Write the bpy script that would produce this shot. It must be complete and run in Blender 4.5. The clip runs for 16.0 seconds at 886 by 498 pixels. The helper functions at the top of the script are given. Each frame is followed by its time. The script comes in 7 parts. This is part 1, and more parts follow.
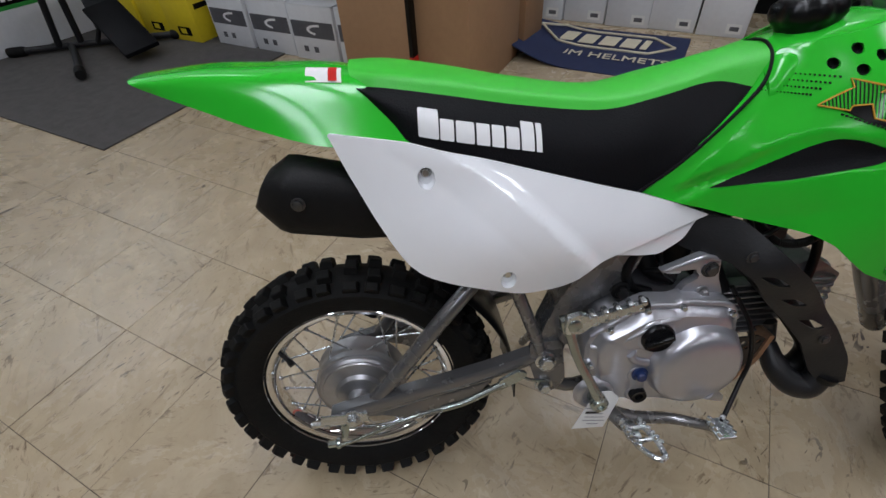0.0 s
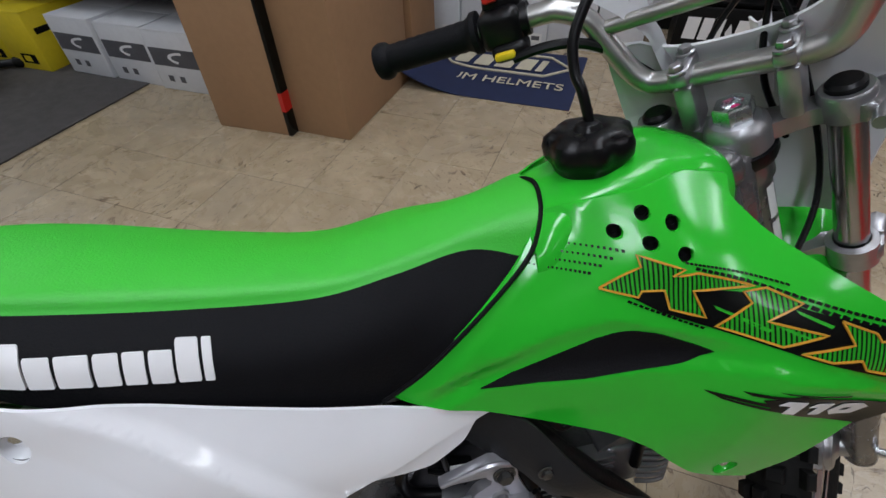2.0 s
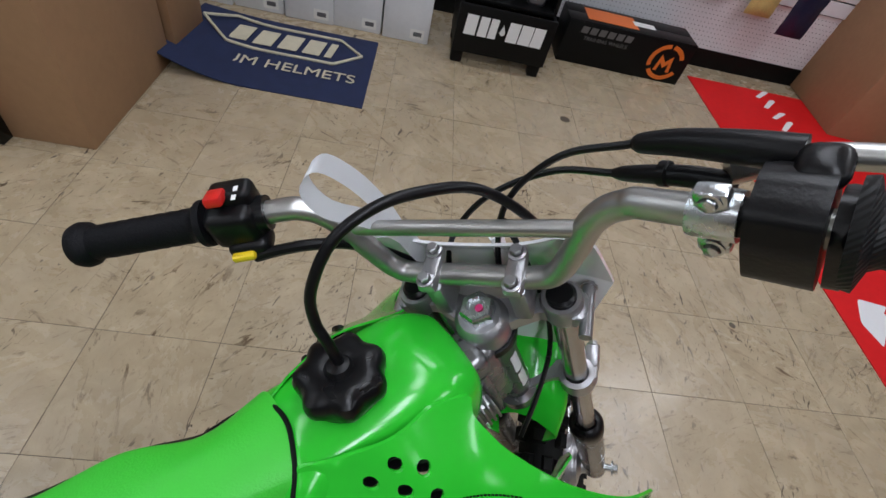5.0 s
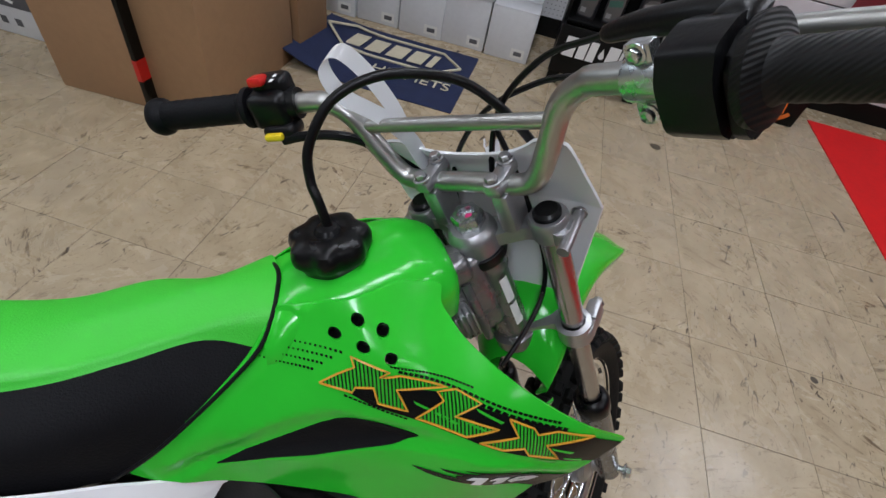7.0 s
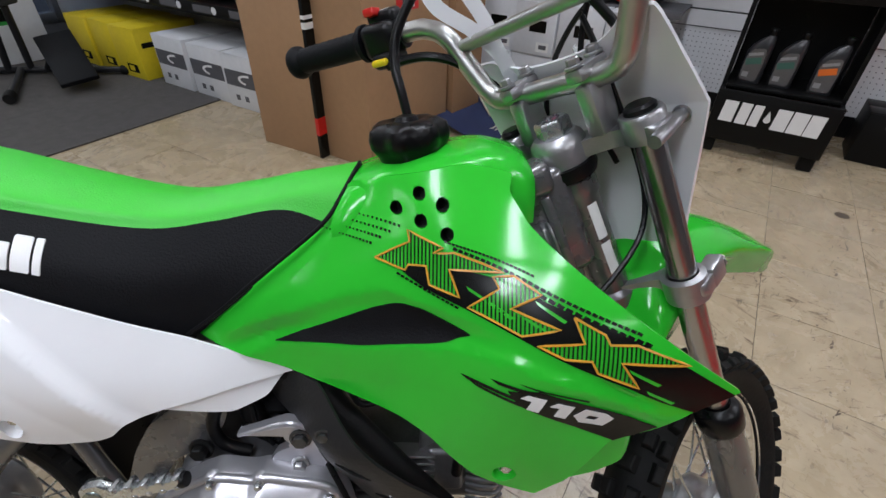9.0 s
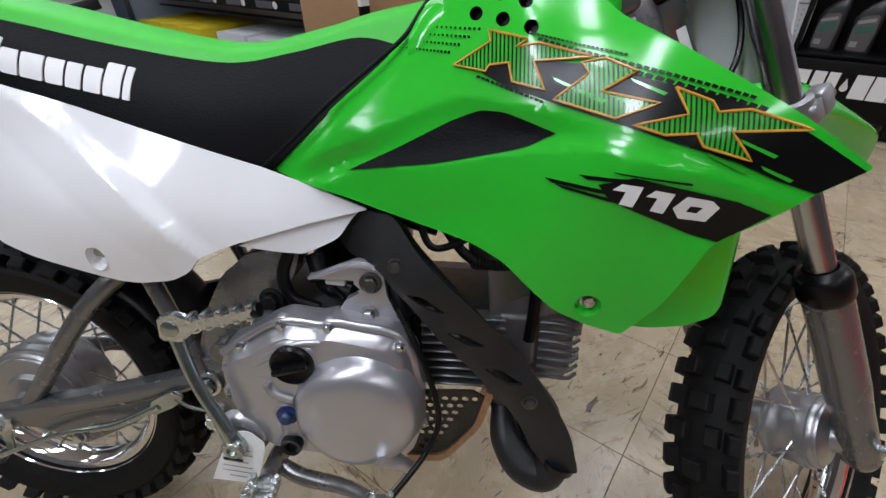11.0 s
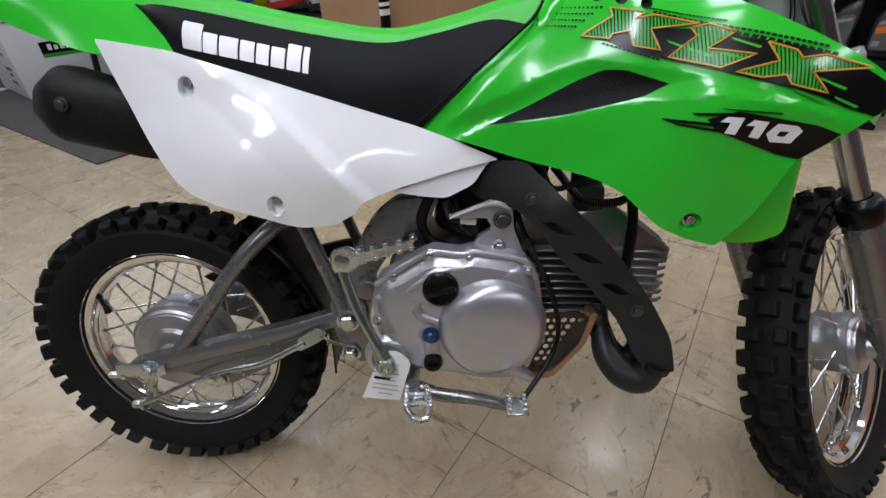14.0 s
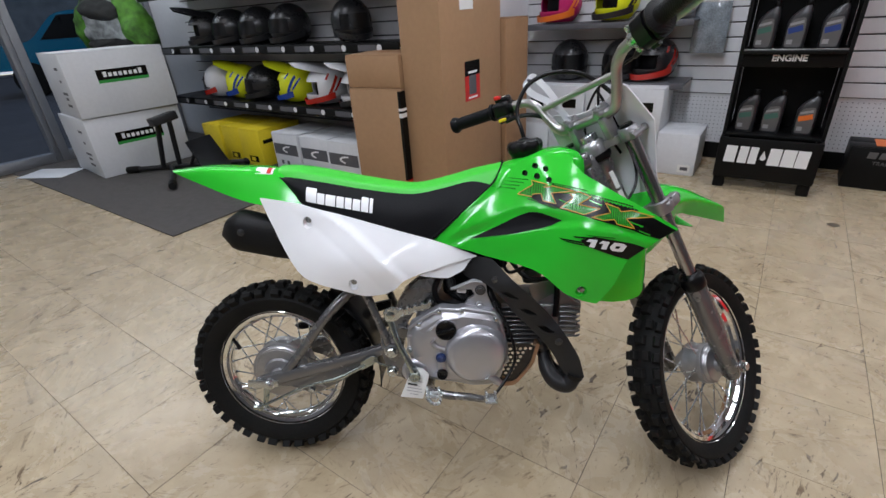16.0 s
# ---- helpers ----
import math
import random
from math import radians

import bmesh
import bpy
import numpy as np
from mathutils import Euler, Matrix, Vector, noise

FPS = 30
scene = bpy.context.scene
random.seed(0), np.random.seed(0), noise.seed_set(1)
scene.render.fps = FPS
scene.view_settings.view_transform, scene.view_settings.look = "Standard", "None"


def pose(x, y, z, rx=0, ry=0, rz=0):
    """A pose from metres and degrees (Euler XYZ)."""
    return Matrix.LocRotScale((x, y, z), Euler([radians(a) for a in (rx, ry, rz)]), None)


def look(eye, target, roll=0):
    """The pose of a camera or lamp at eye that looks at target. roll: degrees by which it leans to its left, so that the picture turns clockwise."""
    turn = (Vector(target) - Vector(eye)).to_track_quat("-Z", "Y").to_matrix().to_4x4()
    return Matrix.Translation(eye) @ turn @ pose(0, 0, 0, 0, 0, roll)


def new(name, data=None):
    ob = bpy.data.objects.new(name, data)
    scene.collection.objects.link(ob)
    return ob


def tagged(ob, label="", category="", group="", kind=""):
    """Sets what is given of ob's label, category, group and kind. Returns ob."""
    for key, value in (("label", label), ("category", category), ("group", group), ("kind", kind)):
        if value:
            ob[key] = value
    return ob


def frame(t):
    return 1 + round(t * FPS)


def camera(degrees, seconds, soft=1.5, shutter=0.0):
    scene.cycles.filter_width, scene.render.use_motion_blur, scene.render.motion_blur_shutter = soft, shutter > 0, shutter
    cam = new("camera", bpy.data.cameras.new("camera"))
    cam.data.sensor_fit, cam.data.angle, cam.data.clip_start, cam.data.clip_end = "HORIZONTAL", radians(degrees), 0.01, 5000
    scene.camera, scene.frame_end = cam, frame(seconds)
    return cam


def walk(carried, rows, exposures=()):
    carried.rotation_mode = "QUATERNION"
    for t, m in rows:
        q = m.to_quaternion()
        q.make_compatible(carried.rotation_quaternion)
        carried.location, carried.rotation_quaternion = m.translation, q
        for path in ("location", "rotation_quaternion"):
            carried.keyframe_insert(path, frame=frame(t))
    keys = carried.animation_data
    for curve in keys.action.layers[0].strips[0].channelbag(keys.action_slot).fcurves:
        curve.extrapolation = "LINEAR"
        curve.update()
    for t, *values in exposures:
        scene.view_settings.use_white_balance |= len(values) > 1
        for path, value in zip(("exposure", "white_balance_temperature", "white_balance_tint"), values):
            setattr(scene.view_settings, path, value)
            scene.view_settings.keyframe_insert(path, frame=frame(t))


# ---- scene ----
cam = camera(87.2, 16.0)
PATH = [
    (0, (0.171, -0.538, 0.979), (0.209, 0.924, -0.385), -4.0),
    (0.5, (0.223, -0.499, 0.954), (0.256, 0.949, -0.424), -5.2),
    (1, (0.331, -0.428, 0.963), (0.314, 0.976, -0.462), -6.3),
    (1.5, (0.41, -0.363, 0.972), (0.451, 1.037, -0.456), -5.5),
    (2, (0.464, -0.287, 1.006), (0.709, 1.138, -0.376), -2.1),
    (2.5, (0.512, -0.208, 1.055), (0.976, 1.142, -0.345), 2.7),
    (3, (0.538, -0.155, 1.097), (1.207, 1.126, -0.286), 7.9),
    (3.5, (0.572, -0.115, 1.145), (1.373, 1.053, -0.266), 11.5),
    (3.7, (0.569, -0.112, 1.147), (1.446, 1.032, -0.24), 12.4),
    (5.8, (0.59, -0.109, 1.177), (1.489, 0.815, -0.353), 18.5),
    (6, (0.591, -0.134, 1.174), (1.46, 0.819, -0.355), 18.0),
    (6.5, (0.603, -0.205, 1.154), (1.352, 0.872, -0.355), 16.2),
    (7, (0.629, -0.265, 1.126), (1.228, 0.973, -0.325), 13.1),
    (7.5, (0.656, -0.316, 1.091), (1.122, 1.03, -0.313), 10.8),
    (8, (0.672, -0.356, 1.051), (0.98, 1.102, -0.283), 7.4),
    (8.5, (0.687, -0.381, 1.013), (0.837, 1.16, -0.252), 4.4),
    (9, (0.695, -0.392, 0.971), (0.714, 1.207, -0.23), 1.8),
    (9.5, (0.695, -0.411, 0.921), (0.627, 1.213, -0.245), 0.3),
    (10, (0.685, -0.436, 0.866), (0.567, 1.198, -0.281), -0.0),
    (10.2, (0.684, -0.449, 0.847), (0.55, 1.195, -0.283), -0.3),
    (12.3, (0.581, -0.543, 0.771), (0.421, 1.08, -0.387), -3.0),
    (12.5, (0.563, -0.554, 0.76), (0.419, 1.09, -0.369), -2.9),
    (13, (0.533, -0.568, 0.754), (0.393, 1.079, -0.372), -2.6),
    (13.5, (0.509, -0.592, 0.765), (0.39, 1.058, -0.36), -2.5),
    (14, (0.505, -0.638, 0.799), (0.401, 1.032, -0.297), -2.4),
    (14.5, (0.516, -0.706, 0.86), (0.408, 0.987, -0.199), -2.2),
    (15, (0.53, -0.819, 0.931), (0.401, 0.913, -0.061), -2.7),
    (15.5, (0.537, -0.932, 1.014), (0.396, 0.822, 0.063), -3.6),
    (16, (0.549, -1.011, 1.073), (0.397, 0.759, 0.155), -4.0),
]
walk(cam, [(t, look(eye, target, roll)) for t, eye, target, roll in PATH], [(0, -0.53), (2, -0.54), (2.6, -0.46), (3.5, -0.34), (6, -0.39), (8, -0.22), (9.5, -0.12), (13.5, -0.15), (16, 0.0)])

# ---- light of the shop ----
world = bpy.data.worlds.new("shop_world")
scene.world = world
world.use_nodes = True
_sky = world.node_tree.nodes.new("ShaderNodeTexSky")
_sky.sky_type, _sky.sun_disc, _sky.sun_elevation, _sky.sun_rotation = "NISHITA", False, radians(40), radians(200)
world.node_tree.links.new(_sky.outputs[0], world.node_tree.nodes["Background"].inputs[0])
world.node_tree.nodes["Background"].inputs[1].default_value = 0.12

ROOM = pose(0, 0, 0, 0, 0, -31.5)                      # u runs along the display wall, v towards it
BIKE = pose(0.02, -0.111, 0.0, 0, 0, 1.5) @ pose(0, 0, 0, -12.0, 0, 0)
RAKE, STEER, HEAD = 26.6, 41.3, (0.785, -0.016, 0.815)
FRONT = pose(*HEAD) @ pose(0, 0, 0, 0, -RAKE, 0) @ pose(0, 0, 0, 0, 0, STEER)


# ---- materials ----
def material(name, color, rough=0.5, metal=0.0, spots=0.0, spot_scale=8.0, bump=0.0, bump_scale=60.0, dark=None, coat=0.0, rvar=0.0, spec=0.5):
    """Principled surface with mottling at two scales and fine relief."""
    m = bpy.data.materials.new(name)
    m.use_nodes = True
    n, l = m.node_tree.nodes, m.node_tree.links
    b = n["Principled BSDF"]
    b.inputs["Base Color"].default_value = (*color, 1)
    b.inputs["Roughness"].default_value = rough
    b.inputs["Metallic"].default_value = metal
    b.inputs["Coat Weight"].default_value = coat
    b.inputs["Specular IOR Level"].default_value = spec
    b.inputs["Coat Roughness"].default_value = 0.05
    tc = n.new("ShaderNodeTexCoord")
    if spots or rvar:
        a, c = n.new("ShaderNodeTexNoise"), n.new("ShaderNodeTexNoise")
        a.inputs["Scale"].default_value, a.inputs["Detail"].default_value = spot_scale, 6
        c.inputs["Scale"].default_value, c.inputs["Detail"].default_value = spot_scale * 9, 4
        l.new(tc.outputs["Object"], a.inputs["Vector"]), l.new(tc.outputs["Object"], c.inputs["Vector"])
        mx = n.new("ShaderNodeMath")
        mx.operation = "MULTIPLY_ADD"
        mx.inputs[1].default_value, mx.inputs[2].default_value = 0.45, 0.0
        l.new(c.outputs["Fac"], mx.inputs[0])
        ad = n.new("ShaderNodeMath")
        ad.operation = "MULTIPLY_ADD"
        ad.inputs[1].default_value = 0.55
        l.new(a.outputs["Fac"], ad.inputs[0]), l.new(mx.outputs[0], ad.inputs[2])
        if spots:
            r = n.new("ShaderNodeValToRGB")
            r.color_ramp.elements[0].position, r.color_ramp.elements[1].position = 0.36, 0.62
            d = dark or tuple(x * (1 - spots) for x in color)
            r.color_ramp.elements[0].color, r.color_ramp.elements[1].color = (*d, 1), (*color, 1)
            l.new(ad.outputs[0], r.inputs[0]), l.new(r.outputs[0], b.inputs["Base Color"])
        if rvar:
            mr = n.new("ShaderNodeMapRange")
            mr.inputs[3].default_value, mr.inputs[4].default_value = max(0.02, rough - rvar), min(1, rough + rvar)
            mr.inputs[1].default_value, mr.inputs[2].default_value = 0.3, 0.7
            l.new(ad.outputs[0], mr.inputs[0]), l.new(mr.outputs[0], b.inputs["Roughness"])
    if bump:
        t, bp = n.new("ShaderNodeTexNoise"), n.new("ShaderNodeBump")
        t.inputs["Scale"].default_value, t.inputs["Detail"].default_value = bump_scale, 5
        bp.inputs["Strength"].default_value, bp.inputs["Distance"].default_value = bump, 0.002
        l.new(tc.outputs["Object"], t.inputs["Vector"]), l.new(t.outputs["Fac"], bp.inputs["Height"]), l.new(bp.outputs[0], b.inputs["Normal"])
    return m


def glowing(name, color, strength):
    m = bpy.data.materials.new(name)
    m.use_nodes = True
    b = m.node_tree.nodes["Principled BSDF"]
    b.inputs["Base Color"].default_value = b.inputs["Emission Color"].default_value = (*color, 1)
    b.inputs["Emission Strength"].default_value = strength
    return m


GREEN = material("green_plastic", (0.024, 0.50, 0.028), 0.17, spots=0.05, spot_scale=3, rvar=0.03, coat=0.15, spec=0.42)
SEATGREEN = material("green_vinyl", (0.042, 0.53, 0.034), 0.42, spots=0.06, spot_scale=5, bump=0.25, bump_scale=500)
WHITEP = material("white_plastic", (0.87, 0.88, 0.90), 0.10, spots=0.03, spot_scale=3, rvar=0.03, coat=0.5)
VINYL = material("black_vinyl", (0.0050, 0.0050, 0.0062), 0.55, spots=0.2, spot_scale=6, bump=0.35, bump_scale=420, spec=0.13)
BLACKP = material("black_plastic", (0.004, 0.004, 0.0045), 0.32, spots=0.15, spot_scale=6, bump=0.12, bump_scale=300, rvar=0.08, spec=0.26)
GUARDBLACK = material("satin_heat_guard", (0.016, 0.016, 0.017), 0.42, spots=0.2, spot_scale=9, bump=0.2, bump_scale=260, spec=0.3)
MATTEBLACK = material("heat_shield_black", (0.0065, 0.0065, 0.0065), 0.5, spots=0.3, spot_scale=9, bump=0.25, bump_scale=260, spec=0.2)
RUBBER = material("tyre_rubber", (0.006, 0.006, 0.006), 0.65, spots=0.35, spot_scale=12, bump=0.4, bump_scale=180, dark=(0.010, 0.0095, 0.0085), spec=0.16)
ALU = material("cast_aluminium", (0.43, 0.43, 0.44), 0.34, 0.85, spots=0.14, spot_scale=10, bump=0.15, bump_scale=350, rvar=0.05)
ENGINE = material("painted_engine_case", (0.47, 0.47, 0.50), 0.30, 0.72, spots=0.06, spot_scale=6)
FINMETAL = material("weathered_fin_metal", (0.24, 0.24, 0.25), 0.38, 0.75, spots=0.2, spot_scale=12, rvar=0.06)
DULLCASE = material("dull_cast_metal", (0.15, 0.15, 0.16), 0.42, 0.6, spots=0.15, spot_scale=9, bump=0.1, bump_scale=400, rvar=0.06)
GREYINK = material("grey_ink", (0.25, 0.25, 0.27), 0.5, spots=0.1)
FRAMEGREY = material("titanium_grey_paint", (0.200, 0.198, 0.200), 0.27, 0.7, spots=0.04, spot_scale=5, rvar=0.04)
CHROME = material("chrome", (0.80, 0.81, 0.83), 0.07, 1.0, spots=0.05, spot_scale=5, rvar=0.04)
ZINC = material("zinc_plated_steel", (0.60, 0.63, 0.64), 0.26, 0.95, spots=0.06, spot_scale=12, rvar=0.05)
DARKSTEEL = material("dark_steel", (0.10, 0.10, 0.10), 0.4, 0.8, spots=0.3, spot_scale=25)
BRUSHED = material("brushed_bar_steel", (0.46, 0.46, 0.44), 0.34, 0.95, spots=0.10, spot_scale=9, rvar=0.05)
FORKSTEEL = material("polished_fork_steel", (0.46, 0.46, 0.48), 0.24, 1.0, spots=0.08, spot_scale=6, rvar=0.04)
KICKZINC = material("green_tinged_zinc", (0.42, 0.47, 0.45), 0.24, 0.95, spots=0.12, spot_scale=14, rvar=0.06)
ORANGEG = material("gold_outline_print", (0.62, 0.30, 0.03), 0.3, spots=0.05)
INKBLACK = material("black_print", (0.004, 0.0045, 0.004), 0.26, spots=0.1, spec=0.24)
INKGREEN = material("green_print", (0.03, 0.42, 0.025), 0.22, spots=0.1, coat=0.4)
INKWHITE = material("white_print", (0.80, 0.80, 0.80), 0.35, spots=0.04)
RED = material("red_plastic", (0.55, 0.015, 0.012), 0.3, spots=0.1)
YELLOW = material("yellow_plastic", (0.80, 0.58, 0.02), 0.35, spots=0.08)
PAPER = material("white_paper", (0.78, 0.78, 0.76), 0.6, spots=0.06, spot_scale=14)


def grip_material():
    """Black rubber with fine slanted grooves."""
    m = material("grooved_rubber", (0.006, 0.006, 0.006), 0.5, spec=0.25)
    n, l = m.node_tree.nodes, m.node_tree.links
    t, w, b = n.new("ShaderNodeTexCoord"), n.new("ShaderNodeTexWave"), n.new("ShaderNodeBump")
    w.bands_direction = "DIAGONAL"
    w.inputs["Scale"].default_value = 130
    b.inputs["Strength"].default_value, b.inputs["Distance"].default_value = 0.4, 0.001
    l.new(t.outputs["Object"], w.inputs["Vector"]), l.new(w.outputs["Fac"], b.inputs["Height"]), l.new(b.outputs[0], n["Principled BSDF"].inputs["Normal"])
    return m


GRIP = grip_material()

# ---- building helpers ----
def link(name, bm, mat, smooth=True):
    me = bpy.data.meshes.new(name)
    bmesh.ops.recalc_face_normals(bm, faces=bm.faces)
    bm.to_mesh(me)
    bm.free()
    me.materials.append(mat)
    if smooth:
        for p in me.polygons:
            p.use_smooth = True
        me.set_sharp_from_angle(angle=radians(38))
    return new(name, me)


def part(name, bm, mat, parent, label="", m=None, smooth=True):
    """One mesh object under a thing or a part."""
    ob = link(name, bm, mat, smooth)
    ob.parent = parent
    if m is not None:
        ob.matrix_basis = m
    if label:
        tagged(ob, label)
    return ob


def thing(name, label, category, m, group="", kind=""):
    ob = new(name)
    ob.empty_display_size = 0.1
    ob.matrix_basis = m
    return tagged(ob, label, category, group, kind)


def catmull(pts, n):
    pts = [Vector(p) for p in pts]
    if len(pts) == 2:
        return [pts[0].lerp(pts[1], i / (n - 1)) for i in range(n)]
    ext = [2 * pts[0] - pts[1], *pts, 2 * pts[-1] - pts[-2]]
    out, k = [], len(pts) - 1
    for i in range(n):
        f = i / (n - 1) * k
        j = min(int(f), k - 1)
        t = f - j
        a, b, c, d = ext[j:j + 4]
        out.append(0.5 * ((2 * b) + (c - a) * t + (2 * a - 5 * b + 4 * c - d) * t * t + (3 * b - a - 3 * c + d) * t ** 3))
    return out


def tube(bm, pts, r, seg=10, n=0, cap=True):
    """A round tube along a smooth line; r is one radius or one for each end and between."""
    line = catmull(pts, n) if n else [Vector(p) for p in pts]
    rs = [r] * len(line) if not isinstance(r, (list, tuple)) else list(np.interp(np.linspace(0, 1, len(line)), np.linspace(0, 1, len(r)), r))
    rings, side = [], None
    for i, p in enumerate(line):
        d = (line[min(i + 1, len(line) - 1)] - line[max(i - 1, 0)]).normalized()
        if side is None:
            side = d.orthogonal().normalized()
        side = (side - d * side.dot(d)).normalized()
        up = d.cross(side)
        rings.append([bm.verts.new(p + (side * math.cos(a) + up * math.sin(a)) * rs[i]) for a in [2 * math.pi * k / seg for k in range(seg)]])
    for a, b in zip(rings, rings[1:]):
        for k in range(seg):
            bm.faces.new((a[k], a[(k + 1) % seg], b[(k + 1) % seg], b[k]))
    if cap:
        bm.faces.new(rings[0][::-1]), bm.faces.new(rings[-1])
    return bm


def lathe(bm, profile, m=None, seg=48, closed=False):
    """Turns (radius, height) points round the local z axis; m places it."""
    m = m or Matrix.Identity(4)
    rings = []
    for r, h in profile:
        if r < 1e-6:
            rings.append([bm.verts.new(m @ Vector((0, 0, h)))])
        else:
            rings.append([bm.verts.new(m @ Vector((r * math.cos(2 * math.pi * k / seg), r * math.sin(2 * math.pi * k / seg), h))) for k in range(seg)])
    pairs = list(zip(rings, rings[1:])) + ([(rings[-1], rings[0])] if closed else [])
    for a, b in pairs:
        for k in range(seg):
            q = [a[k % len(a)], a[(k + 1) % len(a)], b[(k + 1) % len(b)], b[k % len(b)]]
            q = list(dict.fromkeys(q))
            if len(q) > 2:
                bm.faces.new(q)
    return bm


def box(bm, size, m=None, bevel=0.0, seg=2):
    m = m or Matrix.Identity(4)
    got = bmesh.ops.create_cube(bm, size=1.0, matrix=m @ Matrix.Diagonal((*size, 1)))
    if bevel:
        es = list({e for v in got["verts"] for e in v.link_edges})
        bmesh.ops.bevel(bm, geom=es, offset=bevel, segments=seg, profile=0.5, affect="EDGES")
    return bm


def prism(bm, outline, depth, m=None, bevel=0.0):
    """A flat outline in the local xy plane, raised along z."""
    m = m or Matrix.Identity(4)
    lo = [bm.verts.new(m @ Vector((x, y, 0))) for x, y in outline]
    hi = [bm.verts.new(m @ Vector((x, y, depth))) for x, y in outline]
    fs = [bm.faces.new(lo[::-1]), bm.faces.new(hi)]
    k = len(outline)
    for i in range(k):
        fs.append(bm.faces.new((lo[i], lo[(i + 1) % k], hi[(i + 1) % k], hi[i])))
    if bevel:
        es = list({e for e in fs[1].edges} | {e for e in fs[0].edges})
        bmesh.ops.bevel(bm, geom=es, offset=bevel, segments=2, profile=0.5, affect="EDGES")
    return bm


def patch(bm, rails, n=24, m=17, thick=0.003):
    """A smooth skin through rails that lie side by side, given thickness."""
    lines = [catmull(r, n) for r in rails]
    cols = [catmull([l[i] for l in lines], m) for i in range(n)]
    grid = [[bm.verts.new(p) for p in c] for c in cols]
    fs = []
    for a, b in zip(grid, grid[1:]):
        for k in range(m - 1):
            fs.append(bm.faces.new((a[k], a[k + 1], b[k + 1], b[k])))
    bmesh.ops.remove_doubles(bm, verts=bm.verts, dist=1e-5)
    if thick:
        bmesh.ops.recalc_face_normals(bm, faces=bm.faces)
        bmesh.ops.solidify(bm, geom=list(bm.faces), thickness=thick)
    return bm


def surface(points, soft=2e-4):
    """A smooth field y(x, z) through a few points (x, y, z)."""
    p = np.array(points, float)
    d = np.linalg.norm(p[:, None, (0, 2)] - p[None, :, (0, 2)], axis=2)
    k = np.where(d > 0, d * d * np.log(np.maximum(d, 1e-9)), 0) + np.eye(len(p)) * soft
    q = np.c_[np.ones(len(p)), p[:, 0], p[:, 2]]
    w = np.linalg.solve(np.block([[k, q], [q.T, np.zeros((3, 3))]]), np.r_[p[:, 1], 0, 0, 0])

    def at(x, z):
        r = np.hypot(p[:, 0] - x, p[:, 2] - z)
        return float(np.sum(w[:len(p)] * np.where(r > 0, r * r * np.log(np.maximum(r, 1e-9)), 0)) + w[-3] + w[-2] * x + w[-1] * z)
    return at


def inside(x, z, poly):
    c = False
    for (x1, z1), (x2, z2) in zip(poly, poly[1:] + poly[:1]):
        if (z1 > z) != (z2 > z) and x < (x2 - x1) * (z - z1) / (z2 - z1) + x1:
            c = not c
    return c


def smooth_outline(corners, step=0.008):
    """Corners (x, z, roundness): 0 sharp, 1 rounded; sampled densely."""
    out, k = [], len(corners)
    for i in range(k):
        p, q, r = (Vector(corners[(i + j) % k][:2]) for j in (-1, 0, 1))
        s = corners[i][2] if len(corners[i]) > 2 else 0
        if s:
            a, b = q.lerp(p, 0.45 * s), q.lerp(r, 0.45 * s)
            out += [(1 - t) ** 2 * a + 2 * t * (1 - t) * q + t * t * b for t in [i / 7 for i in range(8)]]
        else:
            out.append(q)
    dense = []
    for a, b in zip(out, out[1:] + out[:1]):
        n = max(1, int((b - a).length / step))
        dense += [tuple(a.lerp(b, i / n)) for i in range(n)]
    return dense


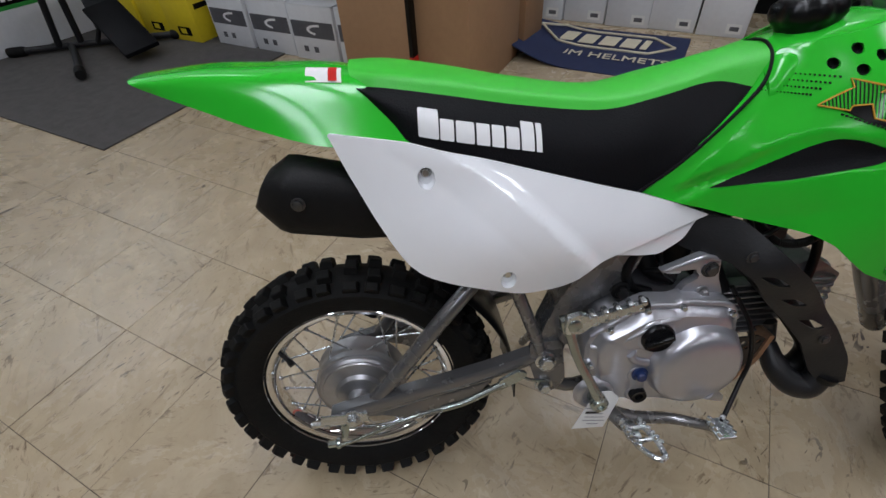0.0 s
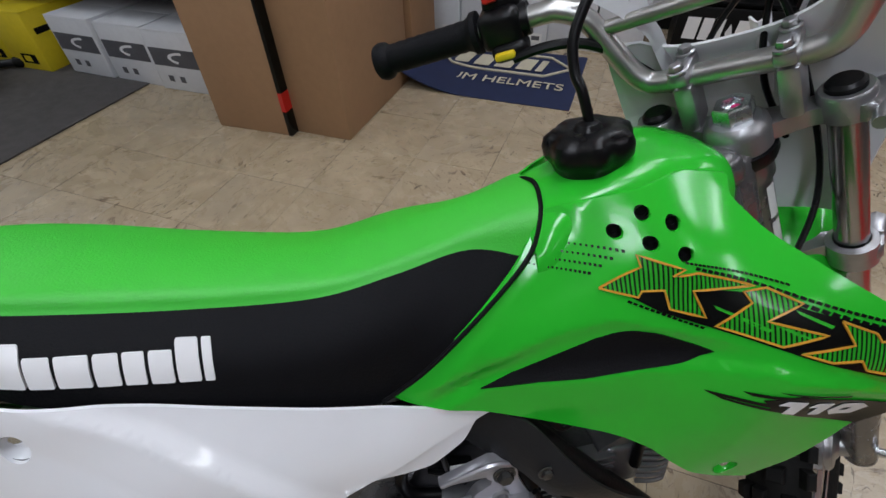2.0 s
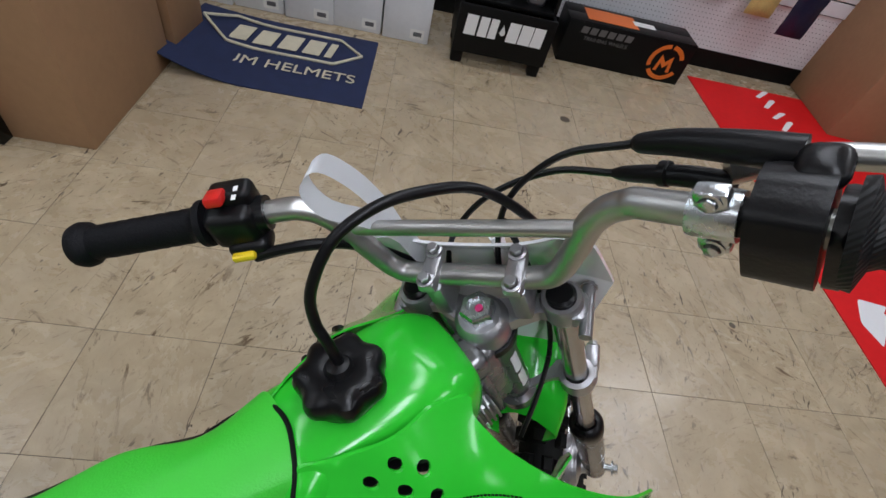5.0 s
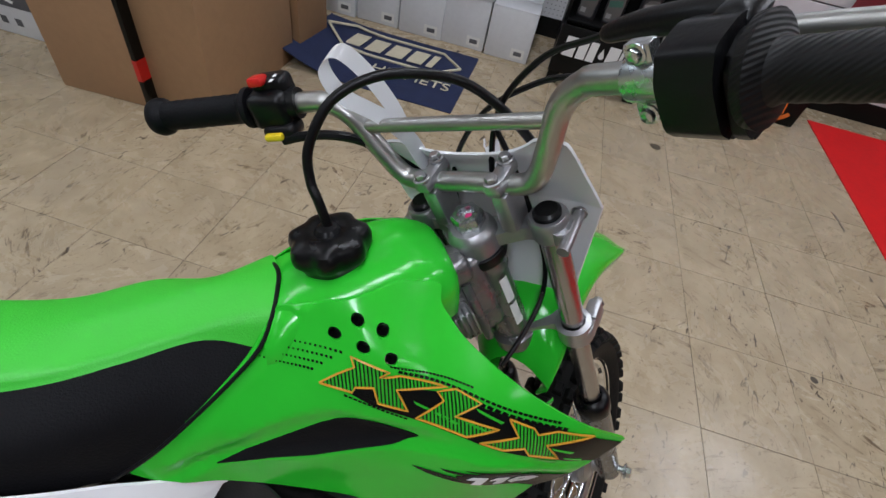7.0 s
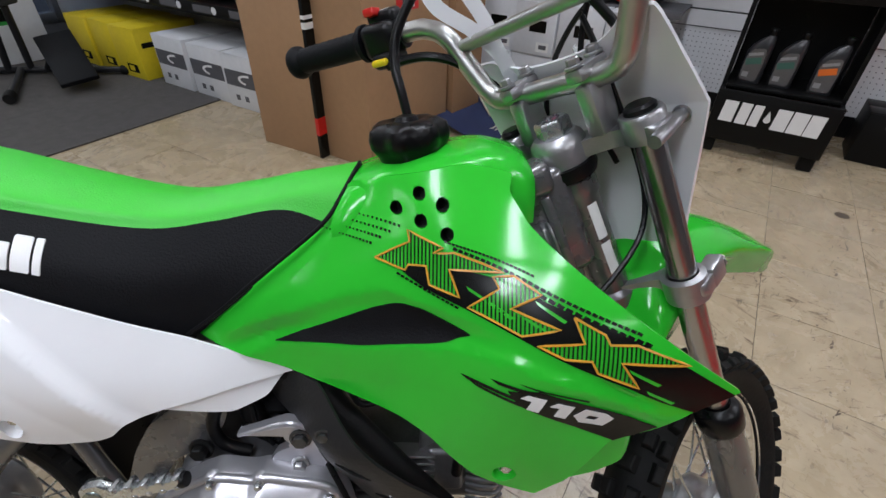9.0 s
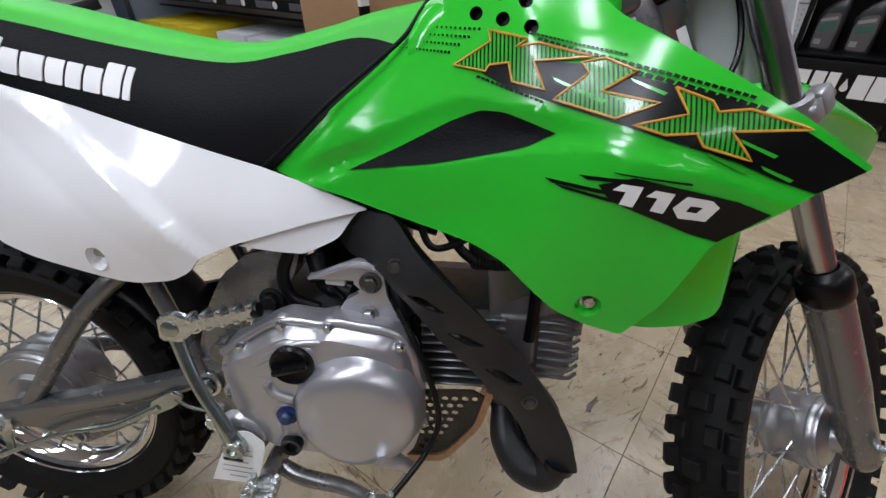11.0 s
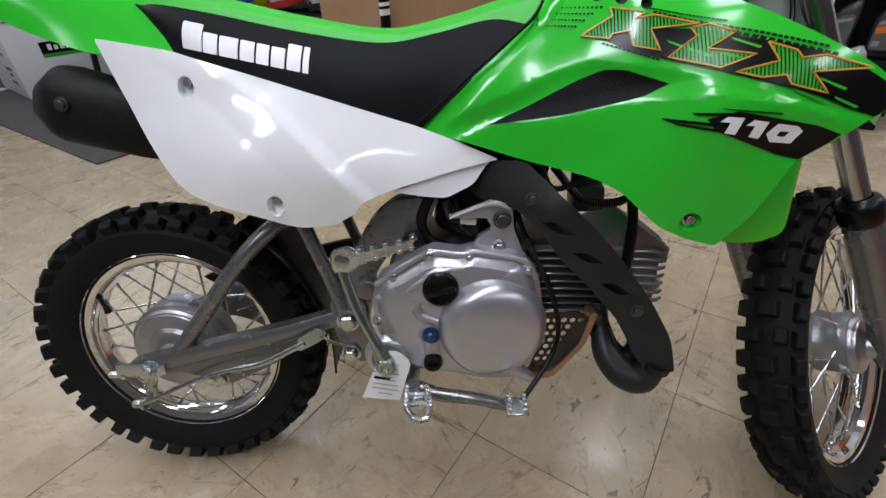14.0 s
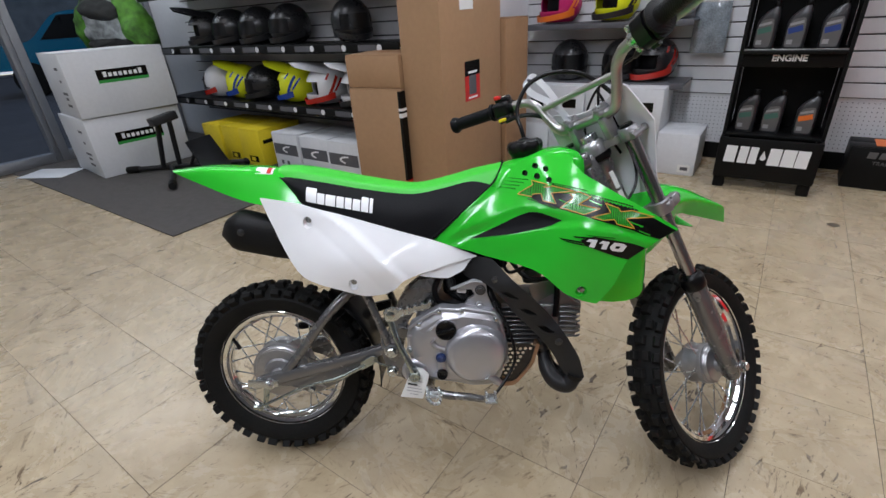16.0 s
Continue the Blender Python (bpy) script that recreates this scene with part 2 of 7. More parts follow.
def shell(bm, outline, at, thick=0.003, step=0.008, holes=(), lift=0.0, side=1, folds=()):
    """A moulded sheet whose side outline is given and whose bulge follows the field at(x, z)."""
    from mathutils import geometry
    pts, edges = [], []
    for loop in (outline, *holes):
        o = len(pts)
        pts += [Vector(p) for p in loop]
        edges += [(o + i, o + (i + 1) % len(loop)) for i in range(len(loop))]
    for line in folds:
        line = [p for p in line if inside(p[0], p[1], outline)]
        o = len(pts)
        pts += [Vector(p) for p in line]
        edges += [(o + i, o + i + 1) for i in range(len(line) - 1)]
    xs, zs = [p[0] for p in outline], [p[1] for p in outline]
    edge = np.array([tuple(p) for p in pts])
    for x in np.arange(min(xs) + step / 2, max(xs), step):
        for z in np.arange(min(zs) + step / 2, max(zs), step):
            if inside(x, z, outline) and not any(inside(x, z, h) for h in holes) and np.min(np.hypot(edge[:, 0] - x, edge[:, 1] - z)) > step * 0.45:
                pts.append(Vector((x, z)))
    v, _, f, _, _, _ = geometry.delaunay_2d_cdt(pts, edges, [], 0, 1e-6)
    keep = []
    for t in f:
        c = sum((v[i] for i in t), Vector((0, 0))) / len(t)
        if inside(c[0], c[1], outline) and not any(inside(c[0], c[1], h) for h in holes):
            keep.append(t)
    mirror = 0.0 if side > 0 else 2 * -0.015
    top = [bm.verts.new((p[0], mirror + side * (at(p[0], p[1]) - lift), p[1])) for p in v]
    low = [bm.verts.new((p[0], mirror + side * (at(p[0], p[1]) - lift + thick), p[1])) for p in v]
    count = {}
    for t in keep:
        bm.faces.new([top[i] for i in t])
        bm.faces.new([low[i] for i in reversed(t)])
        for a, b in zip(t, [*t[1:], t[0]]):
            count[tuple(sorted((a, b)))] = count.get(tuple(sorted((a, b))), 0) + 1
    for (a, b), c in count.items():
        if c == 1:
            bm.faces.new((top[a], top[b], low[b], low[a]))
    bmesh.ops.delete(bm, geom=[x for x in bm.verts if not x.link_faces], context="VERTS")
    return bm


def circle2(x, z, r, n=14):
    return [(x + r * math.cos(2 * math.pi * k / n), z + r * math.sin(2 * math.pi * k / n)) for k in range(n)]


def bolt(bm, m, r=0.006, h=0.005):
    """A hexagon flange bolt along the local z axis."""
    lathe(bm, [(0, 0), (r * 1.45, 0), (r * 1.45, h * 0.25), (r * 1.1, h * 0.35)], m, 16)
    lathe(bm, [(r, h * 0.3), (r, h * 0.9), (r * 0.85, h), (0, h)], m, 6)
    return bm


def letters(text, size, depth, m, bold=0.0):
    """A bmesh of raised letters in the local xy plane, middle at the origin."""
    cu = bpy.data.curves.new("letters", "FONT")
    cu.body, cu.size, cu.extrude, cu.align_x, cu.align_y, cu.offset = text, size, depth, "CENTER", "CENTER", bold
    ob = new("letters", cu)
    bpy.context.view_layer.update()
    me = ob.to_mesh()
    bm = bmesh.new()
    bm.from_mesh(me)
    ob.to_mesh_clear()
    bpy.data.objects.remove(ob)
    bpy.data.curves.remove(cu)
    bmesh.ops.transform(bm, matrix=m, verts=bm.verts)
    return bm


RIGHT = pose(0, 0, 0, 90, 0, 0)        # local z points to -y, the right side of the bike

# ---- the motorcycle, in its own upright axes: x ahead, y to its left, ground at z 0 under the rear axle ----
bike = thing("dirt_bike", "lime green and white small off-road motorcycle leaning on its stand", "motorcycle", BIKE)


def knob_mesh(size):
    """A tread block, a little smaller at its crown, worn at the edges."""
    bm = box(bmesh.new(), size)
    for v in bm.verts:
        if v.co.x > 0:
            v.co.y *= 0.84
            v.co.z *= 0.84
    bmesh.ops.bevel(bm, geom=[e for e in bm.edges if e.verts[0].co.x > 0 and e.verts[1].co.x > 0], offset=0.0016, segments=1, affect="EDGES")
    me = bpy.data.meshes.new("tread_block")
    bm.to_mesh(me)
    bm.free()
    me.materials.append(RUBBER)
    return me


def knob(me, parent, ring, ang, lat, tilt):
    ob = new("tread_block", me)
    ob.parent = parent
    ob.matrix_basis = pose(0, 0, 0, 0, 0, math.degrees(ang)) @ Matrix.Translation((ring, 0, lat)) @ pose(0, 0, 0, 0, tilt, 0)


def wheel(name, m, rim, out, half, steps, spokes, hub_r, hub_h, label):
    """Hub as the part; tyre, rim and spokes under it. Axle along local z."""
    hub = part(name, lathe(bmesh.new(), [(0, -0.052), (0.018, -0.052), (0.02, -0.04), (hub_r * 0.62, -0.038), (hub_r * 0.66, -0.026), (hub_r * 0.93, -0.022), (hub_r, -0.016), (hub_r, -0.010),
               (hub_r * 0.96, -0.006), (hub_r * 0.96, 0.012), (hub_r, 0.016), (hub_r, 0.022), (hub_r * 0.985, 0.030), (hub_r * 0.94, 0.031), (hub_r * 0.93, 0.036), (hub_r * 0.88, 0.039), (hub_r * 0.84, 0.0385), (hub_r * 0.82, 0.041), (hub_r * 0.55, 0.043), (hub_r * 0.5, hub_h), (0.02, hub_h + 0.003), (0.016, hub_h + 0.02), (0, hub_h + 0.02)], None, 56),
               ALU, bike, label, m)
    w = half
    t = bmesh.new()
    mid = (out - 0.012 + rim) / 2
    prof = [(rim - 0.004, -w * 0.55), (rim + 0.006, -w * 0.72), (mid - 0.006, -w * 0.97), (mid + 0.008, -w), (out - 0.026, -w * 0.86), (out - 0.014, -w * 0.5), (out - 0.011, 0)]
    lathe(t, prof + [(r, -h) for r, h in prof[-2::-1]], None, 96)
    mids, pairs, sides = knob_mesh((0.018, 0.023, w * 0.66)), knob_mesh((0.018, 0.023, w * 0.46)), [knob_mesh((0.024, 0.023 + 0.003 * k, w * 0.40)) for k in (0, 1)]
    for i in range(steps):
        a = 2 * math.pi * i / steps + 0.006 * math.sin(i * 2.7)
        if i % 2:
            knob(mids, hub, out - 0.009, a, 0.0, 0)
        else:
            for s in (-1, 1):
                knob(pairs, hub, out - 0.011, a, s * w * 0.42, s * -14)
        for s in (-1, 1):
            knob(sides[i % 2], hub, out - 0.022, a if i % 2 else a + 0.012, s * w * 0.84, s * -42)
    part("tyre", t, RUBBER, hub, "black knobbly off-road tyre")
    r = bmesh.new()
    rp = [(rim, -w * 0.66), (rim + 0.004, -w * 0.60), (rim - 0.001, -w * 0.54), (rim - 0.012, -w * 0.46), (rim - 0.015, -w * 0.25), (rim - 0.023, -w * 0.12), (rim - 0.024, 0)]
    lathe(r, rp + [(a, -b) for a, b in rp[-2::-1]] + [(rim - 0.006, w * 0.3), (rim - 0.010, 0), (rim - 0.006, -w * 0.3)], None, 96, closed=True)
    part("rim", r, CHROME, hub, "polished chrome spoked rim")
    s0 = None
    for i in range(spokes):
        a = 2 * math.pi * (i + 0.5) / spokes
        s = 1 if i % 2 else -1
        lean = (0.34 if (i // 2) % 2 else -0.34) * (1.55 if hub_r > 0.06 else 1.0)
        p0 = Vector((hub_r * 0.97 * math.cos(a + lean), hub_r * 0.97 * math.sin(a + lean), s * 0.019))
        p1 = Vector(((rim - 0.020) * math.cos(a), (rim - 0.020) * math.sin(a), s * 0.004))
        b = tube(bmesh.new(), [p0, p0.lerp(p1, 0.9), p0.lerp(p1, 0.91), p1], [0.0018, 0.0018, 0.0032, 0.0032], 6)
        part("spoke", b, ZINC, hub)
    return hub


REARW = pose(0.002, -0.004, 0.248) @ RIGHT
rear = wheel("rear_wheel", REARW, 0.166, 0.2400, 0.042, 38, 28, 0.078, 0.050, "cast silver drum brake hub with spoked wheel")
bm = bmesh.new()
tube(bm, [(0.112, 0.105, 0.008), (0.096, 0.090, 0.022)], 0.004, 8)
tube(bm, [(0.096, 0.090, 0.022), (0.090, 0.085, 0.028)], 0.0055, 8)
part("tyre_valve", bm, BLACKP, rear, "black valve cap", pose(0, 0, 0, 0, 0, 104))
front = wheel("front_wheel", FRONT @ pose(-0.003, -0.009, -0.654) @ RIGHT, 0.190, 0.253, 0.036, 42, 28, 0.050, 0.045, "cast silver hub with spoked front wheel")

# rear swingarm and axle
for s, nm in ((-1, "swingarm"), (1, "swingarm")):
    bm = bmesh.new()
    line = catmull([(0.318, s * 0.085, 0.338), (0.2, s * 0.088, 0.304), (0.02, s * 0.086, 0.260), (-0.042, s * 0.086, 0.244)], 8)
    hs = np.interp(np.linspace(0, 1, 8), [0, 0.3, 0.75, 1], [0.012, 0.013, 0.0145, 0.013])
    rings = []
    for p, h in zip(line, hs):
        rings.append([bm.verts.new((p.x, p.y + a, p.z + b)) for a, b in [(-0.010, -h), (0.010, -h), (0.013, -h + 0.006), (0.013, h - 0.006), (0.010, h), (-0.010, h), (-0.013, h - 0.006), (-0.013, -h + 0.006)]])
    for a, b in zip(rings, rings[1:]):
        for k in range(8):
            bm.faces.new((a[k], a[(k + 1) % 8], b[(k + 1) % 8], b[k]))
    bm.faces.new(rings[0]), bm.faces.new(rings[-1])
    part(nm, bm, FRAMEGREY, bike, "pressed grey steel swingarm")
    gusset = smooth_outline([(-0.020, 0.262, 0.3), (0.004, 0.238, 0.5), (0.040, 0.238, 0.4), (0.072, 0.228, 0.4), (0.098, 0.212, 0.5), (0.112, 0.216, 0.4), (0.196, 0.257, 0.4), (0.232, 0.298, 0.2), (0.118, 0.276, 0.2)], 0.01)
    part("gusset", prism(bmesh.new(), gusset, 0.005, pose(0, s * 0.090 + 0.0025, 0) @ RIGHT, 0.0015), FRAMEGREY, bike, "flat grey steel gusset under the swingarm")
    part("gusset_bolt", bolt(bmesh.new(), pose(0.100, s * 0.090 + 0.0025 * s, 0.226) @ pose(0, 0, 0, -90 * s, 0, 0), 0.007, 0.009), ZINC, bike)
bm = bmesh.new()
tube(bm, [(-0.006, -0.114, 0.249), (-0.006, 0.118, 0.249)], 0.007, 12)
bolt(bm, pose(-0.006, -0.099, 0.249) @ RIGHT, 0.011, 0.012)
bolt(bm, pose(-0.047, -0.096, 0.238) @ pose(0, 0, 0, 0, -90, 0), 0.006, 0.03)
part("rear_axle", bm, ZINC, bike)
# chain adjuster plate and brake arm with its rod
bm = bmesh.new()
prism(bm, [(-0.05, -0.012), (0.03, -0.008), (0.03, 0.010), (-0.045, 0.012)], 0.004, pose(-0.012, -0.0995, 0.249) @ RIGHT, 0.001)
part("chain_adjuster", bm, ZINC, bike)
bm = bmesh.new()
prism(bm, [(-0.009, 0.012), (0.009, 0.012), (0.006, -0.055), (-0.006, -0.055)], 0.005, pose(-0.024, -0.075, 0.228) @ RIGHT @ pose(0, 0, 0, 0, 0, -12), 0.001)
tube(bm, [(-0.040, -0.100, 0.184), (-0.002, -0.104, 0.201), (0.066, -0.107, 0.234), (0.116, -0.109, 0.251), (0.150, -0.109, 0.258)], 0.0032, 8, 24)
tube(bm, [(0.140, -0.109, 0.256), (0.181, -0.109, 0.267), (0.244, -0.109, 0.299)], 0.0055, 10, 12)
prism(bm, smooth_outline([(0.232, 0.284, 0.4), (0.268, 0.302, 0.6), (0.280, 0.316, 0.6), (0.264, 0.323, 0.5), (0.234, 0.306, 0.4)], 0.006), 0.006, pose(0, -0.106, 0) @ RIGHT, 0.002)
tube(bm, [(0.268, -0.110, 0.312), (0.284, -0.110, 0.300), (0.308, -0.106, 0.290)], 0.0025, 8, 10)
bolt(bm, pose(-0.042, -0.085, 0.172) @ pose(0, 0, 0, 0, -90, 0), 0.007, 0.022)
part("brake_rod", bm, KICKZINC, bike, "thin zinc rod of the rear drum brake")
# brace from the swingarm up to the shock absorber
for s in (-1, 1):
    bm = bmesh.new()
    tube(bm, [(0.030, s * 0.083, 0.264), (0.075, s * 0.083, 0.318), (0.145, s * 0.080, 0.405), (0.195, s * 0.066, 0.455), (0.235, s * 0.04, 0.478)], 0.0125, 14, 22)
    part("swingarm_brace", bm, FRAMEGREY, bike)
bm = bmesh.new()
tube(bm, [(0.225, -0.05, 0.48), (0.235, 0.05, 0.48)], 0.013, 12)
lathe(bm, [(0.0, -0.06), (0.024, -0.055), (0.024, 0.05), (0.012, 0.055), (0.012, 0.10), (0, 0.10)], pose(0.29, 0, 0.50, 0, 62, 0), 20)
part("shock_absorber", bm, MATTEBLACK, bike)
# inner mud flap in front of the wheel, chain and chain guard beyond it
bm = bmesh.new()
rails = []
for y in (-0.062, -0.05, 0.0, 0.05, 0.062):
    rails.append([(-0.002 + 0.274 * math.cos(radians(a)), y, 0.250 + 0.274 * math.sin(radians(a)) - (0.012 if abs(y) > 0.055 else 0)) for a in (-6, 6, 18, 30, 42, 54)])
patch(bm, rails, 20, 9, 0.003)
part("inner_mudguard", bm, BLACKP, bike, "black plastic inner mudguard")
bm = prism(bmesh.new(), smooth_outline([(0.03, 0.318, 0.3), (0.29, 0.372, 0.4), (0.29, 0.398, 0.3), (0.10, 0.358, 0.5), (0.01, 0.332, 0.3)], 0.02), 0.012, pose(0, 0.075, 0) @ RIGHT, 0.002)
part("chain_guard", bm, BLACKP, bike, "black chain guard")
# frame tubes
for s in (-1, 1):
    bm = bmesh.new()
    tube(bm, [(0.235, s * 0.075, 0.545), (0.262, s * 0.088, 0.47), (0.296, s * 0.094, 0.37), (0.305, s * 0.094, 0.330)], 0.0102, 12, 16)
    part("frame_tube", bm, FRAMEGREY, bike)
    bm = bmesh.new()
    tube(bm, [(0.10, s * 0.07, 0.66), (0.30, s * 0.075, 0.60), (0.42, s * 0.06, 0.58), (0.60, s * 0.05, 0.62), (0.73, s * 0.028, 0.70)], 0.0135, 12, 20)
    part("frame_tube", bm, FRAMEGREY, bike)
bm = bmesh.new()
lathe(bm, [(0, 0.066), (0.026, 0.064), (0.026, 0.045), (0.0225, 0.040), (0.0225, -0.08), (0.030, -0.085), (0.030, -0.105), (0, -0.105)], pose(*HEAD) @ pose(0, 0, 0, 0, -RAKE, 0) @ pose(0, 0, -0.135), 28)
part("steering_head", bm, FRAMEGREY, bike)
for z0, z1 in ((-0.055, -0.014), (-0.008, 0.035)):
    bm = bmesh.new()
    rows = [[bm.verts.new(pose(*HEAD) @ pose(0, 0, 0, 0, -RAKE, 0) @ Vector((0.0231 * math.cos(radians(a)), 0.0231 * math.sin(radians(a)), z - 0.135))) for a in range(-84, -48, 6)] for z in (z0, z1)]
    for k in range(len(rows[0]) - 1):
        bm.faces.new((rows[0][k], rows[0][k + 1], rows[1][k + 1], rows[1][k]))
    part("warning_sticker", bm, PAPER, bike, "white warning sticker on the steering head")
bm = bmesh.new()
tube(bm, [(0.735, 0, 0.70), (0.70, 0, 0.655), (0.62, 0, 0.60), (0.50, 0, 0.56)], [0.03, 0.028, 0.024, 0.022], 14, 14)
box(bm, (0.085, 0.075, 0.085), pose(0.745, -0.005, 0.685, 0, 28, 0), 0.014)
box(bm, (0.05, 0.09, 0.03), pose(0.725, -0.005, 0.735, 0, 30, 0), 0.008)
part("head_casting", bm, ALU, bike, "grey cast frame gusset below the tank")

# ---- rear mudguard, seat, panels and tank ----
bm = bmesh.new()
patch(bm, [[(-0.170, s * -0.034, 0.771), (-0.109, s * -0.050, 0.747), (-0.041, s * -0.066, 0.720), (0.030, s * -0.084, 0.700), (0.09, s * -0.090, 0.694), (0.140, s * -0.090, 0.684)] if k in (0, 6) else
           [(-0.182, s * -0.034, 0.779), (-0.109, s * -0.046, 0.776), (-0.041, s * -0.055, 0.766), (0.030, s * -0.058, 0.756), (0.09, s * -0.060, 0.745), (0.140, s * -0.070, 0.715)] if k in (1, 5) else
           [(-0.186, s * -0.024, 0.782), (-0.109, s * -0.034, 0.785), (-0.041, s * -0.040, 0.780), (0.030, s * -0.040, 0.774), (0.09, s * -0.038, 0.763), (0.140, s * -0.045, 0.742)] if k in (2, 4) else
           [(-0.190, 0, 0.782), (-0.109, 0, 0.787), (-0.041, 0, 0.783), (0.030, 0, 0.779), (0.09, 0, 0.768), (0.140, 0, 0.745)]
           for k, s in ((0, 1), (1, 1), (2, 1), (3, 0), (4, -1), (5, -1), (6, -1))], 28, 25, 0.003)
part("rear_mudguard", bm, GREEN, bike, "glossy lime green plastic rear mudguard")
bm = bmesh.new()
patch(bm, [[(0.022, y, z), (0.063, y, z - 0.004)] for y, z in ((-0.052, 0.767), (-0.047, 0.771), (-0.040, 0.7765), (-0.030, 0.7795))], 8, 8, 0.0006)
part("warning_sticker", bm, PAPER, bike, "small white and red warning sticker")
bm = bmesh.new()
patch(bm, [[(0.048, y, z + 0.0008), (0.058, y, z - 0.0002)] for y, z in ((-0.0515, 0.7655), (-0.047, 0.7685), (-0.040, 0.7735), (-0.030, 0.7765))], 5, 8, 0.0004)
part("warning_sticker", bm, RED, bike, "red stripe of the sticker")

CL = -0.015                             # middle line of tank, seat and steering
EDGE = [(0.078, 0.046, 0.756), (0.115, 0.057, 0.753), (0.181, 0.061, 0.740), (0.278, 0.056, 0.718), (0.380, 0.051, 0.702), (0.452, 0.050, 0.711), (0.520, 0.051, 0.724), (0.572, 0.066, 0.714)]
TOPC = [(0.070, 0.0, 0.779), (0.115, 0.0, 0.776), (0.181, 0.0, 0.763), (0.278, 0.0, 0.740), (0.385, 0.0, 0.722), (0.470, 0.0, 0.735), (0.530, -0.004, 0.750), (0.594, -0.012, 0.760)]
SHO = [(0.071, 0.034, 0.771), (0.115, 0.046, 0.768), (0.181, 0.049, 0.755), (0.278, 0.045, 0.732), (0.385, 0.040, 0.714), (0.468, 0.039, 0.725), (0.530, 0.041, 0.740), (0.588, 0.052, 0.751)]


def mirrored(rail):
    return [(x, y + (0.010 if x < 0.5 else -0.018), z) for x, y, z in rail]


bm = bmesh.new()
patch(bm, [[(x, -y, z) for x, y, z in EDGE], [(x, -y, z) for x, y, z in SHO], TOPC, mirrored(SHO), mirrored(EDGE)], 44, 25, 0.003)
part("seat_top", bm, SEATGREEN, bike, "bright green vinyl seat top")
low = [(0.082, 0.046, 0.746), (0.112, 0.070, 0.715), (0.150, 0.090, 0.686), (0.239, 0.096, 0.650), (0.325, 0.097, 0.621), (0.385, 0.093, 0.606), (0.415, 0.090, 0.598), (0.428, 0.089, 0.598)]
mid = [((a[0] + b[0]) / 2, (a[1] + b[1]) / 2 + 0.010, (a[2] + b[2]) / 2 + 0.004) for a, b in zip(EDGE, low)]
_lines = [catmull(r, 15) for r in (EDGE, mid, low)]
SEATSIDE = surface([(p.x, -p.y, p.z) for i in range(1, 15) for p in catmull([l[i] for l in _lines], 5)], 1e-7)
for s in (-1, 1):
    bm = patch(bmesh.new(), [[(x, -y, z) for x, y, z in r] if s < 0 else mirrored(r) for r in (EDGE, mid, low)], 44, 13, 0.003)
    part("seat_side", bm, VINYL, bike, "black grained vinyl seat side")

# white side panels
PANEL = surface([(0.041, -0.092, 0.705), (0.053, -0.097, 0.631), (0.145, -0.103, 0.688), (0.10, -0.113, 0.60), (0.139, -0.124, 0.517), (0.239, -0.104, 0.652), (0.22, -0.136, 0.575), (0.245, -0.132, 0.514),
                 (0.287, -0.118, 0.469), (0.325, -0.108, 0.624), (0.33, -0.132, 0.55), (0.36, -0.120, 0.49), (0.422, -0.102, 0.600), (0.43, -0.116, 0.55), (0.524, -0.094, 0.557), (0.16, -0.128, 0.57)])
PANEL_FIELD = PANEL


CREASE = [(0.165, 0.690), (0.178, 0.682), (0.236, 0.638), (0.290, 0.588), (0.337, 0.537), (0.355, 0.516), (0.372, 0.480)]


def PANEL(x, z):
    """The panel with its raised rear field, edged by a curved crease."""
    s = float(np.interp(-z, [-p[1] for p in CREASE], [p[0] for p in CREASE])) - x
    k = max(0, 1 - (s / 0.060 if s > 0 else -s / 0.022))
    return PANEL_FIELD(x, z) - 0.0065 * k * min(1, max(0, (0.72 - z) / 0.05))


PANEL_FOLDS = [[tuple(p)[:2] for p in catmull([(x, z, 0) for x, z in CREASE], 44)]]
PANEL_OUT = smooth_outline([(0.041, 0.716, 0.15), (0.135, 0.699, 0.2), (0.250, 0.661, 0.5), (0.320, 0.638, 0.5), (0.422, 0.604, 0.2), (0.475, 0.583, 0.4), (0.527, 0.558, 0.1), (0.462, 0.546, 0.3), (0.397, 0.530, 0.3), (0.356, 0.516, 0.25),
                            (0.338, 0.497, 0.6), (0.313, 0.484, 0.6), (0.269, 0.480, 0.8), (0.214, 0.501, 0.6), (0.168, 0.515, 0.6), (0.136, 0.528, 0.8), (0.117, 0.546, 0.6), (0.102, 0.571, 0.5), (0.080, 0.615, 0.4), (0.058, 0.667, 0.4)])
POCKETS = ((0.150, 0.659), (0.244, 0.516))
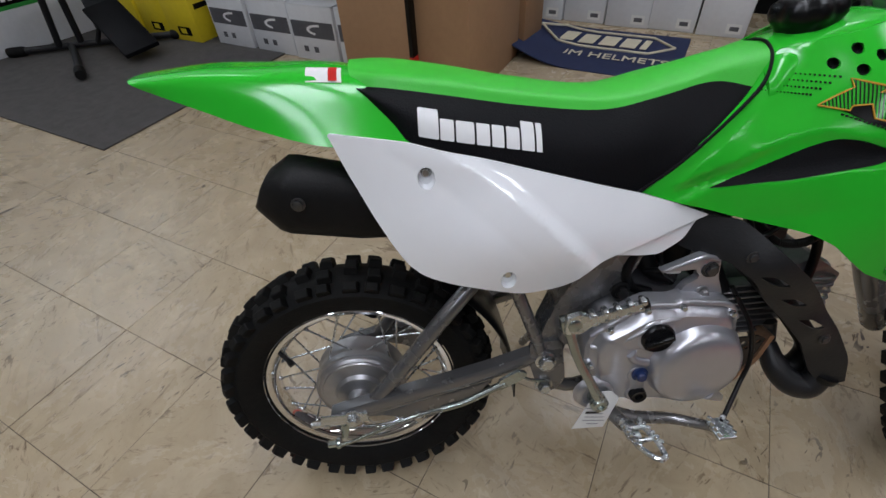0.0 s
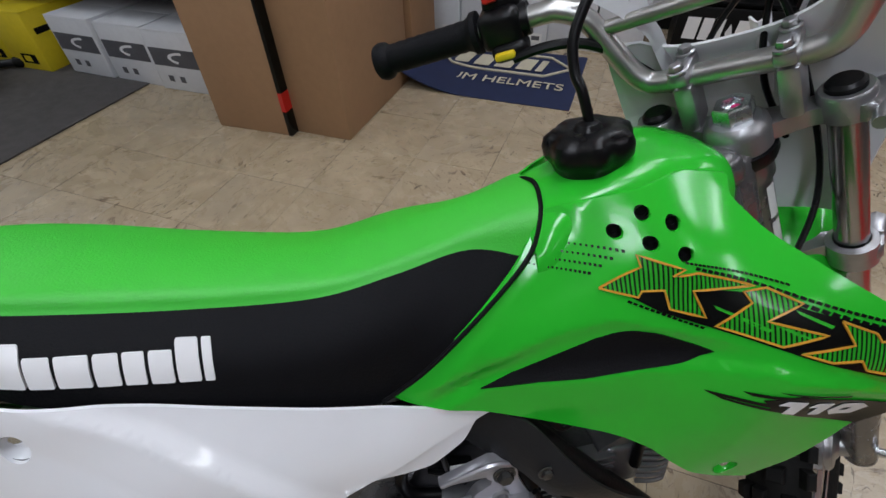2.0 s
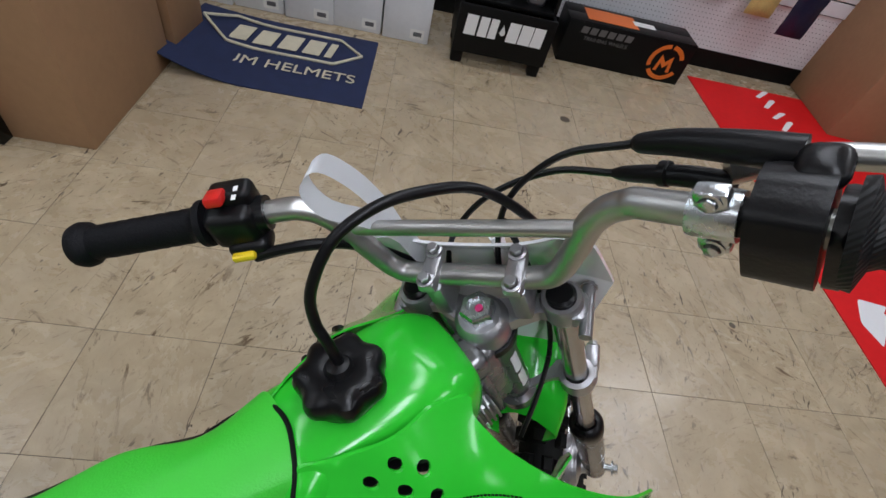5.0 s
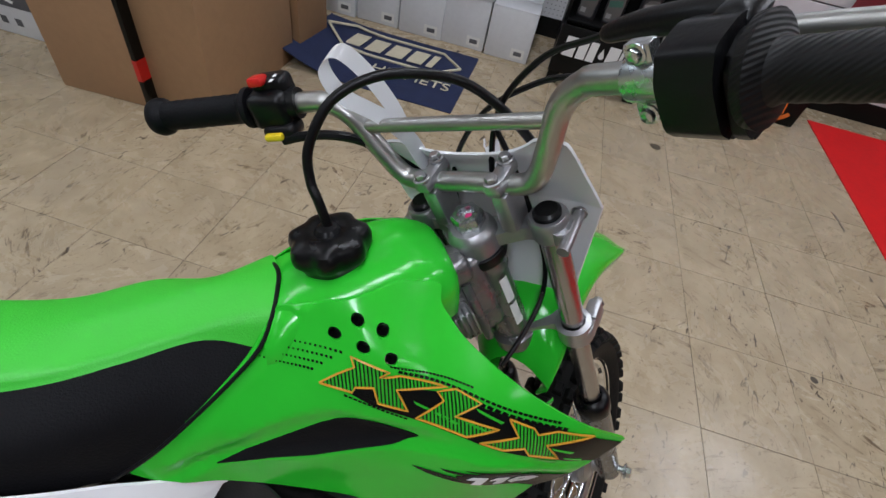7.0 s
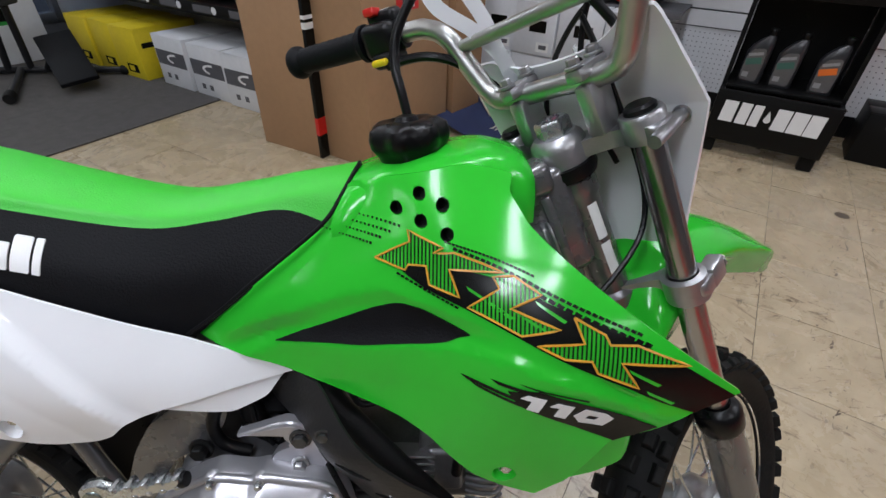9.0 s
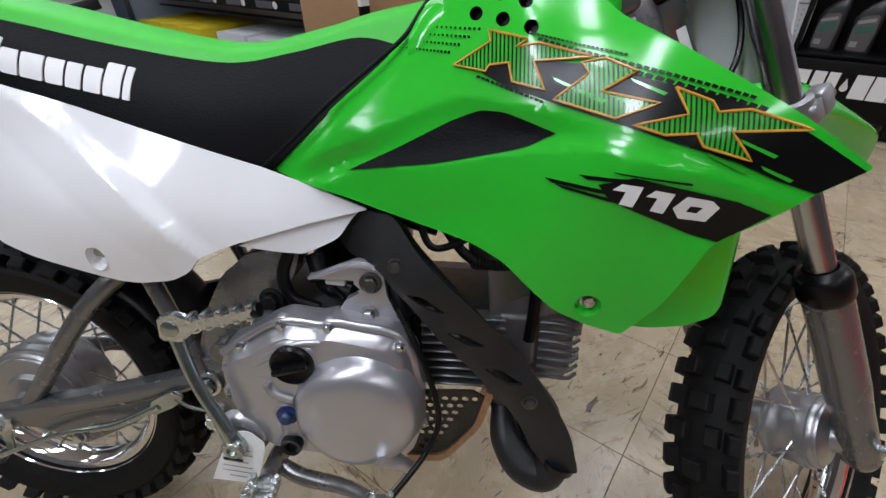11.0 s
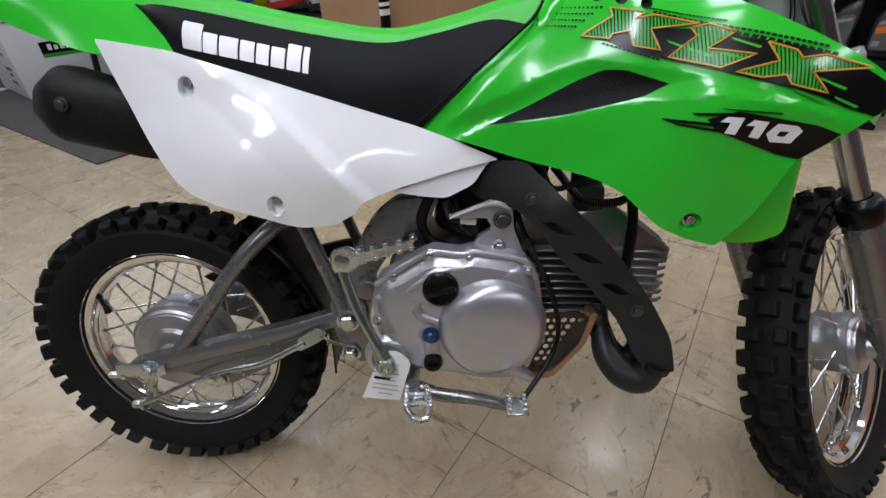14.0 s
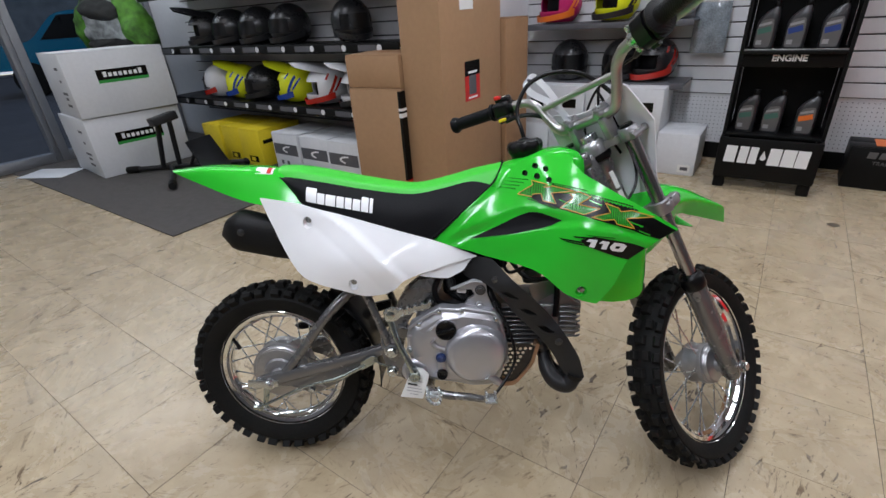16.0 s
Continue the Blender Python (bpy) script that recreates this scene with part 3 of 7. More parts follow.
for s in (1, -1):
    bm = shell(bmesh.new(), PANEL_OUT, PANEL, 0.003, 0.006, [[(x + 0.0105 * a, z - 0.002 + 0.0135 * b) for a, b in circle2(0, 0, 1, 20)] for x, z in POCKETS], 0, s, PANEL_FOLDS)
    part("side_panel", bm, WHITEP, bike, "glossy white plastic side panel")
    bm = shell(bmesh.new(), smooth_outline([(0.392, 0.524), (0.460, 0.549), (0.522, 0.560), (0.509, 0.548, 0.4), (0.494, 0.527, 0.6), (0.458, 0.512, 0.5), (0.43, 0.516, 0.4)]), lambda x, z: PANEL(x, z) + 0.006, 0.003, 0.009, (), 0, s)
    part("side_panel_lower", bm, WHITEP, bike)
    for x, z in POCKETS:
        y = (PANEL(x, z) + 0.006) if s > 0 else 2 * CL - PANEL(x, z) - 0.006
        bm = lathe(bmesh.new(), [(1.06, 0.0045), (1.0, 0.003), (0.86, -0.004), (0.0, -0.006)], pose(x, y, z - 0.002) @ pose(0, 0, 0, 90 * s, 0, 0) @ Matrix.Diagonal((0.0105, 0.0135, 1, 1)), 24)
        part("bolt_recess", bm, WHITEP, bike)
        bm = bolt(bmesh.new(), pose(x, y + 0.004 * s, z + 0.003) @ pose(0, 0, 0, 90 * s, 0, 0), 0.0052, 0.006)
        part("panel_bolt", bm, ZINC, bike)

# tank cover with wide shrouds
SHROUD = surface([(0.426, -0.088, 0.600), (0.474, -0.096, 0.585), (0.50, -0.092, 0.66), (0.565, -0.072, 0.715), (0.585, -0.056, 0.755), (0.51, -0.094, 0.600), (0.54, -0.106, 0.565), (0.56, -0.098, 0.65), (0.637, -0.086, 0.741), (0.658, -0.091, 0.756),
                  (0.683, -0.121, 0.728), (0.616, -0.101, 0.699), (0.642, -0.122, 0.659), (0.700, -0.148, 0.643), (0.64, -0.138, 0.555), (0.734, -0.168, 0.494), (0.771, -0.166, 0.458), (0.822, -0.196, 0.566), (0.742, -0.184, 0.609), (0.815, -0.192, 0.580),
                  (0.827, -0.203, 0.633), (0.864, -0.205, 0.656), (0.912, -0.207, 0.626), (0.744, -0.085, 0.760), (0.775, -0.155, 0.715), (0.70, -0.070, 0.78), (0.60, -0.118, 0.615)])
SHROUD_FIELD = SHROUD


UPPER = [(0.440, 0.600), (0.542, 0.640), (0.591, 0.662), (0.628, 0.673), (0.737, 0.654), (0.880, 0.616)]
LOWER = [(0.476, 0.583), (0.517, 0.601), (0.597, 0.612), (0.663, 0.626), (0.737, 0.637), (0.815, 0.622), (0.860, 0.607)]


def SHROUD(x, z):
    """The shroud with two folds: one runs up below the printed band, one under the inlay."""
    d = float(np.interp(x, [p[0] for p in UPPER], [p[1] for p in UPPER])) - z
    e = float(np.interp(x, [p[0] for p in LOWER], [p[1] for p in LOWER])) - z
    ends = min(1, max(0, (x - 0.43) / 0.06)) * min(1, max(0, (0.90 - x) / 0.06))
    k = max(0, 1 - (d / 0.016 if d > 0 else -d / 0.034)) * min(1, max(0.25, (0.76 - x) / 0.08))
    m = max(0, 1 - (e / 0.050 if e > 0 else -e / 0.012))
    a = min(1, max(0, ((x - 0.424) * 0.162 + (z - 0.601) * 0.151) / 0.04904))
    rear = math.hypot(x - 0.424 - 0.162 * a, z - 0.601 - 0.151 * a)
    return SHROUD_FIELD(x, z) - max(0.0055 * k, 0.0060 * m) * ends + 0.008 * max(0, 1 - rear / 0.026) - 0.002


SHROUD_FOLDS = [[tuple(Vector(a).lerp(Vector(b), i / 10)) for a, b in zip(line, line[1:]) for i in range(10)] for line in (UPPER, LOWER)]
SHROUD_FOLDS.append([(0.452 + 0.150 * i / 24, 0.592 + 0.140 * i / 24) for i in range(25)])
SHROUD_OUT = smooth_outline([(0.425, 0.600, 0.15), (0.500, 0.662, 0.6), (0.556, 0.708, 0.7), (0.590, 0.755, 0.3), (0.640, 0.768, 0.6), (0.700, 0.780, 0.5), (0.744, 0.772, 0.3), (0.740, 0.758, 0.5), (0.756, 0.736, 0.5), (0.806, 0.703, 0.5), (0.868, 0.665, 0.4), (0.921, 0.630, 0.15),
                             (0.881, 0.609, 0.2), (0.827, 0.567, 0.3), (0.802, 0.500, 0.4), (0.777, 0.462, 0.25), (0.745, 0.470, 0.4), (0.713, 0.484, 0.4), (0.690, 0.504, 0.6), (0.668, 0.525, 0.6), (0.637, 0.541, 0.7), (0.551, 0.561, 0.6), (0.478, 0.584, 0.5)])
HOLES = [(0.637, 0.741), (0.658, 0.756), (0.679, 0.749), (0.660, 0.735), (0.683, 0.728)]
for s in (1, -1):
    bm = shell(bmesh.new(), SHROUD_OUT, SHROUD, 0.003, 0.006, [circle2(x, z, 0.0060) for x, z in HOLES] + [circle2(0.744, 0.493, 0.0115, 20)], 0, s, SHROUD_FOLDS)
    part("tank_shroud", bm, GREEN, bike, "glossy lime green tank shroud with five round holes")
    for x, z in HOLES:
        y = SHROUD(x, z) if s > 0 else 2 * CL - SHROUD(x, z)
        bm = lathe(bmesh.new(), [(0.0062, 0.0012), (0.0060, 0.003), (0.0058, 0.012), (0.0, 0.012)], pose(x, y, z) @ pose(0, 0, 0, -90 * s, 0, 0) @ pose(0, 0, 0, -10, 22 * s, 0), 18)
        part("vent_hole", bm, BLACKP, bike)
    y = (SHROUD(0.744, 0.493) + 0.007) if s > 0 else 2 * CL - SHROUD(0.744, 0.493) - 0.007
    part("bolt_recess", lathe(bmesh.new(), [(0.0125, 0.0055), (0.0113, 0.004), (0.0095, -0.003), (0.0, -0.004)], pose(0.744, y, 0.493) @ pose(0, 0, 0, 90 * s, 0, 0), 22), GREEN, bike)
    bm = bolt(bmesh.new(), pose(0.746, y + 0.003 * s, 0.494) @ pose(0, 0, 0, 90 * s, 0, 0), 0.0058, 0.007)
    part("shroud_bolt", bm, ZINC, bike)
    bm = shell(bmesh.new(), smooth_outline([(0.512, 0.602, 0.05), (0.561, 0.624, 0.4), (0.616, 0.652, 0.5), (0.642, 0.662, 0.6), (0.663, 0.661, 0.5), (0.705, 0.646, 0.05), (0.680, 0.633, 0.5), (0.600, 0.614, 0.4)]), SHROUD, 0.003, 0.006, (), 0.0012, s, SHROUD_FOLDS)
    part("shroud_inlay", bm, VINYL, bike, "matt black inlay")
    # inner air scoop behind the shroud's lower edge
    if s < 0:
        continue
    bm = shell(bmesh.new(), smooth_outline([(0.757, 0.500, 0.3), (0.765, 0.468, 0.5), (0.815, 0.456, 0.5), (0.850, 0.453, 0.5), (0.880, 0.459, 0.6), (0.893, 0.474, 0.6), (0.899, 0.508, 0.5), (0.899, 0.555, 0.5), (0.890, 0.600, 0.3), (0.84, 0.592, 0.3)]), lambda x, z: -0.154 + 0.28 * max(0, x - 0.79) + 1.1 * max(0, x - 0.887), 0.003, 0.007, (), 0, s)
    part("air_scoop", bm, GREEN, bike)
bm = bmesh.new()
secs = []
for x, t, pts in ((0.574, 0.742, [(0.035, 0.738), (0.058, 0.725), (0.066, 0.706), (0.06, 0.68)]), (0.590, 0.758, [(0.035, 0.753), (0.058, 0.738), (0.068, 0.712), (0.065, 0.68)]), (0.625, 0.770, [(0.035, 0.766), (0.052, 0.755), (0.060, 0.730), (0.058, 0.69)]),
                  (0.675, 0.784, [(0.036, 0.781), (0.055, 0.771), (0.064, 0.747), (0.065, 0.70)]), (0.715, 0.790, [(0.036, 0.787), (0.055, 0.778), (0.064, 0.754), (0.065, 0.70)]), (0.740, 0.787, [(0.036, 0.784), (0.055, 0.774), (0.065, 0.752), (0.068, 0.71)]),
                  (0.760, 0.780, [(0.034, 0.777), (0.049, 0.767), (0.058, 0.750), (0.061, 0.72)]), (0.770, 0.769, [(0.031, 0.766), (0.044, 0.757), (0.051, 0.744), (0.054, 0.72)])):
    half = catmull([(x, CL, t)] + [(x, CL - a, b) for a, b in pts], 12)
    secs.append([Vector((p.x, 2 * CL - p.y, p.z)) for p in half[::-1]] + half[1:])
lines = [catmull([s[k] for s in secs], 26) for k in range(len(secs[0]))]
grid = [[bm.verts.new(l[i]) for l in lines] for i in range(26)]
for a, b in zip(grid, grid[1:]):
    for k in range(len(a) - 1):
        bm.faces.new((a[k], a[k + 1], b[k + 1], b[k]))
bm.faces.new(grid[0]), bm.faces.new(grid[-1])
part("fuel_tank", bm, GREEN, bike, "glossy lime green tank top")
# thin black tube stands in for the dark gap between tank and seat
gap = [(0.422, -0.0935, 0.603), (0.460, -0.0985, 0.633), (0.498, -0.097, 0.666), (0.543, -0.085, 0.701), (0.570, -0.073, 0.724), (0.584, -0.057, 0.746), (0.591, -0.036, 0.758), (0.594, CL, 0.762)]
bm = tube(bmesh.new(), gap + [(x, 2 * CL - y, z) for x, y, z in gap[-2::-1]], 0.0022, 8, 60)
part("seat_gap_line", bm, VINYL, bike, "thin black line along the gap between tank and seat")
# filler cap with seven lobes, and its vent hose
CAP = pose(0.648, CL, 0.777, 0, -8, 0)
bm = bmesh.new()
rings = []
for r, h, d in ((0.030, -0.014, 0.0), (0.034, 0.000, 0.0005), (0.0365, 0.004, 0.0015), (0.039, 0.009, 0.0025), (0.0395, 0.018, 0.003), (0.037, 0.026, 0.003), (0.030, 0.031, 0.002), (0.019, 0.032, 0.001), (0.013, 0.030, 0.0), (0.010, 0.035, 0.0), (0.004, 0.037, 0.0)):
    rings.append([bm.verts.new(CAP @ Vector(((r + d * math.cos(7 * a)) * math.cos(a), (r + d * math.cos(7 * a)) * math.sin(a), h))) for a in [2 * math.pi * k / 64 for k in range(64)]])
for a, b in zip(rings, rings[1:]):
    for k in range(64):
        bm.faces.new((a[k], a[(k + 1) % 64], b[(k + 1) % 64], b[k]))
bm.faces.new(rings[0][::-1]), bm.faces.new(rings[-1])
part("filler_cap", bm, BLACKP, bike, "black lobed plastic fuel cap")
bm = bmesh.new()
tube(bm, [(0.646, CL, 0.808), (0.638, -0.010, 0.838), (0.633, -0.002, 0.855), (0.634, 0.004, 0.885), (0.655, 0.006, 0.925), (0.690, 0.004, 0.946), (0.728, 0.0, 0.951), (0.772, -0.004, 0.945), (0.812, -0.012, 0.922), (0.850, -0.020, 0.888), (0.880, -0.027, 0.856)], 0.0048, 10, 48)
part("vent_hose", bm, BLACKP, bike, "black rubber vent hose")

# ---- engine ----
CASE = smooth_outline([(0.355, 0.386, 0.5), (0.367, 0.416, 0.5), (0.393, 0.428, 0.4), (0.420, 0.446, 0.4), (0.440, 0.454, 0.5), (0.475, 0.449, 0.5), (0.491, 0.453, 0.5), (0.515, 0.449, 0.5), (0.559, 0.440, 0.6), (0.578, 0.413, 0.6), (0.586, 0.361, 0.6), (0.583, 0.312, 0.6), (0.571, 0.270, 0.6), (0.546, 0.252, 0.5), (0.505, 0.251, 0.5),
                       (0.464, 0.262, 0.5), (0.432, 0.266, 0.5), (0.397, 0.273, 0.6), (0.370, 0.305, 0.6), (0.356, 0.340, 0.6)], 0.008)


def inset(f, g):
    return [(0.467 + (x - 0.467) * f, 0.354 + (z - 0.354) * g) for x, z in CASE]


def bulged(bm, loops):
    """Loops of one outline stacked towards the viewer's side and closed on top; y falls outwards."""
    rings = [[bm.verts.new((x, y, z)) for x, z in loop] for loop, y in loops]
    for a, b in zip(rings, rings[1:]):
        for k in range(len(a)):
            bm.faces.new((a[k], a[(k + 1) % len(a)], b[(k + 1) % len(b)], b[k]))
    bm.faces.new(rings[-1])
    return bm


bm = bulged(bmesh.new(), [(inset(1.0, 1.0), -0.112), (inset(1.0, 1.0), -0.132), (inset(0.992, 0.990), -0.136), (inset(0.965, 0.955), -0.1375), (inset(0.94, 0.925), -0.1385), (inset(0.915, 0.90), -0.143), (inset(0.885, 0.865), -0.149), (inset(0.84, 0.82), -0.1535), (inset(0.6, 0.6), -0.1555)])
part("clutch_cover", bm, ENGINE, bike, "silver painted engine side cover")
bm = bmesh.new()
lathe(bm, [(0.0745, -0.004), (0.0715, 0.003), (0.0690, 0.009), (0.0672, 0.0145), (0.0648, 0.0195), (0.0612, 0.0235), (0.056, 0.0265), (0.048, 0.0285), (0.035, 0.0300), (0.018, 0.031), (0.0, 0.031)], pose(0.514, -0.150, 0.346) @ RIGHT, 64)
part("clutch_bulge", bm, ENGINE, bike)
bm = bmesh.new()
lathe(bm, [(0.0235, 0.0), (0.0235, 0.009), (0.021, 0.0115), (0.018, 0.010), (0.0, 0.0095)], pose(0.449, -0.153, 0.407) @ RIGHT, 28)
box(bm, (0.0075, 0.012, 0.040), pose(0.449, -0.166, 0.407, 0, 74, 0), 0.003)
part("oil_filler_plug", bm, BLACKP, bike, "black ribbed oil plug")
for x, z in ((0.387, 0.416), (0.436, 0.445), (0.487, 0.443), (0.562, 0.422), (0.580, 0.318), (0.364, 0.352)):
    part("case_boss", lathe(bmesh.new(), [(0.0105, 0), (0.0098, 0.008), (0.0085, 0.0095), (0, 0.0095)], pose(x, -0.132, z) @ RIGHT, 18), ENGINE, bike)
    bm = bolt(bmesh.new(), pose(x, -0.1415, z) @ RIGHT, 0.0042, 0.007)
    part("case_bolt", bm, ZINC, bike)
bm = bmesh.new()
lathe(bm, [(0.0, 0.018), (0.005, 0.018), (0.007, 0.014), (0.007, 0.006), (0.0105, 0.004), (0.0105, 0)], pose(0.434, -0.157, 0.338) @ RIGHT @ Matrix.Diagonal((1.15, 1.15, 0.62, 1)), 20)
part("sight_plug", bm, material("blue_plug", (0.012, 0.028, 0.10), 0.3, spots=0.1), bike, "dark blue plug")
bm = bmesh.new()
lathe(bm, [(0.0, 0.004), (0.0060, 0.004), (0.0068, 0.009), (0.0115, 0.010), (0.0125, 0.007), (0.0125, 0)], pose(0.435, -0.157, 0.298) @ RIGHT, 24)
part("drain_plug", bm, BLACKP, bike, "black hollow hexagon plug")
# ribs and raised bosses on the cover
for pts, r in (([(0.362, -0.140, 0.386), (0.395, -0.150, 0.387), (0.430, -0.152, 0.386)], 0.0045), ([(0.396, -0.148, 0.394), (0.418, -0.153, 0.410), (0.448, -0.154, 0.428), (0.480, -0.150, 0.430)], 0.0045), ([(0.416, -0.153, 0.378), (0.423, -0.155, 0.366), (0.443, -0.155, 0.358)], 0.0065), ([(0.418, -0.153, 0.378), (0.416, -0.153, 0.380)], 0.009),
               ([(0.536, -0.168, 0.298), (0.570, -0.158, 0.267)], [0.013, 0.007]), ([(0.402, -0.148, 0.372), (0.374, -0.143, 0.330)], 0.004), ([(0.433, -0.145, 0.338), (0.435, -0.145, 0.298)], 0.0155)):
    part("case_rib", tube(bmesh.new(), pts, r, 12, 12), ENGINE, bike)
part("cover_lip", tube(bmesh.new(), [(0.362, -0.137, 0.404), (0.392, -0.138, 0.425), (0.420, -0.138, 0.442), (0.440, -0.138, 0.449), (0.475, -0.138, 0.445), (0.491, -0.138, 0.448), (0.515, -0.138, 0.444), (0.556, -0.138, 0.435), (0.574, -0.138, 0.410)], 0.0048, 10, 60), ENGINE, bike)
for x, z, r in ((0.431, 0.336, 0.015), (0.434, 0.296, 0.016), (0.449, 0.406, 0.0275), (0.372, 0.301, 0.028)):
    part("case_boss", lathe(bmesh.new(), [(r * 1.15, 0), (r, 0.008), (r * 0.9, 0.010), (r * 0.75, 0.010), (r * 0.7, 0.006), (0, 0.006)], pose(x, -0.147, z) @ RIGHT, 28), ENGINE, bike)
bm = bmesh.new()
box(bm, (0.19, 0.21, 0.16), pose(0.468, -0.01, 0.354), 0.03, 4)
part("crankcase", bm, DULLCASE, bike)
# frame plate that carries the swingarm pivot, and what shows above the engine
PIVOT = smooth_outline([(0.296, 0.330, 0.5), (0.306, 0.385, 0.4), (0.326, 0.435, 0.4), (0.352, 0.478, 0.5), (0.388, 0.506, 0.5), (0.448, 0.512, 0.3), (0.436, 0.478, 0.5), (0.412, 0.446, 0.5), (0.372, 0.425, 0.5), (0.352, 0.395, 0.5), (0.342, 0.345, 0.5), (0.330, 0.300, 0.5)], 0.008)
bm = prism(bmesh.new(), PIVOT, 0.042, pose(0, -0.050, 0) @ RIGHT, 0.010)
part("frame_plate", bm, FRAMEGREY, bike, "grey pressed steel frame plate at the swingarm pivot")
part("mount_bolt", bolt(bmesh.new(), pose(0.412, -0.104, 0.455) @ RIGHT, 0.0095, 0.012), MATTEBLACK, bike)
part("pivot_tube", lathe(bmesh.new(), [(0.0155, 0), (0.0155, 0.022), (0.013, 0.024), (0, 0.024)], pose(0.343, -0.088, 0.382) @ RIGHT, 24), FRAMEGREY, bike)
part("hose", tube(bmesh.new(), [(0.438, -0.088, 0.515), (0.424, -0.092, 0.480), (0.432, -0.094, 0.452), (0.462, -0.094, 0.438)], 0.0075, 12, 24), BLACKP, bike, "black rubber boot above the engine")
bm = bmesh.new()
box(bm, (0.115, 0.10, 0.115), pose(0.500, 0.0, 0.495, 0, 8, 0), 0.02, 3)
tube(bm, [(0.455, -0.065, 0.495), (0.470, -0.078, 0.465), (0.500, -0.084, 0.455)], 0.014, 12, 10)
tube(bm, [(0.545, -0.075, 0.50), (0.552, -0.10, 0.47), (0.565, -0.11, 0.44)], 0.010, 12, 10)
part("starter_cover", bm, BLACKP, bike, "black rubber and plastic parts above the engine")
for line in ([(0.470, -0.090, 0.505), (0.476, -0.096, 0.475), (0.492, -0.098, 0.455)], [(0.455, -0.085, 0.470), (0.476, -0.098, 0.478), (0.505, -0.10, 0.480)]):
    part("wiring_loom", tube(bmesh.new(), line, 0.0035, 8, 16), BLACKP, bike, "black wiring above the engine")
part("connector", box(bmesh.new(), (0.022, 0.012, 0.010), pose(0.487, -0.100, 0.479, 0, 6, 0), 0.002), PAPER, bike, "small pale wire connector")
bm = bmesh.new()
box(bm, (0.16, 0.12, 0.10), pose(0.38, 0, 0.56), 0.02, 3)
box(bm, (0.10, 0.10, 0.09), pose(0.25, 0, 0.56), 0.02, 3)
tube(bm, [(0.46, -0.02, 0.54), (0.54, -0.02, 0.545), (0.60, -0.02, 0.53)], 0.028, 14, 10)
part("air_box", bm, BLACKP, bike)
MOUNT = smooth_outline([(0.460, 0.488, 0.1), (0.515, 0.509, 0.2), (0.543, 0.502, 0.5), (0.546, 0.470, 0.3), (0.562, 0.430, 0.2), (0.485, 0.436, 0.3), (0.500, 0.462, 0.4), (0.519, 0.473, 0.5), (0.513, 0.487, 0.4)], 0.006)
part("engine_mount", prism(bmesh.new(), MOUNT, 0.012, pose(0, -0.106, 0) @ RIGHT, 0.003), ENGINE, bike, "cast grey triangular engine mount")
part("mount_rib", tube(bmesh.new(), [(0.464, -0.118, 0.489), (0.515, -0.120, 0.507), (0.540, -0.119, 0.500)], [0.002, 0.004, 0.003], 8, 12), ENGINE, bike)
part("mount_bolt", bolt(bmesh.new(), pose(0.530, -0.118, 0.485) @ RIGHT, 0.0085, 0.009), DARKSTEEL, bike)
part("mount_bolt", bolt(bmesh.new(), pose(0.526, -0.118, 0.447) @ RIGHT, 0.0070, 0.010), ALU, bike)
# finned barrel and head lying forward
for i in range(9):
    z = 0.338 + i * 0.0115
    bm = box(bmesh.new(), (0.098, 0.155, 0.0035), pose(0.628, -0.02, z, 0, 2, 0), 0.0012, 1)
    part("cooling_fin", bm, FINMETAL, bike)
bm = bmesh.new()
box(bm, (0.12, 0.125, 0.098), pose(0.628, -0.02, 0.384, 0, 2, 0), 0.01)
part("cylinder", bm, DARKSTEEL, bike)
bm = bmesh.new()
box(bm, (0.085, 0.13, 0.105), pose(0.717, -0.02, 0.392, 0, 2, 0), 0.014, 3)
prism(bm, smooth_outline([(0.655, 0.405), (0.658, 0.434, 0.2), (0.694, 0.455, 0.3), (0.716, 0.464, 0.4), (0.747, 0.441, 0.3), (0.765, 0.428, 0.4), (0.765, 0.405)], 0.01), 0.12, pose(0, 0.032, 0) @ RIGHT, 0.004)
box(bm, (0.050, 0.03, 0.07), pose(0.690, -0.078, 0.400, 0, 2, 0), 0.008, 3)
box(bm, (0.05, 0.10, 0.02), pose(0.715, -0.02, 0.338), 0.006)
for z in (0.36, 0.42):
    bolt(bm, pose(0.762, -0.06, z, 0, 90, 0), 0.007, 0.008)
part("cylinder_head", bm, FINMETAL, bike, "silver cylinder head")
for i in range(7):
    bm = tube(bmesh.new(), [(0.716, -0.090, 0.352 + i * 0.0122), (0.735, -0.096, 0.354 + i * 0.0122), (0.752, -0.094, 0.351 + i * 0.0122), (0.763, -0.082, 0.348 + i * 0.0122)], 0.0028, 8, 10)
    part("cooling_fin", bm, FINMETAL, bike)
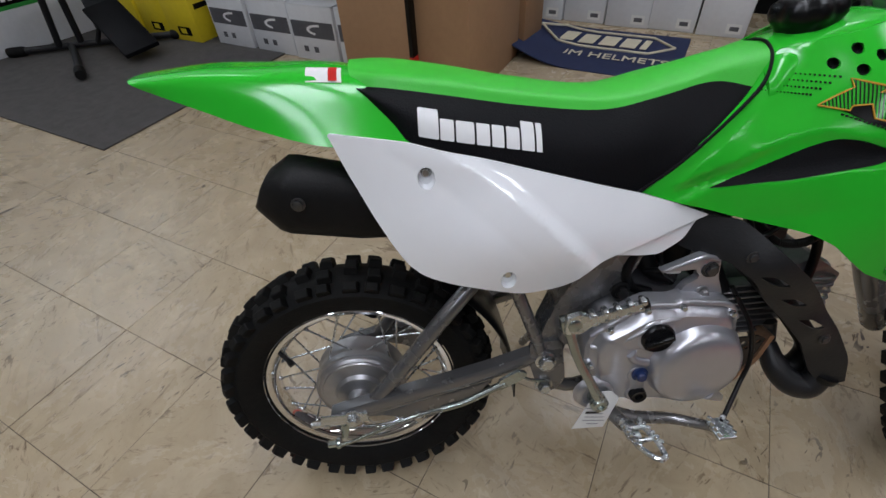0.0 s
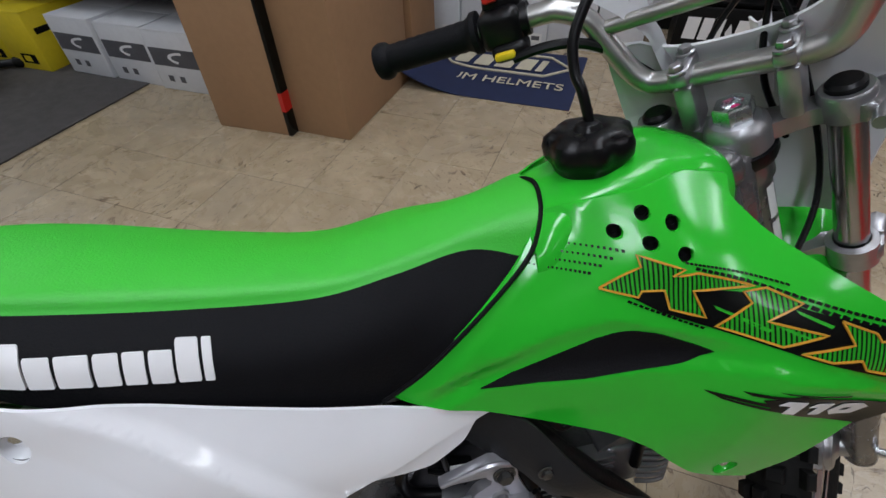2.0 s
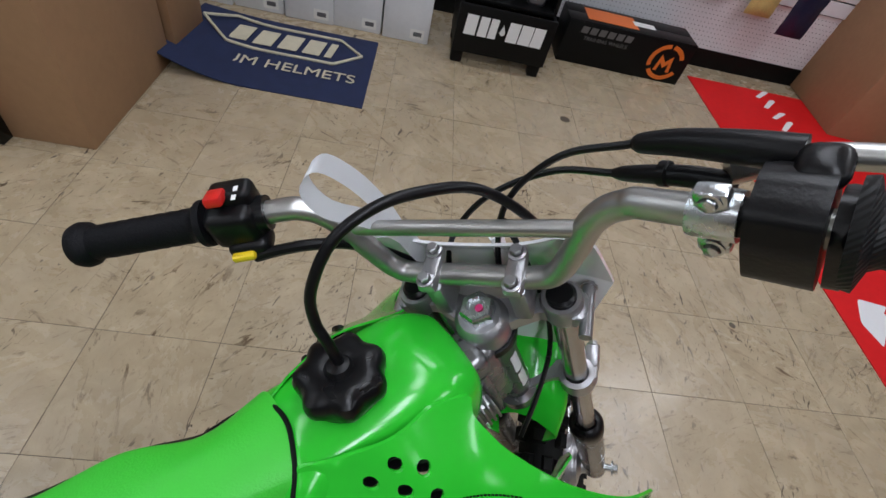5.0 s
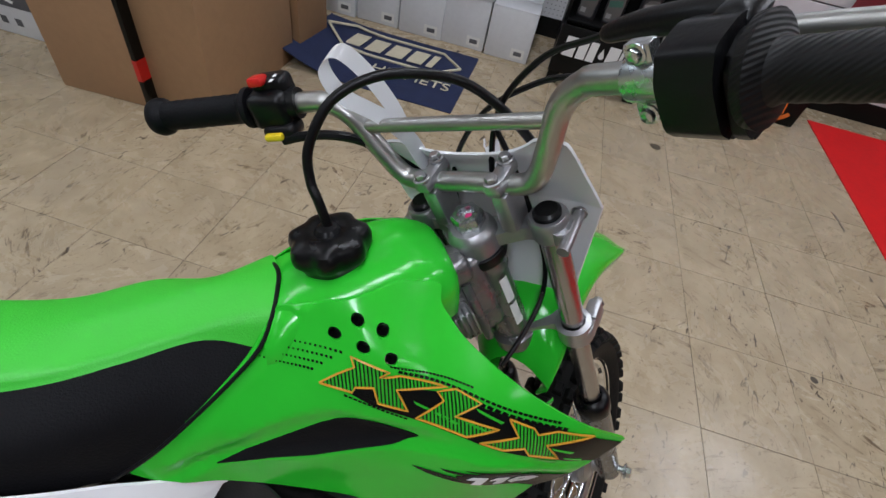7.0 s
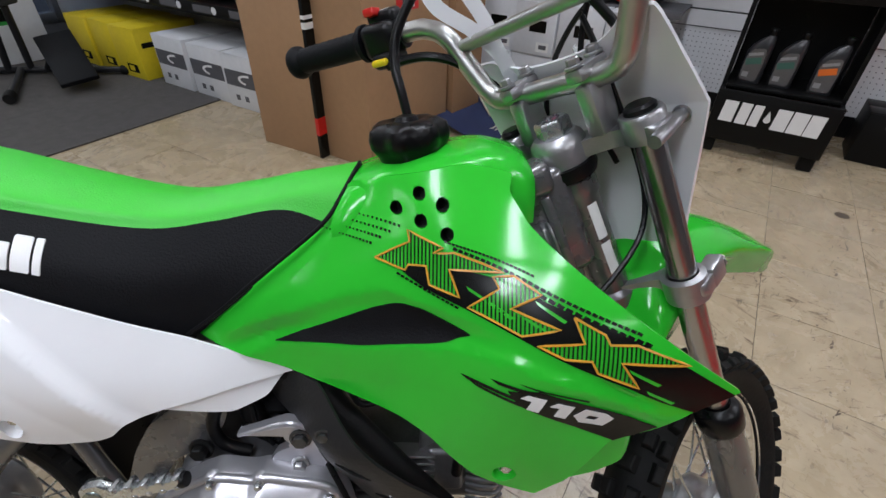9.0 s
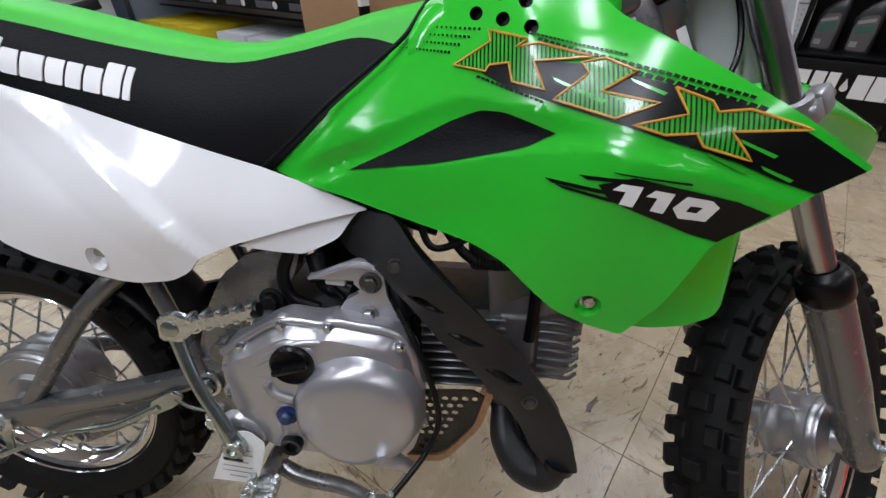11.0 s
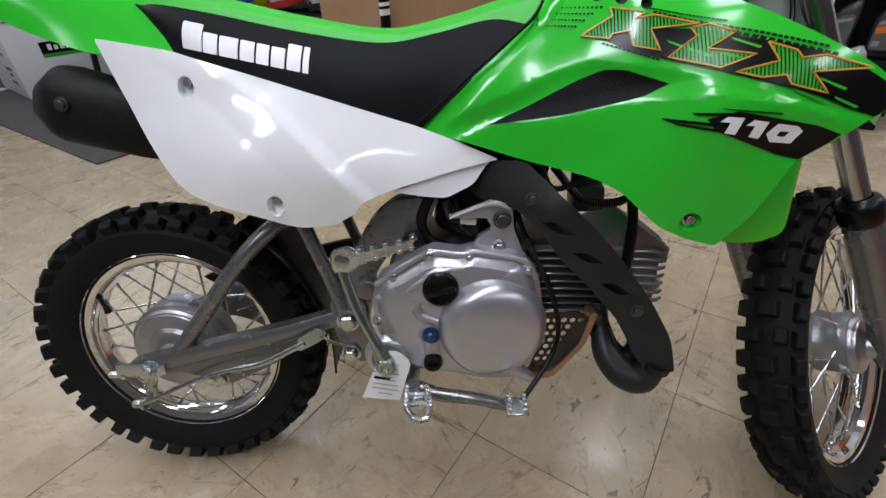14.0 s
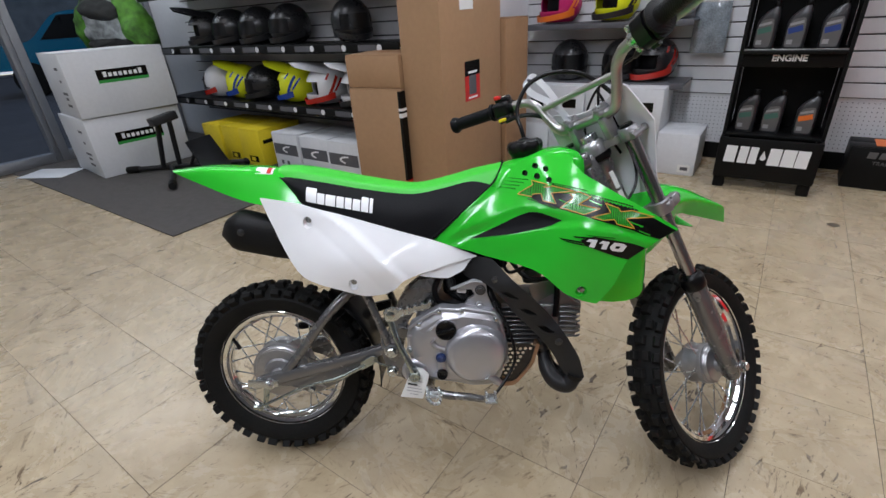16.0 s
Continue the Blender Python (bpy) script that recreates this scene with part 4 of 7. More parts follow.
# carburettor and fuel hose above the barrel
bm = bmesh.new()
lathe(bm, [(0, -0.03), (0.022, -0.03), (0.022, 0.018), (0.017, 0.025), (0.017, 0.04), (0, 0.04)], pose(0.655, -0.045, 0.515), 24)
box(bm, (0.045, 0.05, 0.04), pose(0.655, -0.045, 0.495), 0.01)
part("carburettor", bm, DARKSTEEL, bike)
for line, r, lab in (([(0.60, -0.08, 0.545), (0.635, -0.095, 0.505), (0.68, -0.095, 0.497), (0.715, -0.09, 0.512)], 0.0055, "ribbed black fuel hose"), ([(0.70, -0.088, 0.525), (0.708, -0.092, 0.47), (0.703, -0.098, 0.405)], 0.0068, "black spark plug lead"),
                     ([(0.56, -0.13, 0.46), (0.59, -0.15, 0.40), (0.603, -0.155, 0.34), (0.59, -0.165, 0.30), (0.55, -0.20, 0.262)], 0.0035, "black breather hose"), ([(0.58, -0.10, 0.55), (0.60, -0.105, 0.52), (0.66, -0.085, 0.54), (0.70, -0.06, 0.56)], 0.004, "black breather hose")):
    part("hose", tube(bmesh.new(), line, r, 10, 24), BLACKP, bike, lab)
bm = bmesh.new()
for i in range(16):
    p = catmull([(0.60, -0.08, 0.545), (0.635, -0.095, 0.505), (0.68, -0.095, 0.497), (0.715, -0.09, 0.512)], 40)[14 + i]
    lathe(bm, [(0.0054, -0.0006), (0.0066, 0), (0.0054, 0.0006)], Matrix.Translation(p) @ pose(0, 0, 0, 0, 90, 0), 10)
part("hose_spring", bm, DARKSTEEL, bike)
bm = bmesh.new()
tube(bm, [(0.67, -0.05, 0.345), (0.676, -0.080, 0.315), (0.688, -0.105, 0.282), (0.710, -0.115, 0.268), (0.726, -0.118, 0.286), (0.724, -0.120, 0.322), (0.690, -0.120, 0.370), (0.635, -0.116, 0.435), (0.570, -0.098, 0.505), (0.530, -0.075, 0.540), (0.42, -0.06, 0.555), (0.30, -0.03, 0.575), (0.22, -0.02, 0.590)], 0.0165, 16, 64)
part("exhaust_pipe", bm, MATTEBLACK, bike, "dark steel exhaust pipe")
GUARD = surface([(0.48, -0.072, 0.54), (0.52, -0.088, 0.555), (0.50, -0.085, 0.51), (0.56, -0.135, 0.535), (0.57, -0.158, 0.505), (0.62, -0.164, 0.455), (0.68, -0.168, 0.395), (0.725, -0.166, 0.33), (0.72, -0.160, 0.28), (0.585, -0.146, 0.455), (0.65, -0.152, 0.385), (0.70, -0.152, 0.42), (0.69, -0.150, 0.33)])
bm = shell(bmesh.new(), smooth_outline([(0.478, 0.530, 0.4), (0.520, 0.556, 0.6), (0.558, 0.560, 0.6), (0.590, 0.530, 0.5), (0.631, 0.492, 0.4), (0.672, 0.446, 0.5), (0.716, 0.386, 0.6), (0.744, 0.335, 0.6), (0.755, 0.286, 0.3), (0.740, 0.279, 0.4), (0.722, 0.281, 0.4), (0.706, 0.300, 0.5), (0.692, 0.330, 0.6), (0.676, 0.358, 0.5), (0.637, 0.404, 0.4), (0.599, 0.443, 0.4), (0.574, 0.480, 0.5), (0.545, 0.503, 0.5), (0.500, 0.505, 0.6)]),
           GUARD, 0.004, 0.009, [smooth_outline([(x - 0.021, z + 0.006, 0.5), (x - 0.004, z + 0.009, 0.7), (x + 0.021, z - 0.008, 0.5), (x + 0.001, z - 0.008, 0.7)], 0.004) for x, z in ((0.593, 0.486), (0.632, 0.446), (0.671, 0.403))])
guard = part("exhaust_guard", bm, GUARDBLACK, bike, "slotted matt black heat guard")
for x, z in ((0.563, 0.518), (0.699, 0.372)):
    bm = bolt(bmesh.new(), pose(x, GUARD(x, z), z) @ RIGHT, 0.006, 0.005)
    part("guard_bolt", bm, DARKSTEEL, guard)
bm = bmesh.new()
tube(bm, [(0.676, -0.100, 0.312), (0.680, -0.122, 0.285), (0.697, -0.140, 0.262), (0.722, -0.148, 0.257), (0.736, -0.150, 0.280)], [0.013, 0.0185, 0.0205, 0.021, 0.019], 18, 24)
part("exhaust_guard_lower", bm, GUARDBLACK, bike)
bm = tube(bmesh.new(), [(0.672, -0.090, 0.350), (0.675, -0.096, 0.318)], 0.014, 14)
bolt(bm, pose(0.668, -0.104, 0.335) @ RIGHT, 0.006, 0.010)
part("exhaust_clamp", bm, DARKSTEEL, bike, "dark steel clamp at the exhaust port")
part("guard_mouth", lathe(bmesh.new(), [(0.0150, -0.006), (0.0165, 0.004), (0.0135, 0.004), (0.010, -0.010), (0.0, -0.012)], pose(0.738, -0.158, 0.283, 0, 12, 0) @ Matrix.Diagonal((1.15, 1.0, 1, 1)), 24), BLACKP, bike)
# silencer
bm = bmesh.new()
rings = []
for x, z, h, w in ((0.24, 0.562, 0.030, 0.028), (0.18, 0.578, 0.047, 0.040), (0.06, 0.616, 0.047, 0.041), (-0.014, 0.640, 0.046, 0.041), (-0.026, 0.644, 0.044, 0.039), (-0.050, 0.651, 0.023, 0.024), (-0.052, 0.651, 0.019, 0.020)):
    rings.append([bm.verts.new((x + 0.012 * math.sin(a) * (x < 0.05), -0.076 + max(0, x - 0.03) * 0.45 + w * math.copysign(abs(math.cos(a)) ** 0.7, math.cos(a)), z + h * math.copysign(abs(math.sin(a)) ** 0.7, math.sin(a)))) for a in [2 * math.pi * k / 28 for k in range(28)]])
for a, b in zip(rings, rings[1:]):
    for k in range(28):
        bm.faces.new((a[k], a[(k + 1) % 28], b[(k + 1) % 28], b[k]))
bm.faces.new(rings[0]), bm.faces.new(rings[-1])
sil = part("silencer", bm, MATTEBLACK, bike, "matt black exhaust silencer")
part("guard_bolt", bolt(bmesh.new(), pose(-0.003, -0.116, 0.643) @ RIGHT, 0.006, 0.004), DARKSTEEL, sil)

# kick starter, peg, brake pedal, bash plate, side stand
bm = bmesh.new()
lathe(bm, [(0, 0), (0.012, 0), (0.0135, 0.004), (0.0135, 0.022), (0.010, 0.026), (0.006, 0.026), (0.006, 0.023), (0, 0.023)], pose(0.372, -0.152, 0.300) @ RIGHT, 20)
tube(bm, [(0.374, -0.168, 0.304), (0.356, -0.166, 0.344), (0.337, -0.160, 0.387), (0.324, -0.152, 0.434)], [0.0100, 0.0070, 0.0068, 0.0078], 12, 16)
box(bm, (0.022, 0.016, 0.026), pose(0.322, -0.150, 0.444, 0, -10, 0), 0.004)
lathe(bm, [(0, -0.010), (0.0095, -0.009), (0.0105, 0), (0.0095, 0.011), (0.005, 0.0125), (0, 0.0125)], pose(0.327, -0.153, 0.449) @ RIGHT, 18)
lever = part("kick_lever", bm, KICKZINC, bike, "zinc plated kick start lever")
bm = prism(bmesh.new(), smooth_outline([(0.314, 0.436, 0.3), (0.336, 0.434, 0.3), (0.352, 0.446, 0.4), (0.418, 0.465, 0.3), (0.420, 0.475, 0.3), (0.346, 0.459, 0.3), (0.334, 0.467, 0.4), (0.316, 0.462, 0.3)], 0.006), 0.009, pose(0, -0.154, 0) @ RIGHT, 0.002)
for i in range(5):
    t = i / 4
    box(bm, (0.0075, 0.016, 0.008), pose(0.351 + 0.066 * t, -0.159, 0.4625 + 0.0145 * t, 0, -13, 0), 0.002)
    box(bm, (0.0070, 0.010, 0.005), pose(0.355 + 0.060 * t, -0.159, 0.4475 + 0.0165 * t, 0, -13, 0), 0.0015)
part("kick_pedal", bm, ZINC, lever, "ridged zinc plated foot piece")
part("pedal_end", lathe(bmesh.new(), [(0, 0), (0.0075, 0.001), (0.0085, 0.004), (0.0075, 0.008), (0, 0.009)], pose(0.417, -0.159, 0.4715, 0, 77, 0), 16), BLACKP, lever, "black end cap of the foot piece")
bm = bmesh.new()
tube(bm, [(0.398, -0.10, 0.246), (0.405, -0.165, 0.258), (0.410, -0.185, 0.264)], 0.011, 12)
tube(bm, [(0.40, -0.13, 0.247), (0.40, 0.13, 0.247)], 0.012, 12)
peg = part("footpeg_mount", bm, FRAMEGREY, bike)
bm = bmesh.new()
for s in (-1, 1):
    tube(bm, [(0.414 + s * 0.013, -0.190, 0.274), (0.419 + s * 0.015, -0.235, 0.283), (0.424 + s * 0.008, -0.258, 0.287)], 0.004, 8)
    for i in range(6):
        t = i / 5
        box(bm, (0.006, 0.006, 0.010), pose(0.414 + s * (0.013 + 0.002 * t) + 0.006 * t, -0.192 - 0.046 * t, 0.279 + 0.009 * t, 0, 0, 45), 0.001, 1)
tube(bm, [(0.432, -0.258, 0.287), (0.424, -0.263, 0.288), (0.416, -0.258, 0.287)], 0.004, 8)
tube(bm, [(0.400, -0.20, 0.274), (0.428, -0.20, 0.275)], 0.004, 8)
tube(bm, [(0.404, -0.225, 0.278), (0.434, -0.225, 0.281)], 0.0035, 8)
box(bm, (0.022, 0.034, 0.008), pose(0.413, -0.196, 0.266), 0.003)
part("footpeg", bm, ZINC, peg, "zinc plated serrated steel footpeg")
bm = bmesh.new()
tube(bm, [(0.405, -0.145, 0.248), (0.44, -0.155, 0.240), (0.49, -0.165, 0.240), (0.525, -0.185, 0.246), (0.540, -0.205, 0.258)], [0.010, 0.010, 0.009, 0.008, 0.007], 10, 20)
ped = part("brake_pedal", bm, FRAMEGREY, bike, "grey steel rear brake pedal")
tip = part("pedal_tip", box(bmesh.new(), (0.028, 0.036, 0.006), pose(0.543, -0.210, 0.262), 0.002), ZINC, ped)
for s in (-1, 1):
    for i in range(4):
        part("tooth", box(bmesh.new(), (0.005, 0.007, 0.008), pose(0.543 + s * 0.010, -0.196 - 0.009 * i, 0.2685, 0, 0, 30), 0.001, 1), ZINC, tip)
plate_holes = [circle2(0.578 + 0.0118 * i + 0.0059 * (j % 2), 0.260 + 0.0105 * j, 0.0043, 8) for i in range(7) for j in range(8) if 0.574 < 0.578 + 0.0118 * i + 0.0059 * (j % 2) < 0.598 + 0.0065 * j]
bm = shell(bmesh.new(), smooth_outline([(0.566, 0.345, 0.2), (0.640, 0.347, 0.3), (0.656, 0.336, 0.3), (0.644, 0.295, 0.6), (0.608, 0.250, 0.6), (0.566, 0.248, 0.3)]), lambda x, z: -0.118, 0.003, 0.01, plate_holes)
part("bash_plate", bm, material("perforated_plate", (0.06, 0.055, 0.05), 0.45, 0.7, spots=0.3, spot_scale=18), bike, "perforated metal engine guard")
bm = bmesh.new()
prism(bm, smooth_outline([(0.560, 0.238, 0.3), (0.606, 0.240, 0.5), (0.650, 0.295, 0.5), (0.664, 0.345, 0.3), (0.656, 0.348, 0.3), (0.642, 0.297, 0.5), (0.604, 0.250, 0.5), (0.560, 0.248, 0.3)], 0.01), 0.030, pose(0, -0.092, 0) @ RIGHT)
part("bash_plate_rim", bm, material("worn_copper_edge", (0.45, 0.28, 0.18), 0.4, 0.8, spots=0.3, spot_scale=20), bike)
bm = bmesh.new()
tube(bm, [(0.39, 0.10, 0.24), (0.37, 0.17, 0.15), (0.355, 0.23, 0.062)], 0.010, 12)
part("side_stand", bm, FRAMEGREY, bike, "grey steel side stand, folded out")
part("pivot_bolt", bolt(bmesh.new(), pose(0.310, -0.100, 0.330) @ RIGHT, 0.012, 0.014), ZINC, bike)
part("pivot_bolt", bolt(bmesh.new(), pose(0.309, -0.098, 0.275) @ RIGHT, 0.010, 0.016), ZINC, bike)
bm = bmesh.new()
prism(bm, smooth_outline([(0.285, 0.365, 0.4), (0.335, 0.365, 0.4), (0.345, 0.28, 0.5), (0.33, 0.255, 0.5), (0.300, 0.265, 0.5), (0.288, 0.31, 0.3)], 0.01), 0.010, pose(0, -0.088, 0) @ RIGHT, 0.003)
tube(bm, [(0.31, -0.08, 0.27), (0.36, -0.08, 0.245), (0.42, -0.07, 0.25)], 0.011, 10, 8)
part("pivot_plate", bm, FRAMEGREY, bike)
# hanging paper tag
bm = bmesh.new()
prism(bm, smooth_outline([(-0.026, -0.040), (0.026, -0.036), (0.030, 0.028, 0.5), (0.010, 0.042, 0.6), (-0.012, 0.038, 0.5)], 0.008), 0.0008, pose(0.370, -0.166, 0.280, 0, 0, 4) @ RIGHT @ pose(0, 0, 0, 0, 0, -14))
tag = part("paper_tag", bm, PAPER, bike, "white paper tag on the kick starter shaft")
bm = bmesh.new()
box(bm, (0.022, 0.0005, 0.004), pose(0.365, -0.1682, 0.278, 0, 14, 4))
part("tag_print", bm, INKBLACK, tag, "printed bars")
for k, w in enumerate((0.030, 0.036, 0.024, 0.034, 0.036, 0.020)):
    part("tag_print", box(bmesh.new(), (w, 0.0004, 0.0012), pose(0.372 - 0.001 * k, -0.1682, 0.294 - 0.0075 * k - (0.004 if k > 1 else 0), 0, 14, 4)), GREYINK, tag)

# ---- front end, in the steering axes: x ahead, y left, z up along the stem ----
def fpart(name, bm, mat, label="", parent=None):
    return part(name, bm, mat, parent or bike, label, None if parent else FRONT)


BAR = [(0.022, 0.0, 0.020), (0.022, 0.060, 0.020), (0.022, 0.082, 0.031), (0.024, 0.100, 0.066), (0.026, 0.116, 0.102), (0.024, 0.138, 0.121), (0.012, 0.170, 0.131), (-0.060, 0.360, 0.167)]
bm = bmesh.new()
tube(bm, [(x, -y, z) for x, y, z in BAR[:0:-1]] + BAR[:-1] + [(-0.048, 0.328, 0.161)], 0.0112, 18, 90)
bar = fpart("handlebar", bm, BRUSHED, "bent silver steel handlebar with cross brace")
tube(bm := bmesh.new(), [(0.027, -0.110, 0.089), (0.027, 0.110, 0.089)], 0.0075, 14)
part("crossbar", bm, BRUSHED, bar)


def along(s, d):
    """A pose on the outer part of the bar, s = side, d = metres from the bend; local z points outwards."""
    a, b = Vector((0.012, s * 0.170, 0.131)), Vector((-0.052, s * 0.338, 0.163))
    p = a + (b - a).normalized() * d
    return Matrix.Translation(p) @ (b - a).to_track_quat("Z", "X").to_matrix().to_4x4()


for s in (-1, 1):
    bm = lathe(bmesh.new(), [(0.012, 0.050), (0.030 if s < 0 else 0.022, 0.051), (0.031 if s < 0 else 0.022, 0.057), (0.0185, 0.061)] + [(0.0160 + 0.0006 * (i % 2), 0.066 + 0.006 * i) for i in range(15)] + [(0.0162, 0.160), (0.0205, 0.165), (0.0215, 0.171), (0.0195, 0.177), (0.012, 0.180), (0.0, 0.181)], along(s, 0.034 if s < 0 else 0.0), 28)
    part("grip", bm, GRIP if s < 0 else VINYL, bar, "ribbed black rubber grip")
# left switch housing
m = along(1, 0.026)
bm = box(bmesh.new(), (0.040, 0.044, 0.046), m, 0.010, 3)
box(bm, (0.030, 0.026, 0.040), m @ pose(0.016, 0.008, -0.004), 0.007, 3)
box(bm, (0.020, 0.030, 0.040), m @ pose(-0.022, -0.012, -0.006), 0.008, 3)
lathe(bm, [(0.0, -0.030), (0.0165, -0.030), (0.0175, -0.022), (0.0175, -0.018)], m, 20)
sw = part("switch_housing", bm, BLACKP, bar, "black handlebar switch housing")
bm = box(bmesh.new(), (0.010, 0.019, 0.016), m @ pose(0.031, -0.004, 0.004, 0, 0, 12), 0.003)
part("kill_switch", bm, RED, sw, "red engine stop switch")
bm = box(bmesh.new(), (0.008, 0.010, 0.022), m @ pose(-0.022, -0.028, -0.001), 0.003)
part("start_switch", bm, YELLOW, sw, "yellow starter button")
for k in range(2):
    part("switch_mark", box(bmesh.new(), (0.0006, 0.006, 0.004), m @ pose(0.0310, 0.004 - 0.011 * k, -0.013), 0), INKWHITE, sw, "small white printed mark")
# throttle housing and its clamp on the right
m = along(-1, 0.062) @ Matrix.Diagonal((0.76, 0.77, 0.78, 1))
bm = bmesh.new()
prism(bm, smooth_outline([(-0.046, 0.020, 0.6), (-0.030, 0.034, 0.6), (0.010, 0.036, 0.6), (0.034, 0.026, 0.6), (0.040, -0.008, 0.6), (0.032, -0.034, 0.6), (-0.006, -0.040, 0.6), (-0.040, -0.028, 0.6)], 0.006), 0.044, m @ pose(0, 0, -0.026), 0.006)
prism(bm, smooth_outline([(-0.048, 0.016, 0.6), (-0.034, 0.026, 0.6), (0.020, 0.028, 0.6), (0.034, 0.0, 0.6), (0.020, -0.030, 0.6), (-0.040, -0.026, 0.6)], 0.006), 0.010, m @ pose(0, 0, 0.021), 0.003)
lathe(bm, [(0.0, -0.034), (0.016, -0.034), (0.017, -0.024)], m, 20)
lathe(bm, [(0.0, -0.012), (0.007, -0.012), (0.008, 0.0), (0.007, 0.012), (0.0, 0.012)], m @ pose(-0.046, 0.004, -0.008), 14)
box(bm, (0.022, 0.040, 0.034), m @ pose(0.030, -0.030, 0.006), 0.009, 3)
thr = part("throttle_housing", bm, BLACKP, bar, "black plastic throttle housing")
m2 = along(-1, 0.022)
bm = lathe(bmesh.new(), [(0.0112, -0.014), (0.0160, -0.014), (0.0165, -0.010), (0.0165, 0.010), (0.0160, 0.014), (0.0112, 0.014)], m2, 24)
for q in (1, -1):
    box(bm, (0.014, 0.012, 0.020), m2 @ pose(q * 0.020, 0.004, 0), 0.003)
    bolt(bm, m2 @ pose(q * 0.021, 0.010, 0, -90, 0, 0), 0.005, 0.005)
part("lever_clamp", bm, ZINC, bar, "zinc plated lever clamp")
# brake lever with perch and cables on the right
bm = bmesh.new()
tube(bm, [(0.044, -0.200, 0.128), (0.052, -0.235, 0.130), (0.044, -0.275, 0.136), (0.012, -0.345, 0.148)], [0.009, 0.009, 0.0085, 0.008], 12, 20)
part("brake_lever", bm, BRUSHED, bar, "silver brake lever")
bm = bmesh.new()
tube(bm, [(0.028, -0.232, 0.158), (0.040, -0.205, 0.154), (0.056, -0.172, 0.146), (0.066, -0.148, 0.138), (0.068, -0.142, 0.136)], [0.0115, 0.0110, 0.0095, 0.0075, 0.0045], 14, 18)
tube(bm, [(0.040, -0.205, 0.122), (0.056, -0.172, 0.114), (0.072, -0.138, 0.101), (0.076, -0.128, 0.098)], [0.0080, 0.0080, 0.0065, 0.0040], 12, 14)
lathe(bm, [(0.0078, -0.004), (0.0098, -0.003), (0.0098, 0.003), (0.0078, 0.004)], Matrix.Translation((0.060, -0.164, 0.112)) @ Vector((0.016, 0.034, -0.012)).to_track_quat("Z", "Y").to_matrix().to_4x4(), 14)
part("cable_boot", bm, BLACKP, bar, "black rubber cable boots")
for line in ([(0.068, -0.142, 0.136), (0.076, -0.085, 0.118), (0.062, -0.036, 0.075), (0.038, -0.020, 0.0), (0.042, -0.03, -0.08)], [(0.076, -0.128, 0.098), (0.088, -0.075, 0.090), (0.078, -0.010, 0.066), (0.060, 0.035, 0.015), (0.04, 0.045, -0.05)],
             [(0.050, -0.036, 0.070), (0.044, -0.046, 0.03), (0.040, -0.054, -0.05), (0.034, -0.056, -0.11), (0.012, -0.052, -0.150), (-0.030, -0.040, -0.172), (-0.075, -0.025, -0.185)]):
    part("control_cable", tube(bmesh.new(), line, 0.0031, 8, 32), BLACKP, bar, "black control cable")
bm = bmesh.new()
tube(bm, [(-0.020, 0.182, 0.106), (-0.010, 0.158, 0.104), (0.002, 0.132, 0.096), (0.016, 0.110, 0.078), (0.030, 0.090, 0.045), (0.04, 0.06, 0.0)], 0.0055, 8, 24)
part("switch_cable", bm, BLACKP, bar)
# bar clamps
for y in (-0.044, 0.040):
    bm = bmesh.new()
    box(bm, (0.036, 0.019, 0.052), pose(0.021, y, -0.008), 0.005)
    box(bm, (0.050, 0.019, 0.014), pose(0.021, y, 0.029), 0.005)
    for dx in (-0.017, 0.017):
        bolt(bm, pose(0.021 + dx, y, 0.036), 0.0062, 0.009)
    fpart("bar_clamp", bm, ALU, "cast aluminium handlebar clamp")
# triple clamps
bm = bmesh.new()
out = smooth_outline([(-0.026, 0.0, 0.7), (0.000, 0.030, 0.5), (0.014, 0.058, 0.4), (0.006, 0.104, 0.7), (0.044, 0.104, 0.7), (0.038, 0.062, 0.4), (0.028, 0.030, 0.4), (0.026, 0.0, 0.3), (0.028, -0.030, 0.4), (0.038, -0.062, 0.4), (0.044, -0.104, 0.7), (0.006, -0.104, 0.7), (0.014, -0.058, 0.4), (0.000, -0.030, 0.5)], 0.01)
prism(bm, out, 0.017, pose(0, 0, -0.050), 0.005)
for y in (-0.079, 0.079):
    lathe(bm, [(0.0152, -0.024), (0.0205, -0.022), (0.0215, 0.002), (0.0195, 0.005), (0.0152, 0.005)], pose(0.027, y, -0.028), 28)
    tube(bm, [(-0.006, y * 1.30, -0.042), (0.050, y * 1.30, -0.042)], 0.0065, 10)
    bolt(bm, pose(0.050, y * 1.30, -0.042, 0, 90, 0), 0.006, 0.006)
fpart("upper_triple_clamp", bm, ALU, "cast silver upper triple clamp")
bm = bmesh.new()
prism(bm, out, 0.018, pose(0, 0, -0.230), 0.005)
for y in (-0.079, 0.079):
    lathe(bm, [(0.0165, -0.017), (0.0230, -0.015), (0.0230, 0.013), (0.0165, 0.015)], pose(0.020, y, -0.220), 28)
    box(bm, (0.030, 0.018, 0.026), pose(0.046, y * 1.22, -0.220), 0.004)
    bolt(bm, pose(0.062, y * 1.22, -0.220, 0, 90, 0), 0.006, 0.008)
fpart("lower_triple_clamp", bm, ALU, "cast silver lower triple clamp")
bm = bmesh.new()
lathe(bm, [(0.029, -0.052), (0.029, -0.034), (0.027, -0.026), (0.022, -0.021), (0.0, -0.021)], None, 28)
